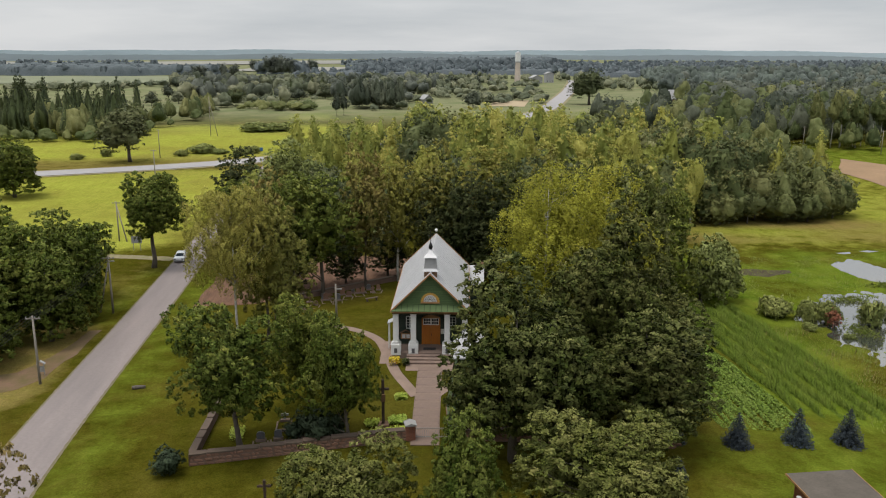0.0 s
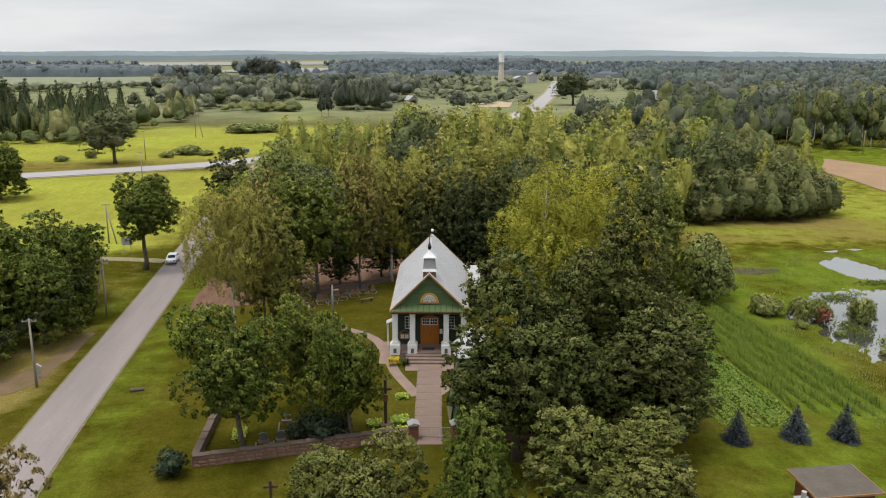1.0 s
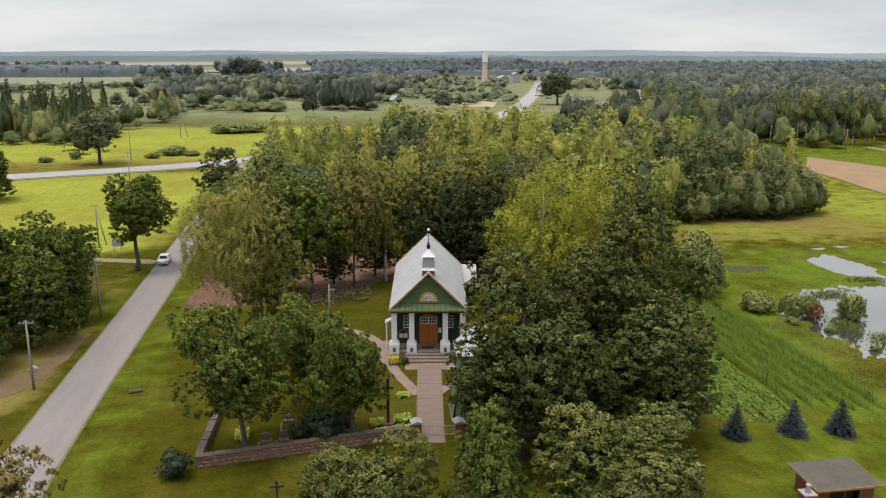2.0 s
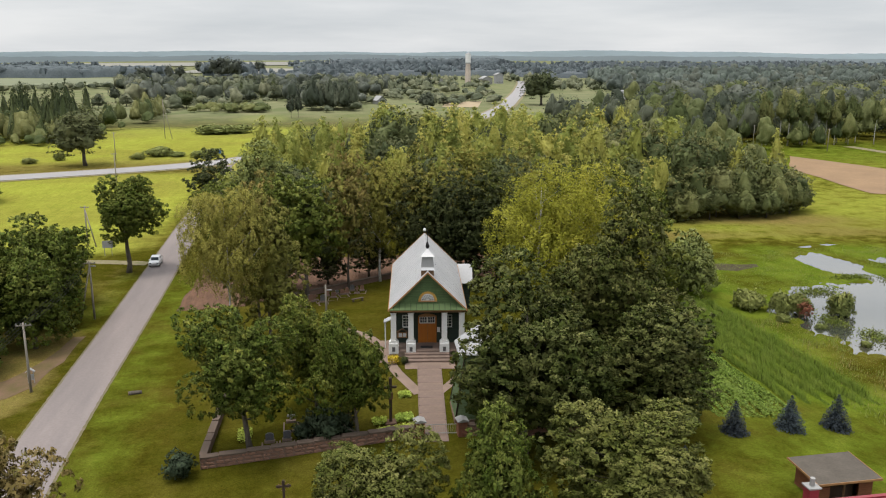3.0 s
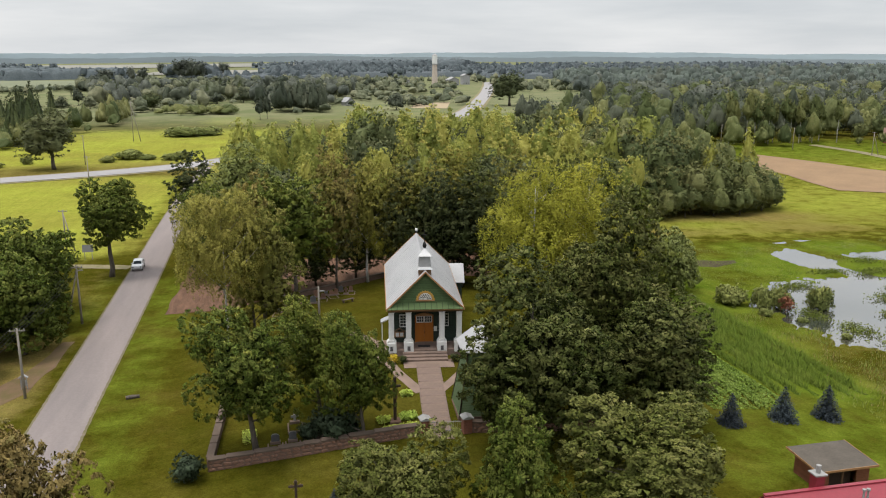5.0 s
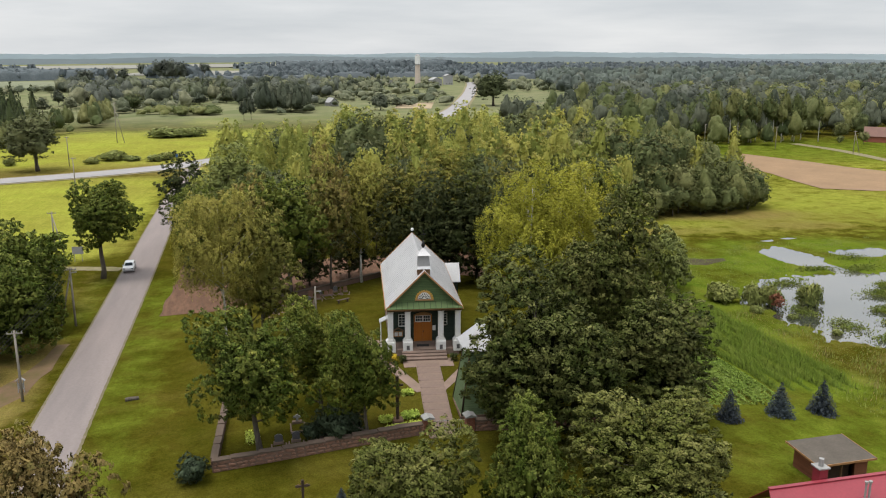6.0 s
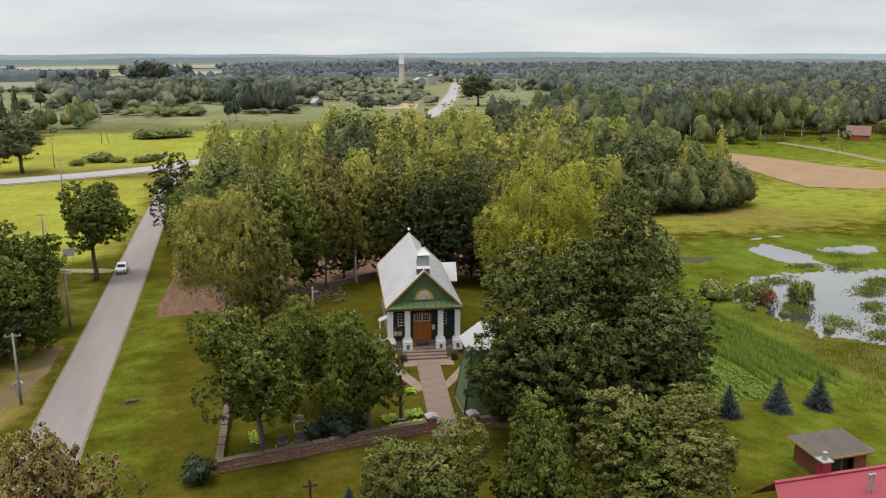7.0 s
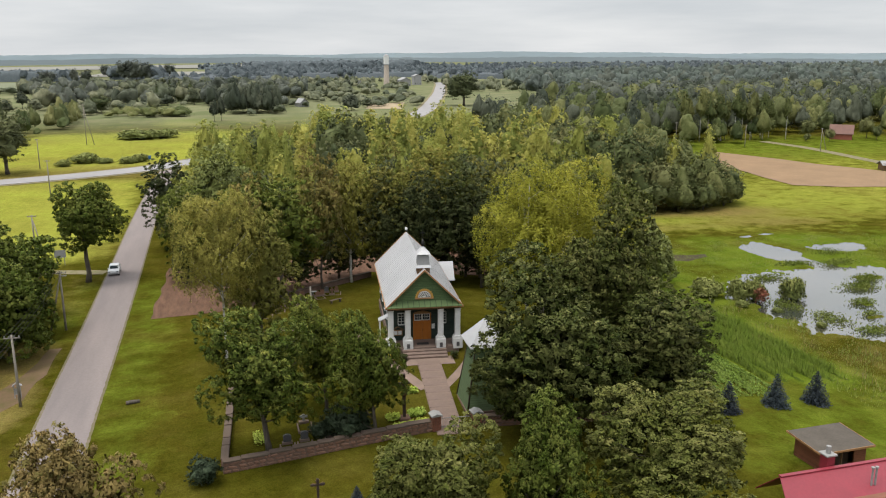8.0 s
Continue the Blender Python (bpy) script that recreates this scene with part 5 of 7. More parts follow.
M_PALESTONE = plain("pale_gravestone", (0.33, 0.325, 0.315), (0.25, 0.25, 0.24), 2.5, 0.7)
M_IRON = plain("black_iron", (0.02, 0.02, 0.02), (0.035, 0.033, 0.03), 4, 0.5, metal=0.6)
M_REDTIN = plain("crimson_tin_roof", (0.27, 0.030, 0.045), (0.23, 0.026, 0.04), 0.5, 0.5, spec=0.4, bump=0.1)
M_FELT = plain("grey_roofing_felt", (0.085, 0.072, 0.058), (0.122, 0.105, 0.086), 0.6, 0.95, bump=0.3)
M_SHED = boards("red_brown_shed_boards", (0.15, 0.055, 0.03), (0.19, 0.075, 0.04), 0.16)
M_CARPAINT = plain("white_car_paint", (0.78, 0.79, 0.80), (0.74, 0.75, 0.76), 0.6, 0.2, spec=0.6, bump=0)
M_RUBBER = plain("black_rubber", (0.02, 0.02, 0.02), (0.03, 0.03, 0.03), 4, 0.8, bump=0)
M_LAMPRED = plain("tail_lamp_red", (0.4, 0.02, 0.02), (0.35, 0.02, 0.02), 4, 0.2, bump=0)
M_YELLOW = leafy("yellow_shrub_leaves", (0.42, 0.36, 0.02), (0.50, 0.42, 0.03), (0.30, 0.32, 0.03))
M_DRYGRASS = leafy("dry_seeding_grass", (0.135, 0.128, 0.035), (0.176, 0.156, 0.048), (0.143, 0.160, 0.035), 0.0)
M_ROWS = leafy("tall_crop_blades", (0.069, 0.123, 0.010), (0.097, 0.157, 0.014), (0.140, 0.189, 0.026), 0.0, 0.1, 0.6)
M_HOSTA = leafy("hosta_leaves", (0.24, 0.36, 0.04), (0.32, 0.44, 0.06), (0.40, 0.48, 0.10))
M_CHIMNEY = plain("tower_brick", (0.58, 0.49, 0.42), (0.50, 0.42, 0.36), 0.1, 0.9, bump=0.1)
M_HOUSE = plain("red_house_boards", (0.36, 0.12, 0.08), (0.30, 0.10, 0.065), 0.5, 0.85)
M_TILE = plain("brownish_roof_tiles", (0.225, 0.13, 0.105), (0.18, 0.105, 0.09), 0.6, 0.9)
M_ETERNIT = plain("grey_fibre_cement", (0.36, 0.36, 0.36), (0.29, 0.29, 0.29), 0.3, 0.9)
M_PAPER = plain("notice_paper", (0.78, 0.78, 0.76), (0.7, 0.7, 0.68), 4, 0.8, bump=0)


def glass_mat():
    q = Mat("dark_window_glass", 0.06, 0, 0.6)
    q.color((0.03, 0.04, 0.045))
    return q.m


M_GLASS = glass_mat()


def water_mat():
    q = Mat("still_pond_water", 0.03, 0, 1.0)
    q.color(q.mix(q.span(q.noise(0.15, 4.0), 0.35, 0.65), (0.05, 0.048, 0.035), (0.03, 0.034, 0.03)))
    q.b.inputs["IOR"].default_value = 1.6
    q.b.inputs["Coat Weight"].default_value = 0.5
    q.b.inputs["Coat Roughness"].default_value = 0.03
    q.bump(q.noise(1.2, 3.0), 0.03, 0.03)
    return q.m


M_WATER = water_mat()


def disc_bm(r, z0, z1, n=16, r2=None):
    bm = bmesh.new()
    bmesh.ops.create_cone(bm, cap_ends=True, segments=n, radius1=r, radius2=r if r2 is None else r2, depth=z1 - z0, matrix=Matrix.Translation((0, 0, (z0 + z1) / 2)))
    return bm


# ---- pond ----
WATER_Z = -3.52
bm = bmesh.new()
ring = [(58, 82), (78, 75), (118, 80), (124, 128), (98, 144), (78, 140), (60, 116)]
bm.faces.new([bm.verts.new((x, y, WATER_Z)) for x, y in ring])
tagged(part("pond_water", bm, M_WATER), "still grey pond reflecting the cloudy sky", "water", kind="structure")

# ---- church ----
CHURCH = pose(7.35, 81.25, 2.08, 0, 0, -7.5)
church = thing("church", CHURCH, "small green wooden church with a pale tin roof and white columns", "church")
W, FRONT, BACK, EAVE, APEX = 3.55, 2.0, 18.1, 5.15, 9.05
part("plinth", boxed(-3.7, 3.7, FRONT - 0.1, BACK + 0.1, -0.5, 0.55, bevel=0.03), M_CONC, church, "grey concrete plinth")


def wall_with_holes(length, height, holes, thick):
    """A wall in x and z with real openings, built of blocks round them."""
    xs = sorted({0, length, *[v for h in holes for v in (h[0], h[1])]})
    bm = bmesh.new()
    for a, b in zip(xs, xs[1:]):
        cut = sorted((h[2], h[3]) for h in holes if h[0] <= a + 1e-6 and h[1] >= b - 1e-6)
        z = 0
        for lo, hi in cut + [(height, height)]:
            if lo > z + 1e-6:
                box(bm, a, b, 0, thick, z, lo)
            z = hi
    return bm


def window_part(parent, m, w, h, nx, nz, frame_mat, name="window", depth=0.1):
    """A framed window with mullions; origin at the middle of its sill."""
    bm = bmesh.new()
    t = 0.075
    box(bm, -w / 2 - t, -w / 2, -depth, 0.02, -t, h + t)
    box(bm, w / 2, w / 2 + t, -depth, 0.02, -t, h + t)
    box(bm, -w / 2, w / 2, -depth, 0.02, h, h + t)
    box(bm, -w / 2, w / 2, -depth * 1.5, 0.02, -t, 0)
    for i in range(1, nx):
        x = -w / 2 + w * i / nx
        box(bm, x - 0.022, x + 0.022, -depth * 0.6, 0.0, 0, h)
    for i in range(1, nz):
        z = h * i / nz
        box(bm, -w / 2, w / 2, -depth * 0.55, -0.004, z - 0.02, z + 0.02)
    bmesh.ops.transform(bm, matrix=m, verts=bm.verts)
    win = part(name, bm, frame_mat, parent, "white window frame with small panes")
    for i in range(nx):
        for k in range(nz):
            g = boxed(-w / 2 + w * i / nx + 0.01, -w / 2 + w * (i + 1) / nx - 0.01, 0.0, 0.015, h * k / nz + 0.01, h * (k + 1) / nz - 0.01, m=m)
            part("pane", g, M_GLASS, win)
    return win


# front wall, with door and two windows
fw = wall_with_holes(2 * W, EAVE - 0.5, [(W - 0.86, W + 0.86, 0.02, 3.3), (W - 2.62, W - 1.98, 1.9, 3.15), (W + 1.98, W + 2.62, 1.9, 3.15)], 0.2)
bmesh.ops.transform(fw, matrix=Matrix.Translation((-W, FRONT, 0.5)), verts=fw.verts)
part("front_wall", fw, M_DKGREEN, church, "dark green boarded porch wall")
for s in (-1, 1):
    hs = [(2.6 + i * 3.6, 3.6 + i * 3.6, 1.6, 3.6) for i in range(4)]
    sw = wall_with_holes(BACK - FRONT - 0.2, EAVE - 0.5, hs, 0.2)
    bmesh.ops.transform(sw, matrix=Matrix.Translation((s * W + (0.2 if s < 0 else 0) - (0 if s > 0 else 0), FRONT + 0.2, 0.5)) @ Matrix.Rotation(radians(90), 4, "Z"), verts=sw.verts)
    part("side_wall", sw, M_DKGREEN, church, "dark green boarded side wall")
    for h in hs:
        m = Matrix.Translation((s * (W + 0.0), FRONT + 0.2 + (h[0] + h[1]) / 2, 2.1)) @ Matrix.Rotation(radians(90 * s), 4, "Z")
        window_part(church, m, 1.0, 2.0, 2, 4, M_WHITE)
part("back_wall", prism([(-W, 0.5), (W, 0.5), (W, EAVE), (0, APEX - 0.35), (-W, EAVE)], BACK - 0.2, BACK), M_DKGREEN, church)
for s in (-1, 1):
    window_part(church, Matrix.Translation((s * 2.3, FRONT - 0.02, 2.4)), 0.64, 1.25, 2, 4, M_WHITE)
    part("corner_board", boxed(s * W - 0.1, s * W + 0.1, FRONT - 0.06, FRONT + 0.22, 0.5, EAVE - 0.02), M_DKGREEN, church)
# door
door = part("door", boxed(-0.86, -0.01, FRONT - 0.02, FRONT + 0.1, 0.54, 2.74, bevel=0.015), M_ORANGE, church, "orange varnished double door")
part("door_leaf", boxed(0.01, 0.86, FRONT - 0.02, FRONT + 0.1, 0.54, 2.74, bevel=0.015), M_ORANGE, door)
for s in (-1, 1):
    for z0, z1 in ((0.7, 1.45), (1.6, 2.6)):
        part("door_panel", boxed(s * 0.43 - 0.3, s * 0.43 + 0.3, FRONT - 0.045, FRONT - 0.018, z0, z1, bevel=0.01), M_ORANGE, door)
    part("door_post", boxed(s * 0.93 - 0.07, s * 0.93 + 0.07, FRONT - 0.08, FRONT + 0.12, 0.5, 3.58), M_ORANGE, door)
    window_part(door, Matrix.Translation((s * 0.43, FRONT - 0.03, 2.84)), 0.70, 0.62, 3, 2, M_WHITE, "transom_window", 0.05)
part("door_handle", boxed(0.05, 0.09, FRONT - 0.1, FRONT - 0.04, 1.55, 1.8), M_IRON, door, "dark iron handle")
part("door_crown", prism([(-1.0, 3.52), (1.0, 3.52), (1.0, 3.6), (0.6, 3.78), (0.2, 3.87), (-0.2, 3.87), (-0.6, 3.78), (-1.0, 3.6)], FRONT - 0.12, FRONT + 0.02), M_BARGE, door, "low arched wooden door crown")
part("notice", boxed(1.06, 1.4, FRONT - 0.05, FRONT - 0.005, 1.75, 2.3), M_PAPER, church, "white notice beside the door")
nb = part("notice_board", boxed(-3.25, -2.2, FRONT - 0.14, FRONT - 0.005, 1.15, 1.78, bevel=0.02), M_BARGE, church, "brown wooden notice board with a small gable")
part("notice_board_roof", prism([(-3.4, 1.74), (-2.72, 2.12), (-2.05, 1.74), (-2.05, 1.82), (-2.72, 2.22), (-3.4, 1.82)], FRONT - 0.3, FRONT - 0.02), M_BROWN, nb)
for i in range(2):
    part("notice_sheet", boxed(-3.12 + i * 0.46, -2.76 + i * 0.46, FRONT - 0.155, FRONT - 0.142, 1.25, 1.68), M_PAPER, nb)
# porch
part("porch_floor", boxed(-3.75, 3.75, -0.45, FRONT - 0.1, -0.4, 0.5, bevel=0.03), M_CONC, church, "grey concrete porch floor")
part("door_mat", boxed(-0.75, 0.55, 0.35, 1.0, 0.5, 0.53), M_RUBBER, church, "black door mat")
for i in range(3):
    part("step", boxed(-2.45, 2.3, -2.1 + i * 0.55, -0.45, -0.45, 0.02 + i * 0.165, bevel=0.025), M_CONC, church)
for x in (-3.62, -1.78, 1.78, 3.62):
    col = part("column", boxed(x - 0.29, x + 0.29, -0.29, 0.29, 1.62, 4.62, bevel=0.03), M_WHITE, church, "square white plastered column")
    bb = bmesh.new()
    box(bb, x - 0.52, x + 0.52, -0.5, 0.5, 0.18, 1.35, 0.04)
    part("column_base", bb, M_WHITE, col)
    part("base_cap", prism([(x - 0.52, 1.352), (x + 0.52, 1.352), (x + 0.3, 1.618), (x - 0.3, 1.618)], -0.42, 0.42), M_WHITE, col)
    part("plaque", boxed(x - 0.16, x + 0.16, -0.53, -0.502, 0.45, 0.95), M_GRANITE, col, "dark plaque in the column base")
    part("capital", boxed(x - 0.34, x + 0.34, -0.34, 0.34, 4.622, 4.72), M_WHITE, col)
part("entablature", boxed(-3.98, 3.98, -0.42, 0.42, 4.722, 5.12, bevel=0.02), M_BROWN, church, "dark brown beam over the columns")
part("porch_ceiling", boxed(-3.6, 3.6, 0.43, FRONT - 0.08, 4.8, 4.9), M_DKGREEN, church)
for s in (-1, 1):
    part("porch_side_beam", boxed(s * 3.62 - 0.25, s * 3.62 + 0.25, 0.43, FRONT - 0.08, 4.91, 5.12), M_BROWN, church)
# gable with the tin pent strip
part("pent_roof", poly([(-4.02, -0.85, 5.16), (4.02, -0.85, 5.16), (3.5, -0.18, 5.72), (-3.5, -0.18, 5.72), (-4.02, -0.85, 5.10), (4.02, -0.85, 5.10), (3.5, -0.18, 5.2), (-3.5, -0.18, 5.2)],
                      [(0, 1, 2, 3), (7, 6, 5, 4), (0, 4, 5, 1), (1, 5, 6, 2), (3, 7, 4, 0), (2, 6, 7, 3)]), M_PENT, church, "green tin pent strip under the gable")
part("gable", prism([(-3.6, 5.35), (3.6, 5.35), (0, 8.93)], -0.2, 0.0), M_GREEN, church, "green boarded gable")
part("frieze", boxed(-4.0, 4.0, -0.8, -0.43, 5.0, 5.1), M_BARGE, church, "ochre eaves board")
fan = part("sun_ornament", prism([(0.80 * math.cos(math.pi * k / 24), 5.98 + 0.82 * math.sin(math.pi * k / 24)) for k in range(25)], -0.25, -0.202), M_BARGE, church, "half-round carved sun ornament with yellow scalloped rim")
for k in range(11):
    t = math.pi * (k + 0.5) / 11
    sc = disc_bm(0.13, -0.03, 0.03, 10)
    bmesh.ops.transform(sc, matrix=Matrix.Translation((0.87 * math.cos(t), -0.232, 5.99 + 0.90 * math.sin(t))) @ Matrix.Rotation(radians(90), 4, "X"), verts=sc.verts)
    part("scallop", sc, M_ORNAMENT, fan, "yellow scallop")
part("ornament_lunette", prism([(0.68 * math.cos(math.pi * k / 24), 6.04 + 0.72 * math.sin(math.pi * k / 24)) for k in range(25)], -0.29, -0.262), M_WHITE, fan, "white half-round panel")
for ring_r, count, wid in ((0.54, 9, 0.085), (0.30, 6, 0.08)):
    for k in range(count):
        a = math.pi * (k + 0.5) / count
        m = Matrix.Translation((0, 0, 6.05)) @ Matrix.Rotation(-(a - math.pi / 2), 4, "Y")
        part("ornament_slot", boxed(-wid / 2, wid / 2, -0.31, -0.292, ring_r - 0.1, ring_r + 0.09, m=m), M_GLASS, fan)
part("ornament_sill", boxed(-1.0, 1.0, -0.32, -0.202, 5.88, 5.975), M_BARGE, fan)
# roof
for s in (-1, 1):
    ln = math.hypot(4.1, APEX + 0.1 - EAVE)
    sheet = part("roof_slope", prism([(s * 4.1, 5.12), (0, 9.15), (0, 9.07), (s * 4.1, 5.04)], -0.62, 18.75), M_TIN, church, "pale grey tin roof slope")
    for k in range(25):
        y = -0.55 + 0.79 * k
        part("seam", prism([(s * 4.1, 5.125), (s * 0.05, 9.106), (s * 0.05, 9.136), (s * 4.1, 5.155)], y, y + 0.035), M_TIN, sheet)
    for y in (-0.72, 18.76):
        part("barge_board", prism([(s * 4.17, 4.92), (0, 9.02), (0, 9.22), (s * 4.17, 5.14)], y, y + 0.09), M_BARGE, church, "ochre brown barge board")
    part("gutter_board", boxed(s * 4.12 - 0.06, s * 4.12 + 0.06, -0.6, 18.7, 4.93, 5.03), M_BARGE, church)
part("ridge_cap", prism([(-0.16, 9.03), (0, 9.20), (0.16, 9.03), (0, 9.12)], -0.6, 18.74), M_TIN, church)
# ridge turret
tu = part("turret", boxed(-0.66, 0.66, 0.2, 1.5, 8.2, 9.35), M_BROWN, church, "little ridge turret with a white tin skirt and cap")
part("turret_skirt", poly([(-0.86, 0.0, 9.22), (0.86, 0.0, 9.22), (0.86, 1.7, 9.22), (-0.86, 1.7, 9.22), (-0.66, 0.2, 9.5), (0.66, 0.2, 9.5), (0.66, 1.5, 9.5), (-0.66, 1.5, 9.5)],
                        [(0, 1, 5, 4), (1, 2, 6, 5), (2, 3, 7, 6), (3, 0, 4, 7), (3, 2, 1, 0), (4, 5, 6, 7)]), M_TIN, tu)
part("turret_wall", poly([(-0.66, 0.2, 9.502), (0.66, 0.2, 9.502), (0.66, 1.5, 9.502), (-0.66, 1.5, 9.502), (-0.56, 0.3, 10.66), (0.56, 0.3, 10.66), (0.56, 1.4, 10.66), (-0.56, 1.4, 10.66)],
                       [(0, 1, 5, 4), (1, 2, 6, 5), (2, 3, 7, 6), (3, 0, 4, 7), (3, 2, 1, 0), (4, 5, 6, 7)]), M_ETERNIT, tu)
part("turret_cap", poly([(-0.76, 0.1, 10.64), (0.76, 0.1, 10.64), (0.76, 1.6, 10.64), (-0.76, 1.6, 10.64), (-0.42, 0.42, 10.98), (0.42, 0.42, 10.98), (0.42, 1.28, 10.98), (-0.42, 1.28, 10.98), (0, 0.85, 11.5)],
                      [(0, 1, 5, 4), (1, 2, 6, 5), (2, 3, 7, 6), (3, 0, 4, 7), (3, 2, 1, 0), (4, 5, 8), (5, 6, 8), (6, 7, 8), (7, 4, 8)]), M_TIN, tu)
part("spire_knob", tubes("spire_knob", [([(0, 0.85, 11.4), (0, 0.85, 11.65), (0, 0.85, 11.85), (0, 0.85, 12.2)], [0.12, 0.22, 0.16, 0.04])], 8), M_IRON, tu, "black iron finial")
cr = bmesh.new()
box(cr, -0.03, 0.03, 0.82, 0.88, 12.1, 13.3)
box(cr, -0.28, 0.28, 0.82, 0.88, 12.8, 12.86)
part("spire_cross", cr, M_IRON, tu, "thin black iron cross")
kb = tubes("ridge_knob", [([(0, 18.5, 9.1), (0, 18.5, 9.5)], [0.05, 0.05])], 6)
rk = part("ridge_post", kb, M_IRON, church)
sp = bmesh.new()
bmesh.ops.create_uvsphere(sp, u_segments=10, v_segments=7, radius=0.2, matrix=Matrix.Translation((0, 18.5, 9.62)))
part("ridge_ball", sp, M_WHITE, rk, "white ball on the ridge end")
# side canopy and sacristy
cn = part("side_canopy", poly([(-4.75, 2.3, 2.75), (-3.56, 2.3, 3.3), (-3.56, 3.5, 3.3), (-4.75, 3.5, 2.75), (-4.75, 2.3, 2.65), (-3.56, 2.3, 3.2), (-3.56, 3.5, 3.2), (-4.75, 3.5, 2.65)],
                             [(0, 1, 2, 3), (7, 6, 5, 4), (0, 4, 5, 1), (1, 5, 6, 2), (2, 6, 7, 3), (3, 7, 4, 0)]), M_TIN, church, "small white tin canopy on the side wall")
for y in (2.4, 3.4):
    part("canopy_post", boxed(-4.65, -4.55, y - 0.05, y + 0.05, -0.4, 2.72), M_WHITE, cn)
ax = part("sacristy", boxed(3.56, 5.75, 17.3, 19.9, -0.5, 3.2), M_DKGREEN, church, "low dark green sacristy with a pale tin roof")
part("sacristy_gable", prism([(17.3, 3.2), (19.9, 3.2), (18.6, 4.9)], 3.6, 5.75), M_DKGREEN, ax).matrix_local = Matrix(((0, 1, 0, 0), (1, 0, 0, 0), (0, 0, 1, 0), (0, 0, 0, 1)))
for s in (-1, 1):
    part("sacristy_roof", poly([(2.6, 18.6 + s * 1.6, 2.98), (6.05, 18.6 + s * 1.6, 2.98), (6.05, 18.6, 5.1), (2.6, 18.6, 5.1), (2.6, 18.6 + s * 1.6, 2.9), (6.05, 18.6 + s * 1.6, 2.9), (6.05, 18.6, 5.02), (2.6, 18.6, 5.02)],
                              [(0, 1, 2, 3), (7, 6, 5, 4), (0, 4, 5, 1), (1, 5, 6, 2), (2, 6, 7, 3), (3, 7, 4, 0)]), M_TIN, ax)

# ---- belfry beside the path ----
belfry = thing("belfry", pose(10.0, 68.6, 0.7, 0, 0, -4), "tapering green boarded belfry with a pale tin roof, behind maples", "belfry")
part("footing", boxed(-2.3, 2.3, -2.3, 2.3, -0.6, 0.5, bevel=0.03), M_MORTAR, belfry)
part("body", poly([(-2.2, -2.2, 0.5), (2.2, -2.2, 0.5), (2.2, 2.2, 0.5), (-2.2, 2.2, 0.5), (-1.25, -1.25, 6.7), (1.25, -1.25, 6.7), (1.25, 1.25, 6.7), (-1.25, 1.25, 6.7)],
                  [(0, 1, 5, 4), (1, 2, 6, 5), (2, 3, 7, 6), (3, 0, 4, 7), (3, 2, 1, 0), (4, 5, 6, 7)]), M_TOWERGREEN, belfry)
for sx in (-1, 1):
    for sy in (-1, 1):
        part("corner_board", tubes("corner_board", [([(sx * 2.2, sy * 2.2, 0.5), (sx * 1.25, sy * 1.25, 6.7)], [0.09, 0.07])], 4), M_DKWOOD, belfry)
part("roof", poly([(-1.9, -1.9, 6.5), (1.9, -1.9, 6.5), (1.9, 1.9, 6.5), (-1.9, 1.9, 6.5), (-1.9, -1.9, 6.6), (1.9, -1.9, 6.6), (1.9, 1.9, 6.6), (-1.9, 1.9, 6.6), (0, 0, 8.9)],
                  [(3, 2, 1, 0), (0, 1, 5, 4), (1, 2, 6, 5), (2, 3, 7, 6), (3, 0, 4, 7), (4, 5, 8), (5, 6, 8), (6, 7, 8), (7, 4, 8)]), M_TIN, belfry, "pale tin pyramid roof")

# ---- paths ----
ribbon("church_path_side", [(5.2, 72.6), (4.4, 75), (3.5, 78), (2.9, 82), (1.8, 88), (-2, 94), (-7, 97)], 1.1, M_PATH, 0.03, "narrow concrete side path", "path")
ribbon("church_path_right", [(7.2, 72.6), (8.6, 74.2), (10.3, 76.4), (12.2, 79.2)], 0.9, M_PATH, 0.03, "narrow concrete side path", "path")
drape("church_apron", [(1.9, 80.2), (3.5, 80.0), (4.4, 86.4), (2.6, 86.6)], M_PATH, 0.045, 1.2, "worn concrete apron beside the church", "pavement")
drape("step_apron", [(4.5, 78.0), (9.7, 77.3), (9.9, 79.3), (4.7, 79.9)], M_PATH, 0.05, 1.2, "concrete apron before the steps", "pavement")
path = ribbon("church_path", [(7.1, 78.6), (6.4, 73), (5.7, 67.4), (5.3, 63.8)], 2.5, M_CONC, 0.02, "pinkish concrete slab path to the church steps", "path")

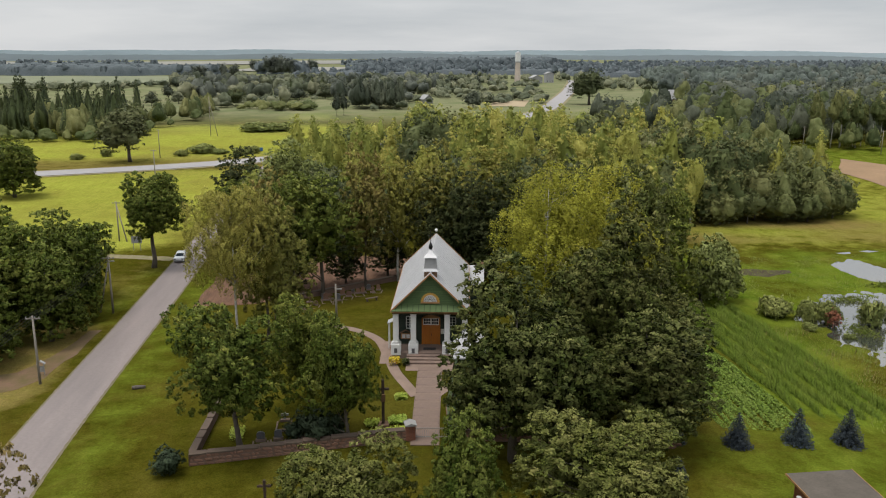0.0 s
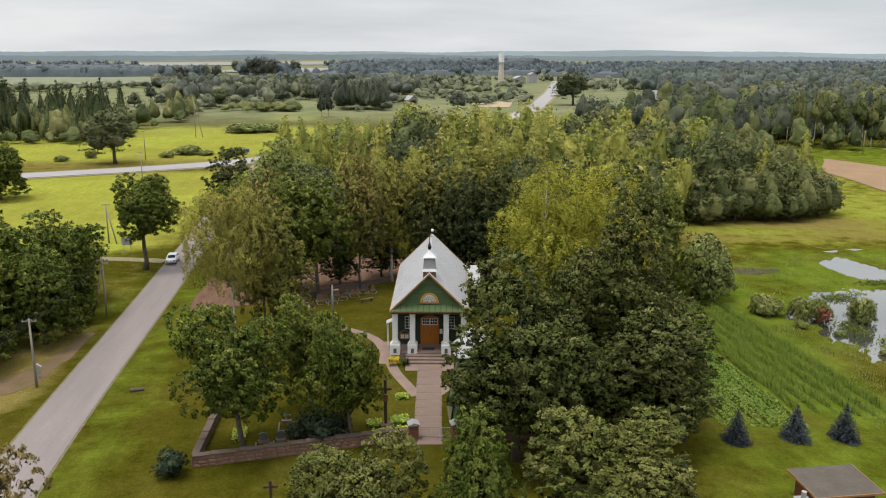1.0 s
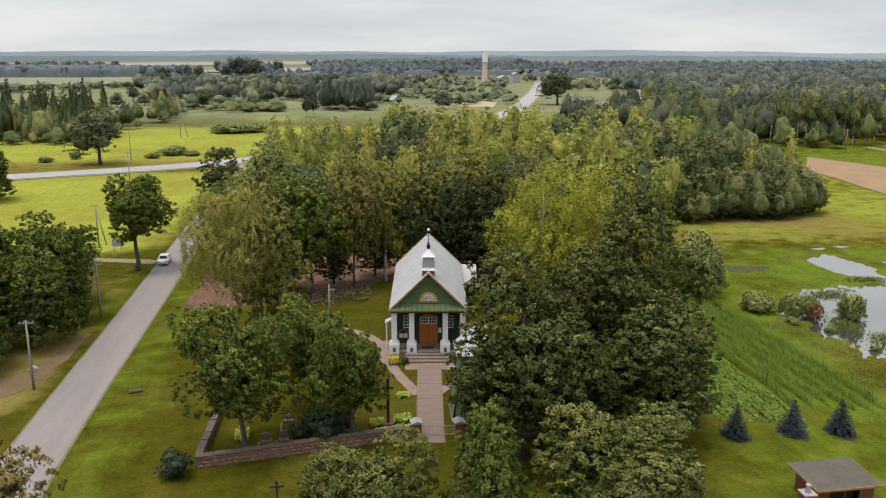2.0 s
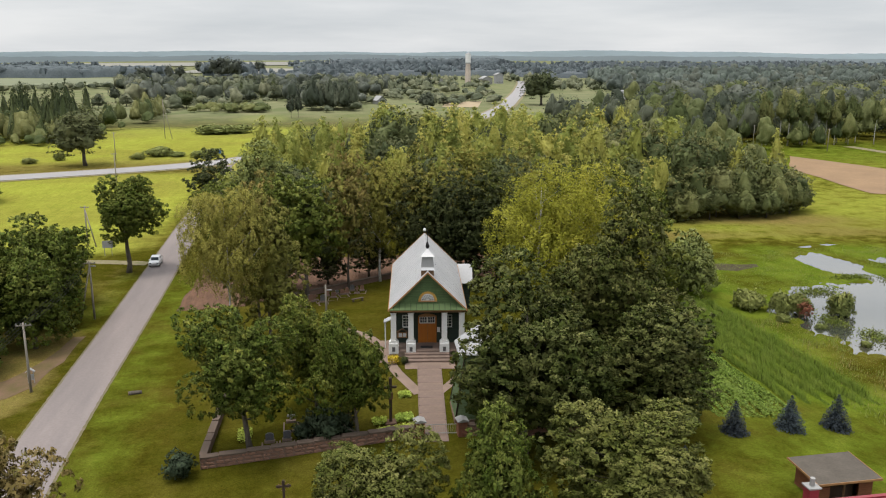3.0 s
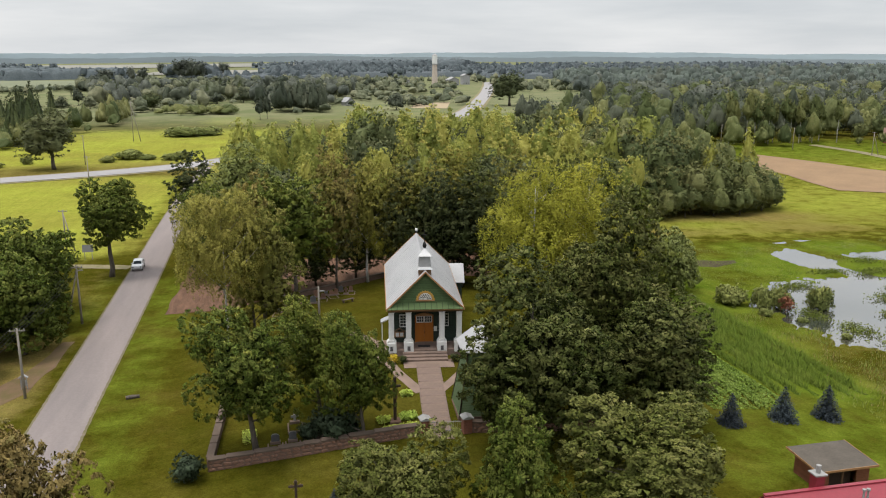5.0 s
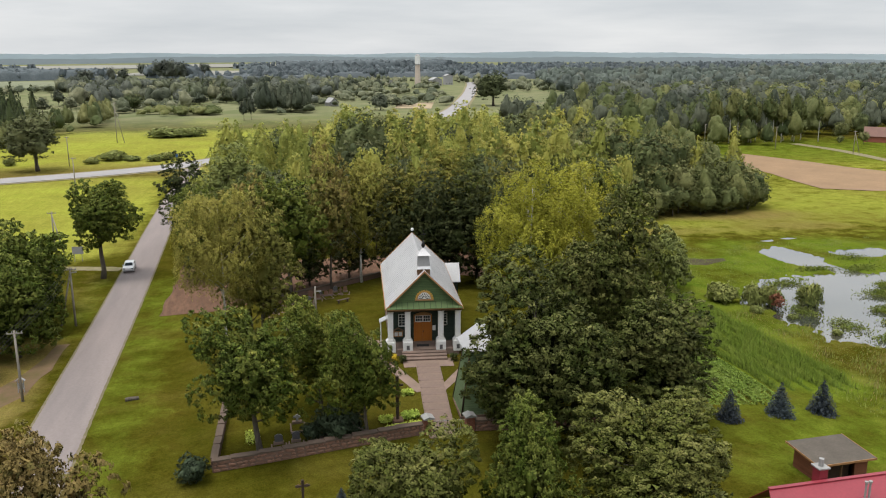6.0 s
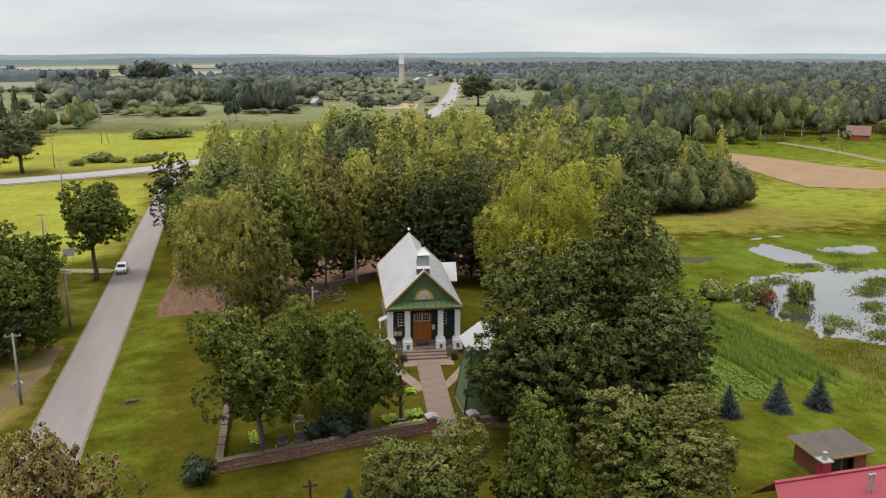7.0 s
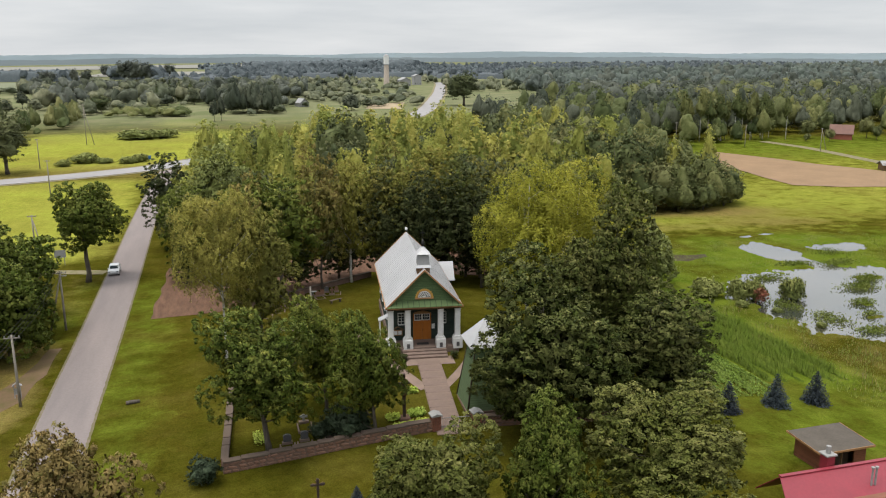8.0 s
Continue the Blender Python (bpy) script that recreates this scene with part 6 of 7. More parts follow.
# ---- graveyard, crosses ----
def headstone(x, y, w, h, mat, label, turn=0, top="round", plot=True):
    t = thing("gravestone", pose(x, y, ground_z(x, y), 0, 0, turn), label, "gravestone", "graves in the churchyard")
    part("plinth", boxed(-w * 0.65, w * 0.65, -0.2, 0.2, -0.1, 0.22, bevel=0.02), M_CONC, t)
    if top == "cross":
        bm = bmesh.new()
        box(bm, -0.11, 0.11, -0.07, 0.07, 0.2, h)
        box(bm, -w / 2, w / 2, -0.066, 0.066, h * 0.62, h * 0.62 + 0.2)
        part("cross", bm, mat, t)
    else:
        pts = [(-w / 2, 0.22), (w / 2, 0.22)] + [(w / 2 * math.cos(math.pi * k / 8), h - 0.22 + 0.22 * math.sin(math.pi * k / 8)) for k in range(9)]
        part("slab", prism(pts, -0.08, 0.08), mat, t)
    if plot:
        bm = bmesh.new()
        for s in (-1, 1):
            box(bm, s * 0.62 - 0.06, s * 0.62 + 0.06, -2.0, -0.2, -0.1, 0.14)
        box(bm, -0.56, 0.56, -2.0, -1.88, -0.1, 0.14)
        part("kerb", bm, M_CONC, t)


headstone(-8.8, 66.6, 0.7, 0.9, M_GRANITE, "dark granite gravestone with a rounded top")
headstone(-7.3, 66.6, 0.65, 0.95, M_GRANITE, "dark granite gravestone with a rounded top")
headstone(-7.0, 69.9, 0.7, 0.85, M_PALESTONE, "pale stone grave cross", top="cross")
headstone(-4.9, 66.6, 0.7, 1.6, M_DKWOOD, "black grave cross among shrubs", top="cross")
rg = random.Random(4)
for i in range(15):
    x, y = -7.5 + i * 0.75 + rg.uniform(-0.4, 0.4), 107.5 + i * 0.62 + rg.uniform(-2.0, 1.6)
    headstone(x, y, rg.uniform(0.5, 0.8), rg.uniform(0.6, 1.2), M_STONE if i % 3 else M_GRANITE, "weathered grave marker under the trees", rg.uniform(-10, 10), "cross" if i % 4 == 1 else "round", i % 2 == 0)

wc = thing("wooden_cross", pose(1.9, 67.6, ground_z(1.9, 67.6)), "tall dark wooden cross with a small roofed shrine", "cross")
part("post", boxed(-0.13, 0.13, -0.13, 0.13, -0.3, 4.4, bevel=0.02), M_DKWOOD, wc)
part("crossbar", boxed(-0.55, 0.55, -0.1, 0.1, 3.4, 3.6, bevel=0.02), M_DKWOOD, wc)
part("shrine", boxed(-0.2, 0.2, -0.3, -0.132, 2.4, 3.1, bevel=0.02), M_BROWN, wc)
part("stone_foot", boxed(-0.5, 0.5, -0.5, 0.5, -0.2, 0.25, bevel=0.06), M_STONE, wc)
ic = thing("iron_cross", pose(-7.4, 56.6, ground_z(-7.4, 56.6)), "dark ornate iron cross on the lawn", "cross")
part("post", boxed(-0.09, 0.09, -0.09, 0.09, -0.2, 2.0, bevel=0.02), M_DKWOOD, ic)
part("crossbar", boxed(-0.55, 0.55, -0.07, 0.07, 1.42, 1.58, bevel=0.02), M_DKWOOD, ic)
for a in range(8):
    part("ray", boxed(-0.02, 0.02, -0.03, 0.03, 0.12, 0.42, m=Matrix.Translation((0, 0, 1.5)) @ Matrix.Rotation(math.pi * (a + 0.5) / 4, 4, "Y")), M_BROWN, ic)


def blades(c, h, width, rng):
    """Upright grass blades with bent tips; shaded as one soft sward."""
    n = len(c)
    a = rng.uniform(0, 6.28, n)
    u = np.stack([np.cos(a), np.sin(a), np.zeros(n)], 1) * width * rng.uniform(0.6, 1.2, (n, 1))
    tip = c + np.stack([rng.normal(size=n) * 0.25 * h, rng.normal(size=n) * 0.25 * h, h], 1)
    nr = unit(np.stack([rng.normal(size=n) * 0.3, rng.normal(size=n) * 0.3 - 0.25, np.ones(n)], 1))
    v = np.stack([c - u, c + u, tip], 1)
    back = np.einsum("ij,ij->i", np.cross(v[:, 1] - v[:, 0], v[:, 2] - v[:, 0]), np.array([[0.0, -1.0, 0.2]]) + 0 * c) < 0
    v[back] = v[back][:, [1, 0, 2]]
    return v.reshape(-1, 3), nr


def leaf_patch(name, x0, x1, y0, y1, h, n, size, mat, label, category, rows=0, seed=1, kind="", axis=0, gap=0.35):
    """Low planting; with rows it stands in ridges along y."""
    rng = np.random.default_rng(seed)
    x, y = rng.uniform(x0, x1, n), rng.uniform(y0, y1, n)
    hz = np.sqrt(rng.uniform(0.02, 1, n)) * h
    if rows:
        pitch = (x1 - x0) / rows
        k = np.floor((x - x0) / pitch)
        c = x0 + (k + 0.5) * pitch
        f = (x - c) / (pitch / 2)
        x = c + f * pitch / 2 * (1 - gap) + 0.15 * np.sin(y * 0.6 + k)
        ends = rng.uniform(0, 1, (2, rows))
        on = (y > y0 + 5 * ends[0][k.astype(int)] + rng.normal(size=n)) & (y < y1 - 6 * ends[1][k.astype(int)] + rng.normal(size=n))
        hz = np.where(on, hz, 0.02)
        hz *= np.sqrt(np.clip(1.05 - f * f, 0.1, 1)) * (0.8 + 0.35 * np.sin(y * 0.35 + k * 2.1) ** 2)
    if kind == "stuff" and not rows:
        patchy = np.sin(x * 0.31 + 1.0) * np.sin(y * 0.43) + 0.6 * np.sin(x * 0.83 - y * 0.57) + rng.normal(size=n) * 0.35
        hz *= np.clip(0.55 + patchy * 0.6, 0.05, 1.4)
        y = y + (y - (y0 + y1) / 2) * 0.25 * np.sin(x * 0.4)
        rim = np.minimum(np.minimum(x - x0, x1 - x), np.minimum(y - y0, y1 - y)) > rng.exponential(5.0, n) - 3
        rim &= ground_np(x, y) > -3.46
        x, y, hz = x[rim], y[rim], hz[rim]
        n = len(x)
    z = ground_np(x, y) + hz
    if kind == "stuff" and "low" not in name:
        v, nr = blades(np.stack([x, y, ground_np(x, y) - 0.03], 1), np.maximum(hz * 1.15, 0.12), size * 0.2, rng)
        return tagged(part(name, leaf_mesh(name, v, nr), mat), label, category, kind=kind)
    nr = np.stack([rng.normal(size=n) * 0.5, rng.normal(size=n) * 0.5 - 0.1, np.full(n, 0.8)], 1)
    me = leaf_mesh(name, leaf_quads(np.stack([x, y, z], 1), nr, size, rng, 0.6))
    return tagged(part(name, me, mat), label, category, kind=kind)


leaf_patch("hosta_bed", 0.3, 1.5, 67.4, 68.4, 0.35, 420, 0.3, M_HOSTA, "bed of bright green hostas by the cross", "flower bed", seed=2)
leaf_patch("hosta_bed", 2.4, 4.0, 67.6, 68.7, 0.35, 420, 0.3, M_HOSTA, "bed of bright green hostas by the cross", "flower bed", seed=3)
leaf_patch("hosta_bed", 0.6, 3.9, 65.9, 66.7, 0.35, 600, 0.3, M_HOSTA, "row of bright green hostas along the wall", "flower bed", seed=4)
leaf_patch("hosta_bed", 3.2, 4.3, 72.0, 72.9, 0.35, 260, 0.3, M_HOSTA, "clump of bright green hostas on the lawn", "flower bed", seed=5)
leaf_patch("yellow_shrub", 2.9, 4.0, 79.2, 80.0, 0.9, 420, 0.18, M_YELLOW, "low golden-yellow shrub by the porch", "shrub", seed=6)
leaf_patch("yellow_shrub", 11.3, 12.5, 77.6, 78.5, 0.7, 380, 0.18, M_YELLOW, "low golden-yellow shrub by the porch", "shrub", seed=7)
leaf_patch("green_shrub", 4.3, 5.0, 79.0, 79.7, 0.75, 350, 0.15, M_DARK, "clipped dark green shrub by the steps", "shrub", seed=8)
leaf_patch("green_shrub", 9.6, 10.4, 78.4, 79.1, 0.75, 350, 0.15, M_DARK, "clipped dark green shrub by the steps", "shrub", seed=9)
plant("dark_bush", -3.6, 65.6, 3.0, 1.9, 40)
plant("dark_bush", -5.8, 66.9, 1.4, 0.9, 200)
plant("dark_bush", -2.2, 66.0, 1.6, 1.0, 100)
leaf_patch("grave_plants", -11.6, -10.4, 67.0, 69.0, 0.5, 350, 0.2, M_HOSTA, "pale green grave planting", "flower bed", seed=12)

# crops and rough grass on the lower meadow
leaf_patch("tall_crop_rows", 42.6, 55.0, 70.5, 113, 1.3, 44000, 0.22, M_ROWS, "tall green crop in long rows", "crop", 6, 21, "stuff", gap=0.7)
leaf_patch("low_crop_rows", 33.0, 42.4, 66.5, 100, 0.42, 30000, 0.24, M_CROP, "low leafy green crop in rows", "crop", 16, 22, "stuff")
leaf_patch("rough_grass", 50, 100, 55, 108, 0.5, 30000, 0.22, M_REED, "rough uneven meadow grass", "grass", 0, 23, "stuff")
leaf_patch("dry_grass", 52, 112, 56, 106, 0.6, 11000, 0.24, M_DRYGRASS, "tall yellow-brown seeding grass", "grass", 0, 25, "stuff")
leaf_patch("dry_grass", 54, 165, 145, 203, 0.5, 16000, 0.4, M_DRYGRASS, "tall yellow-brown seeding grass", "grass", 0, 26, "stuff")
leaf_patch("marsh_grass", 60, 125, 106, 136, 0.35, 16000, 0.3, M_REED, "lush green marsh grass", "grass", 0, 27, "stuff")
leaf_patch("rush_bank", 58, 118, 134.5, 144.5, 0.45, 9000, 0.24, M_REED, "lush rushes along a ditch", "grass", 0, 24, "stuff")


def reeds(name, spots, seed, label):
    rng = np.random.default_rng(seed)
    V = []
    for x, y, rx, ry, n, h in spots:
        px, py = x + rng.normal(size=n) * rx * 0.5, y + rng.normal(size=n) * ry * 0.5
        pz = np.maximum(ground_np(px, py), WATER_Z) + rng.uniform(0, h, n)
        nr = np.stack([rng.normal(size=n), rng.normal(size=n), rng.uniform(0.1, 0.8, n)], 1)
        V.append(leaf_quads(np.stack([px, py, pz], 1), nr, 0.36, rng, 0.45))
    tagged(part(name, leaf_mesh(name, np.concatenate(V)), M_REED), label, "grass", kind="stuff")


reeds("pond_reeds", [(86, 104, 3.0, 1.6, 700, 0.7), (80, 97, 2.0, 1.2, 350, 0.7), (91, 108, 2.6, 1.5, 500, 0.6), (77, 92, 1.5, 1.0, 200, 0.6), (94, 118, 4, 1.5, 500, 0.7), (70, 92, 2.5, 3, 500, 0.6),
                     (68, 99, 2, 3, 400, 0.6), (75, 113, 4, 1.2, 500, 0.6), (86, 119.5, 4, 1, 500, 0.6), (80, 86, 4, 2, 500, 0.7), (98, 125, 3, 2, 400, 0.7), (72, 86, 3, 1.5, 500, 0.6)], 31, "tufts of reeds in and round the pond")

# ---- road side: poles, wires, sign, stump, car ----
def pole(x, y, h, turn=0, brace=None, arm=True, label="weathered wooden power pole", lamp=False, z=None):
    t = thing("power_pole", pose(x, y, ground_z(x, y), 0, 0, turn), label, "power pole", "power poles")
    part("mast", tubes("mast", [([(0, 0, -0.3), (0, 0, h * 0.5), (0, 0, h)], [0.15, 0.13, 0.1])], 8), M_POLE, t)
    if brace:
        part("brace", tubes("brace", [([(brace[0], brace[1], -0.3), (0.0, 0.0, h * 0.93)], [0.13, 0.09])], 8), M_POLE, t)
    if arm:
        a = part("crossarm", boxed(-0.75, 0.75, -0.05, 0.05, h - 0.35, h - 0.25), M_POLE, t)
        for s in (-0.65, -0.22, 0.22, 0.65):
            part("insulator", disc_bm(0.05, h - 0.25, h - 0.08, 8), M_PALESTONE, a).location = (s, 0, 0)
    if lamp:
        part("street_lamp", boxed(0.1, 0.75, -0.07, 0.07, h - 0.75, h - 0.6, bevel=0.03), M_PALESTONE, t, "small grey street lamp head")
    return t


POLES = [(-35.5, 58, 7.5), (-33.3, 83.4, 7.45), (-32.9, 108.5, 7.85), (-44.8, 155.5, 8.2)]
pole(-33.3, 83.4, 7.45)
pole(-32.9, 108.5, 7.85, 0, (-1.9, 0.6), lamp=True)
pole(-44.8, 155.5, 7.6, 0, (1.6, -0.6))
pole(-53.2, 221.7, 10.6, label="tall power pole by the highway")
pole(-68.5, 294.4, 10.0, label="tall power pole by the highway")
pole(-64.0, 372.0, 17, label="tall far power pole", brace=(3.0, 0))
pole(-2.9, 97.7, 4.8, arm=False, lamp=True, label="slim grey lamp post on the churchyard lawn")
pole(219.5, 272, 9.0, label="power pole by the lane", brace=(3, 0))
pole(199, 292, 9.0, label="power pole by the lane")
pole(177, 309, 9.0, label="power pole by the lane")


def cable(a, b, sag):
    n = 14
    pts = [Vector(a).lerp(Vector(b), k / n) - Vector((0, 0, sag * 4 * (k / n) * (1 - k / n))) for k in range(n + 1)]
    tagged(part("power_cable", tubes("power_cable", [(pts, [0.016] * (n + 1))], 4), M_IRON), "thin dark overhead power cable", "cable", "power cables")


for (x0, y0, h0), (x1, y1, h1) in zip(POLES, POLES[1:3]):
    for dx in (-0.65, -0.22, 0.22, 0.65):
        cable((x0 + dx, y0, ground_z(x0, y0) + h0 - 0.1), (x1 + dx, y1, ground_z(x1, y1) + h1 - 0.1), 0.5)

sg_t = thing("wayside_shrine", pose(-34.0, 85.9, ground_z(-34, 85.9)) @ Matrix.Diagonal((0.72, 0.72, 0.72, 1)), "small pale grey wayside shrine with a gabled roof", "shrine")
for s in (-1, 1):
    part("post", boxed(s * 0.4 - 0.05, s * 0.4 + 0.05, -0.05, 0.05, -0.2, 1.9), M_PALESTONE, sg_t)
part("panel", boxed(-0.35, 0.35, -0.03, 0.03, 0.55, 1.45), M_PALESTONE, sg_t)
part("roof", prism([(-0.62, 1.78), (0, 2.25), (0.62, 1.78), (0.62, 1.88), (0, 2.37), (-0.62, 1.88)], -0.25, 0.25), M_ETERNIT, sg_t)
st = thing("tree_stump", pose(-22.6, 80.5, ground_z(-22.6, 80.5), 0, 0, 8) @ Matrix.Diagonal((0.85, 0.85, 0.8, 1)), "low dark cut log lying on the verge", "log")
part("log", tubes("log", [([(-0.75, 0, 0.18), (-0.2, 0.03, 0.2), (0.75, 0, 0.17)], [0.24, 0.27, 0.22])], 9), M_BARK, st)
part("cut_face", tubes("cut_face", [([(-0.775, 0, 0.18), (-0.752, 0, 0.18)], [0.2, 0.2])], 9), M_BARGE, st, "pale sawn end")
ss = thing("road_sign", pose(-39.4, 147, ground_z(-39.4, 147)), "grey road sign board seen from behind on two posts", "road sign")
for s in (-1, 1):
    part("post", boxed(s * 0.6 - 0.04, s * 0.6 + 0.04, -0.04, 0.04, -0.2, 2.6), M_PALESTONE, ss)
part("board", boxed(-0.9, 0.9, -0.06, -0.042, 1.4, 2.7), M_ETERNIT, ss)


def car(x, y, turn):
    c = thing("car", pose(x, y, ground_z(x, y) + 0.09, 0, 0, turn), "small white hatchback car on the asphalt road", "car")
    W2 = 0.82
    side = [(-1.95, 0.35), (-1.97, 0.7), (-1.9, 0.85), (-0.95, 0.97), (-0.4, 1.38), (0.2, 1.46), (1.2, 1.42), (1.75, 0.98), (1.93, 0.9), (1.97, 0.6), (1.93, 0.32)]
    bm = bmesh.new()
    rings = []
    for y2, k in ((-W2, 0.93), (-W2 * 0.94, 1.0), (W2 * 0.94, 1.0), (W2, 0.93)):
        rings.append([bm.verts.new((px * (k if pz > 0.9 else 1), y2 * (0.84 if pz > 1.0 else 1), pz)) for px, pz in side])
    for a, b in zip(rings, rings[1:]):
        for i in range(len(side)):
            j = (i + 1) % len(side)
            bm.faces.new((a[i], a[j], b[j], b[i]))
    bm.faces.new(rings[0][::-1])
    bm.faces.new(rings[-1])
    bmesh.ops.recalc_face_normals(bm, faces=bm.faces)
    body = part("body", bm, M_CARPAINT, c)
    part("windscreen", poly([(-0.93, -0.62, 1.0), (-0.93, 0.62, 1.0), (-0.42, 0.55, 1.385), (-0.42, -0.55, 1.385), (-0.90, -0.62, 0.98), (-0.90, 0.62, 0.98), (-0.40, 0.55, 1.36), (-0.40, -0.55, 1.36)],
                           [(0, 1, 2, 3), (7, 6, 5, 4), (0, 4, 5, 1), (1, 5, 6, 2), (2, 6, 7, 3), (3, 7, 4, 0)]), M_GLASS, body)
    part("rear_window", poly([(1.27, -0.56, 1.385), (1.27, 0.56, 1.385), (1.7, 0.6, 1.05), (1.7, -0.6, 1.05), (1.24, -0.56, 1.37), (1.24, 0.56, 1.37), (1.67, 0.6, 1.03), (1.67, -0.6, 1.03)],
                            [(0, 1, 2, 3), (7, 6, 5, 4), (0, 4, 5, 1), (1, 5, 6, 2), (2, 6, 7, 3), (3, 7, 4, 0)]), M_GLASS, body)
    for s in (-1, 1):
        part("side_window", prism([(-0.72, 1.0), (1.45, 1.0), (1.15, 1.33), (-0.3, 1.33)], s * 0.735 - 0.02, s * 0.735 + 0.02), M_GLASS, body)
        part("headlight", boxed(-1.98, -1.85, s * 0.6 - 0.16, s * 0.6 + 0.16, 0.62, 0.78, bevel=0.02), M_GLASS, body)
        part("tail_light", boxed(1.88, 1.99, s * 0.66 - 0.1, s * 0.66 + 0.1, 0.65, 0.92, bevel=0.02), M_LAMPRED, body)
        part("mirror", boxed(-0.75, -0.6, s * 0.9 - 0.08, s * 0.9 + 0.08, 0.95, 1.08, bevel=0.02), M_CARPAINT, body)
        for wx in (-1.2, 1.22):
            bm = disc_bm(0.31, -0.1, 0.1, 18)
            bmesh.ops.transform(bm, matrix=Matrix.Translation((wx, s * 0.74, 0.31)) @ Matrix.Rotation(radians(90), 4, "X"), verts=bm.verts)
            wh = part("wheel", bm, M_RUBBER, c)
            bm = disc_bm(0.19, -0.115, 0.115, 14)
            bmesh.ops.transform(bm, matrix=Matrix.Translation((wx, s * 0.74, 0.31)) @ Matrix.Rotation(radians(90), 4, "X"), verts=bm.verts)
            part("rim", bm, M_PALESTONE, wh)
    part("bumper", boxed(-2.03, -1.9, -0.75, 0.75, 0.3, 0.55, bevel=0.04), M_ETERNIT, body)


car(-30.0, 138.3, 90)

# ---- buildings ----
shed = thing("garden_shed", pose(35.4, 52.3, -0.75, 0, 0, 1), "red-brown wooden garden shed with a grey felt roof", "shed")
for x0, x1, y0, y1 in ((-2.2, 2.3, 1.45, 1.6), (2.15, 2.3, -1.45, 1.45), (-2.2, -2.05, -1.45, 1.45), (1.1, 2.3, -1.6, -1.45), (-2.2, -1.4, -1.6, -1.45)):
    part("wall", boxed(x0, x1, y0, y1, -0.2, 2.15), M_SHED, shed)
# dark sheet added behind the opening in place of the shade inside
part("doorway_shade", boxed(-1.4, 1.1, -1.0, -0.95, 0, 2.1), M_DKWOOD, shed, "dark panel standing in for the shade inside the doorway")
part("door_post", boxed(-0.2, -0.08, -1.6, -1.48, 0, 2.1), M_BROWN, shed)
part("roof", poly([(-2.75, -2.0, 2.2), (2.75, -2.0, 2.2), (2.75, 2.05, 2.42), (-2.75, 2.05, 2.42), (-2.75, -2.0, 2.3), (2.75, -2.0, 2.3), (2.75, 2.05, 2.52), (-2.75, 2.05, 2.52)],
                  [(3, 2, 1, 0), (4, 5, 6, 7), (0, 1, 5, 4), (1, 2, 6, 5), (2, 3, 7, 6), (3, 0, 4, 7)]), M_FELT, shed, "grey felt roof")
for s in (-1, 1):
    part("roof_edge", poly([(s * 2.78, -2.04, 2.16), (s * 2.78, 2.1, 2.38), (s * 2.78, 2.1, 2.55), (s * 2.78, -2.04, 2.33), (s * 2.752, -2.04, 2.16), (s * 2.752, 2.1, 2.38), (s * 2.752, 2.1, 2.55), (s * 2.752, -2.04, 2.33)],
                           [(0, 1, 2, 3), (7, 6, 5, 4), (0, 4, 5, 1), (1, 5, 6, 2), (2, 6, 7, 3), (3, 7, 4, 0)]), M_BARGE, shed)
part("roof_front_edge", boxed(-2.75, 2.75, -2.04, -2.002, 2.15, 2.33), M_BARGE, shed)

house = thing("red_roofed_house", pose(31, 39.5, 0), "house with a crimson tin roof beside the garden", "house")
part("wall", prism([(34.9 - 39.5, -0.5), (43.6 - 39.5, -0.5), (43.6 - 39.5, 2.6), (4.4 - 0.4, 2.6), (0, 4.45), (-4.4, 2.4)], -8.0, 9), M_BRICK, house).matrix_local = Matrix(((0, 1, 0, 0), (1, 0, 0, 0), (0, 0, 1, 0), (0, 0, 0, 1)))
RZ, RY = 4.85, 3.6
for s, y2, z2 in ((-1, -4.6, 1.4), (1, 6.0, 2.7)):
    part("roof_slope", poly([(-8.1, RY, RZ), (9.3, RY, RZ), (9.3, y2, z2), (-8.1 + (3.6 - y2) * (-0.45 if s < 0 else 0.0), y2, z2), (-8.1, RY, RZ - 0.08), (9.3, RY, RZ - 0.08), (9.3, y2, z2 - 0.08), (-8.1 + (3.6 - y2) * (-0.45 if s < 0 else 0.0), y2, z2 - 0.08)],
                            [(0, 1, 2, 3), (7, 6, 5, 4), (0, 4, 5, 1), (1, 5, 6, 2), (2, 6, 7, 3), (3, 7, 4, 0)]), M_REDTIN, house, "crimson tin roof slope")
part("roof_ridge", boxed(-8.1, 9.3, RY - 0.15, RY + 0.15, RZ - 0.02, RZ + 0.06), M_REDTIN, house)
ch = part("chimney", boxed(-4.05, -3.35, RY + 0.25, RY + 0.95, RZ - 0.9, RZ + 0.75, bevel=0.02), M_REDTIN, house, "red clad chimney")
part("chimney_cap", boxed(-4.15, -3.25, RY + 0.15, RY + 1.05, RZ + 0.752, RZ + 0.85), M_PALESTONE, ch)
part("chimney_pipe", disc_bm(0.17, 0, 0.55, 10), M_PALESTONE, ch).location = (-3.7, RY + 0.6, RZ + 0.85)
for dx in (0, 0.32):
    pv = part("vent_pipe", disc_bm(0.07, 0, 1.5, 8), M_PALESTONE, house, "pale vent pipe with a cap")
    pv.location = (-1.9 + dx, 1.9, 3.9)
    part("vent_cap", disc_bm(0.13, 1.5, 1.62, 8), M_PALESTONE, pv)

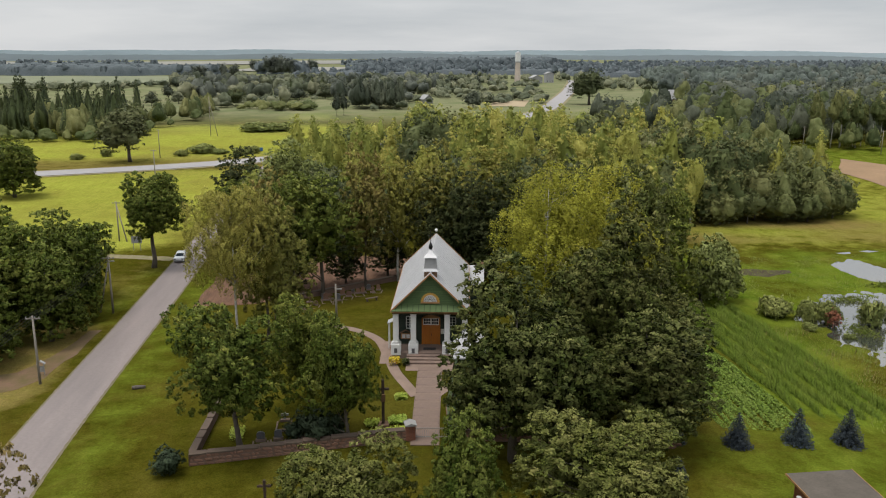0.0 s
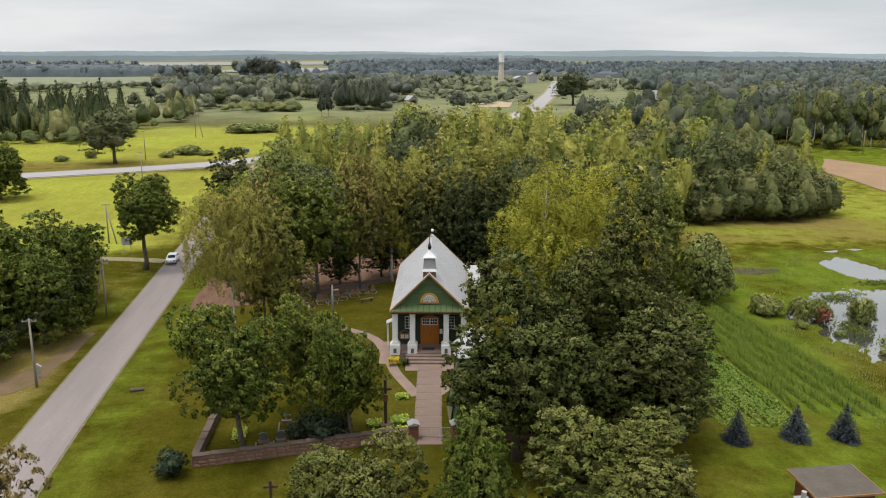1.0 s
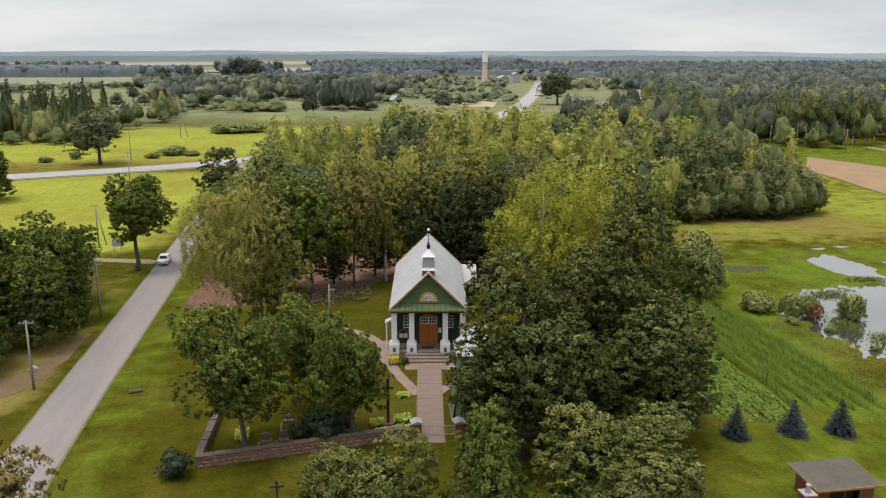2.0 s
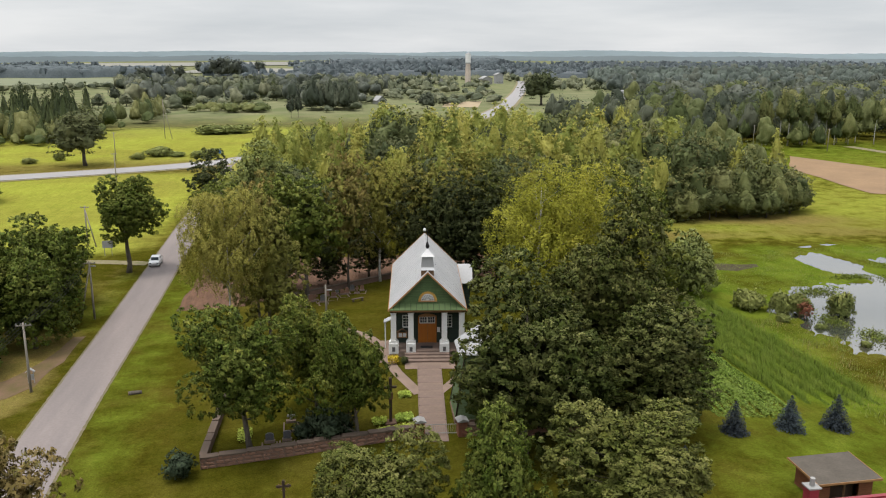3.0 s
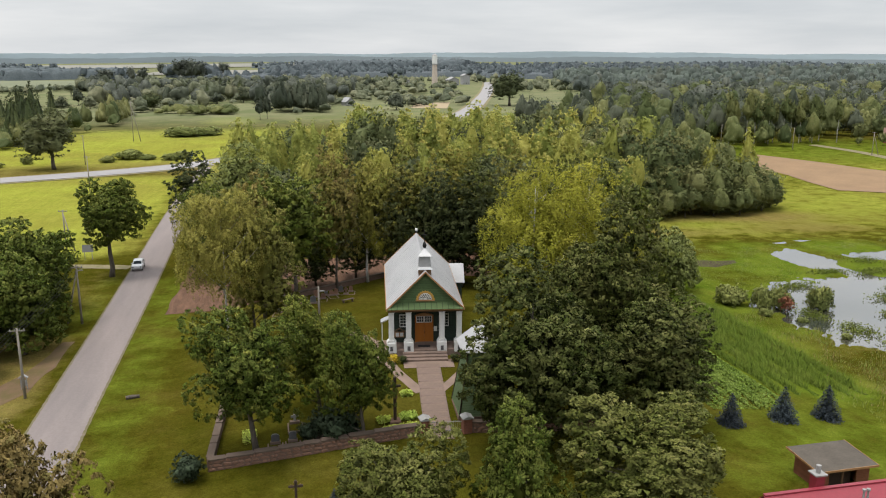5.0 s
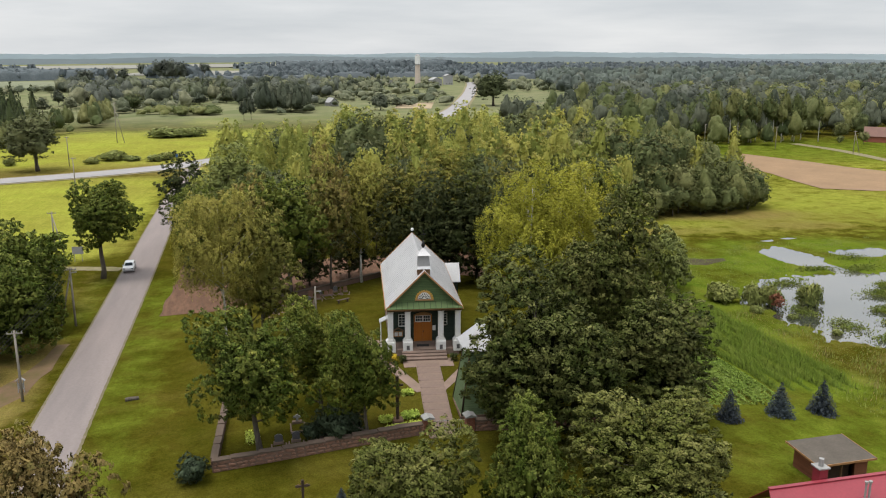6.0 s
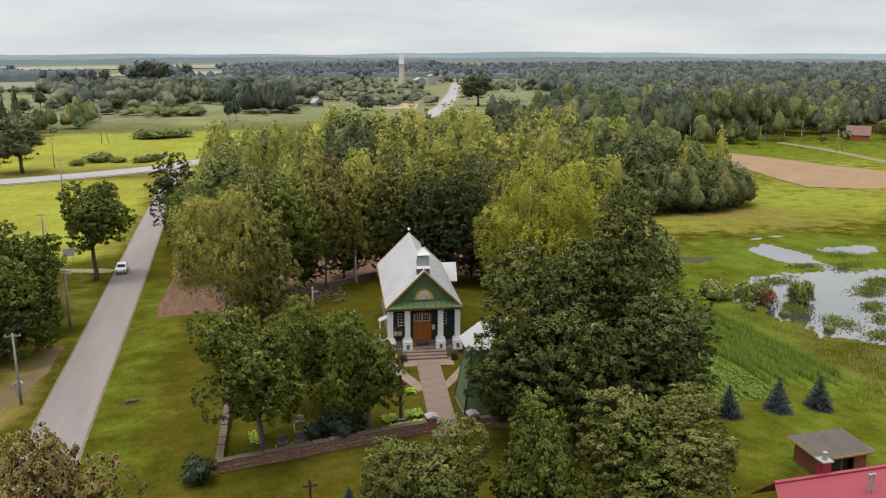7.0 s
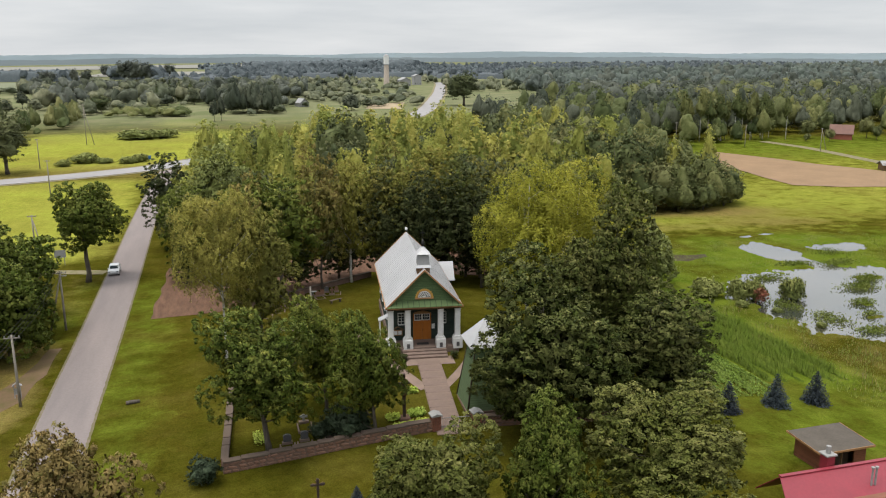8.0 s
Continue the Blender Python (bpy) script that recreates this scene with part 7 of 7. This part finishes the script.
tower = thing("water_tower", pose(186, 945, ground_z(186, 945)), "tall round pale brick water tower with a white top", "tower")
part("shaft", disc_bm(3.6, -1, 25, 28, 2.7), M_CHIMNEY, tower)
part("collar", disc_bm(3.2, 25.0, 26.2, 28), M_ETERNIT, tower)
part("tank", disc_bm(3.1, 26.2, 35.5, 28), M_WHITE, tower, "white tank ring")
part("cap", disc_bm(3.2, 35.5, 37.5, 28, 0.6), M_ETERNIT, tower)


def simple_house(name, x, y, w, d, h, roof, turn, wall_mat, roof_mat, label, nwin=2):
    t = thing(name, pose(x, y, ground_z(x, y), 0, 0, turn), label, "house" if "barn" not in name else "barn")
    part("wall", prism([(-w / 2, -0.5), (w / 2, -0.5), (w / 2, h), (0, h + roof - 0.15), (-w / 2, h)], -d / 2, d / 2), wall_mat, t)
    for s in (-1, 1):
        part("roof", poly([(0, -d / 2 - 0.5, h + roof), (0, d / 2 + 0.5, h + roof), (s * (w / 2 + 0.5), d / 2 + 0.5, h - 0.3), (s * (w / 2 + 0.5), -d / 2 - 0.5, h - 0.3),
                           (0, -d / 2 - 0.5, h + roof - 0.15), (0, d / 2 + 0.5, h + roof - 0.15), (s * (w / 2 + 0.5), d / 2 + 0.5, h - 0.45), (s * (w / 2 + 0.5), -d / 2 - 0.5, h - 0.45)],
                          [(0, 1, 2, 3), (7, 6, 5, 4), (0, 4, 5, 1), (1, 5, 6, 2), (2, 6, 7, 3), (3, 7, 4, 0)]), roof_mat, t)
    for k in range(nwin):
        x0 = (k + 0.5) / nwin * w - w / 2
        wi = part("window", boxed(x0 - 0.6, x0 + 0.6, -d / 2 - 0.06, -d / 2 - 0.004, 1.0, 2.4), M_WHITE, t)
        part("pane", boxed(x0 - 0.5, x0 + 0.5, -d / 2 - 0.08, -d / 2 - 0.062, 1.1, 2.3), M_GLASS, wi)
    return t


sign = thing("road_sign", pose(-36.1, 308.7, ground_z(-36.1, 308.7), 0, 0, 8), "blue direction sign on two posts by the highway", "road sign")
part("plate", boxed(-1.5, 1.5, -0.03, 0.03, 0.5, 1.8, bevel=0.02), plain("blue_sign_sheet", (0.05, 0.16, 0.42), (0.04, 0.13, 0.36), 1.0, 0.5, bump=0), sign)
for x in (-1.0, 1.0):
    part("post", boxed(x - 0.05, x + 0.05, 0.03, 0.12, -0.2, 1.7, bevel=0.01), M_POLE, sign)
simple_house("farmhouse", 259, 306, 6.8, 9, 2.8, 3.6, 48, M_HOUSE, M_TILE, "red-walled farmhouse with a brown tiled roof")
simple_house("barn_shed", 206, 222, 4, 7, 2.2, 1.0, 70, M_BROWN, M_ETERNIT, "low brown shed with a pale roof by the lane", 1)
simple_house("old_barn", 243, 606, 10, 14, 3.2, 6.5, 80, M_BROWN, M_ETERNIT, "old grey-roofed barn among the trees")
simple_house("far_workshop", 216, 985, 13, 12, 7, 3, 10, M_PALESTONE, M_ETERNIT, "distant grey industrial building by the tower", 4)
simple_house("far_workshop", 238, 1010, 9, 14, 11, 2, 0, M_ETERNIT, M_ETERNIT, "distant tall grey industrial building", 3)
simple_house("far_workshop", 165, 1060, 30, 10, 4, 2, 5, M_PALESTONE, M_ETERNIT, "distant long white farm building", 6)
simple_house("far_house", 60, 905, 14, 12, 5, 5, 10, M_BARGE, M_ETERNIT, "distant yellowish house among trees", 3)
simple_house("far_house", 52, 612, 7, 9, 3, 3, 20, M_PALESTONE, M_ETERNIT, "pale house half hidden in the bushes")
bench = thing("bench", pose(1.7, 108.5, ground_z(1.7, 108.5), 0, 0, 25), "pale plank bench on the lawn", "bench")
part("seat", boxed(-0.95, 0.95, -0.2, 0.2, 0.42, 0.48, bevel=0.01), M_COPING, bench)
for s in (-1, 1):
    part("leg", boxed(s * 0.7 - 0.05, s * 0.7 + 0.05, -0.17, 0.17, -0.1, 0.42), M_COPING, bench)

# ---- churchyard walls of field stone, and the slabs of the path ----
def stone_meshes():
    out = []
    for k in range(6):
        rng = random.Random(100 + k)
        bm = bmesh.new()
        bmesh.ops.create_icosphere(bm, subdivisions=1, radius=0.5)
        for v in bm.verts:
            v.co = Vector((max(-0.42, min(0.42, v.co.x * 1.15)), max(-0.4, min(0.4, v.co.y)), max(-0.42, min(0.42, v.co.z * 1.15)))) * rng.uniform(0.88, 1.1)
        me = bpy.data.meshes.new("stone")
        bm.to_mesh(me)
        bm.free()
        me.materials.append(M_STONE)
        out.append(me)
    return out


STONES = stone_meshes()
cop = bpy.data.meshes.new("coping_slab")
_b = boxed(-0.5, 0.5, -0.5, 0.5, -0.5, 0.5, bevel=0.06)
_b.to_mesh(cop)
_b.free()
cop.materials.append(M_COPING)
slab_me = cop.copy()
slab_me.materials.clear()
slab_me.materials.append(M_CONC)


def stone_wall(a, b, h, thick, label, faces=(-1,), stones=True, seed=1):
    rng = random.Random(seed)
    A, B = Vector((*a, 0)), Vector((*b, 0))
    ln = (B - A).length
    d = (B - A).normalized()
    nrm = Vector((-d.y, d.x, 0))
    turn = math.atan2(d.y, d.x)
    n = max(2, int(ln / 1.5))
    bm = bmesh.new()
    prev = None
    for i in range(n + 1):
        p = A.lerp(B, i / n)
        z = ground_z(p.x, p.y)
        row = [bm.verts.new((*(p + nrm * s * thick / 2).xy, zz)) for s, zz in ((-1, z - 0.4), (1, z - 0.4), (1, z + h), (-1, z + h))]
        if prev:
            for k in range(4):
                bm.faces.new((prev[k], prev[(k + 1) % 4], row[(k + 1) % 4], row[k]))
        else:
            bm.faces.new(row[::-1])
        prev = row
    bm.faces.new(prev)
    bmesh.ops.recalc_face_normals(bm, faces=bm.faces)
    w = tagged(part("churchyard_wall", bm, M_MORTAR), label, "wall", kind="structure")
    t = 0
    while t < ln - 0.3:
        q = rng.uniform(1.3, 2.6)
        p = A + d * min(t + q / 2, ln - q / 2)
        o = part("coping_slab", cop, None, w)
        o.matrix_world = Matrix.Translation((p.x, p.y, ground_z(p.x, p.y) + h + 0.05)) @ Matrix.Rotation(turn + rng.uniform(-0.02, 0.02), 4, "Z") @ Matrix.Diagonal((q * 0.97, thick + 0.14, 0.12, 1))
        t += q
    if stones:
        for s in faces:
            row_h = h / 3
            for r in range(3):
                t = rng.uniform(0, 0.2)
                while t < ln - 0.2:
                    q = rng.uniform(0.22, 1.0)
                    p = A + d * (t + q / 2) + nrm * s * (thick / 2 - 0.02)
                    o = part("stone", STONES[rng.randrange(6)], None, w)
                    o.matrix_world = Matrix.Translation((p.x, p.y, ground_z(p.x, p.y) + row_h * (r + 0.5))) @ Matrix.Rotation(turn, 4, "Z") @ Matrix.Rotation(rng.uniform(-0.25, 0.25), 4, "Y") @ Matrix.Diagonal((q * 1.05, rng.uniform(0.14, 0.28), row_h * rng.uniform(0.85, 1.3), 1))
                    t += q
    return w


stone_wall((-14.3, 63.4), (3.7, 65.0), 0.95, 0.55, "field stone churchyard wall with pale coping", (-1,), seed=1)
stone_wall((-14.15, 63.9), (-13.0, 80.0), 0.8, 0.5, "field stone side wall with pale coping", (1,), seed=2)
stone_wall((8.3, 64.6), (27.0, 62.6), 0.95, 0.55, "field stone churchyard wall with pale coping", (-1,), seed=3)
stone_wall((-9.5, 111.0), (9.5, 124.0), 0.7, 0.5, "low dark stone wall under the trees", (-1,), stones=False, seed=4)


def gate_pier(x, y):
    t = thing("gate_pier", pose(x, y, ground_z(x, y), 0, 0, 4), "brick gate pier with a pale concrete cap", "gate pier", "gate piers")
    core = part("core", boxed(-0.36, 0.36, -0.36, 0.36, -0.3, 1.4), M_MORTAR, t)
    for r in range(11):
        for s in range(4):
            for k in range(3):
                u = -0.4 + (k + 0.5) * 0.27 + (0.06 if r % 2 else 0)
                m = Matrix.Rotation(math.pi / 2 * s, 4, "Z")
                part("brick", boxed(u - 0.12, min(u + 0.12, 0.4), -0.4, -0.35, 0.02 + r * 0.125, 0.125 + r * 0.125, m=m), M_BRICK, core)
    part("cap", prism([(-0.52, 1.41), (0.52, 1.41), (0.52, 1.5), (0.0, 1.68), (-0.52, 1.5)], -0.52, 0.52), M_PALESTONE, t, "pale concrete cap")


gate_pier(4.15, 65.0)
gate_pier(7.85, 64.6)
gt = thing("gate", pose(4.55, 64.95, ground_z(6, 65), 0, 0, -6), "low grey metal bar gate between the piers", "gate")
for z in (0.2, 1.0):
    part("rail", boxed(0, 2.9, -0.02, 0.02, z, z + 0.05), M_PALESTONE, gt)
for k in range(15):
    part("bar", boxed(0.05 + k * 0.19, 0.075 + k * 0.19, -0.012, 0.012, 0.1, 1.12), M_PALESTONE, gt)

line = smooth_line([(7.1, 78.6, 0), (6.4, 73, 0), (5.7, 67.4, 0), (5.3, 63.8, 0)], 4)
for a, b in zip(line, line[1:]):
    c, d = (a + b) / 2, b - a
    s = part("slab", slab_me, None, path)
    s.matrix_world = Matrix.Translation((c.x, c.y, ground_z(c.x, c.y) + 0.03)) @ Matrix.Rotation(math.atan2(d.y, d.x), 4, "Z") @ Matrix.Rotation(-math.asin((ground_z(b.x, b.y) - ground_z(a.x, a.y)) / d.length), 4, "Y") @ Matrix.Diagonal((d.length * 0.992, 2.4, 0.08, 1))
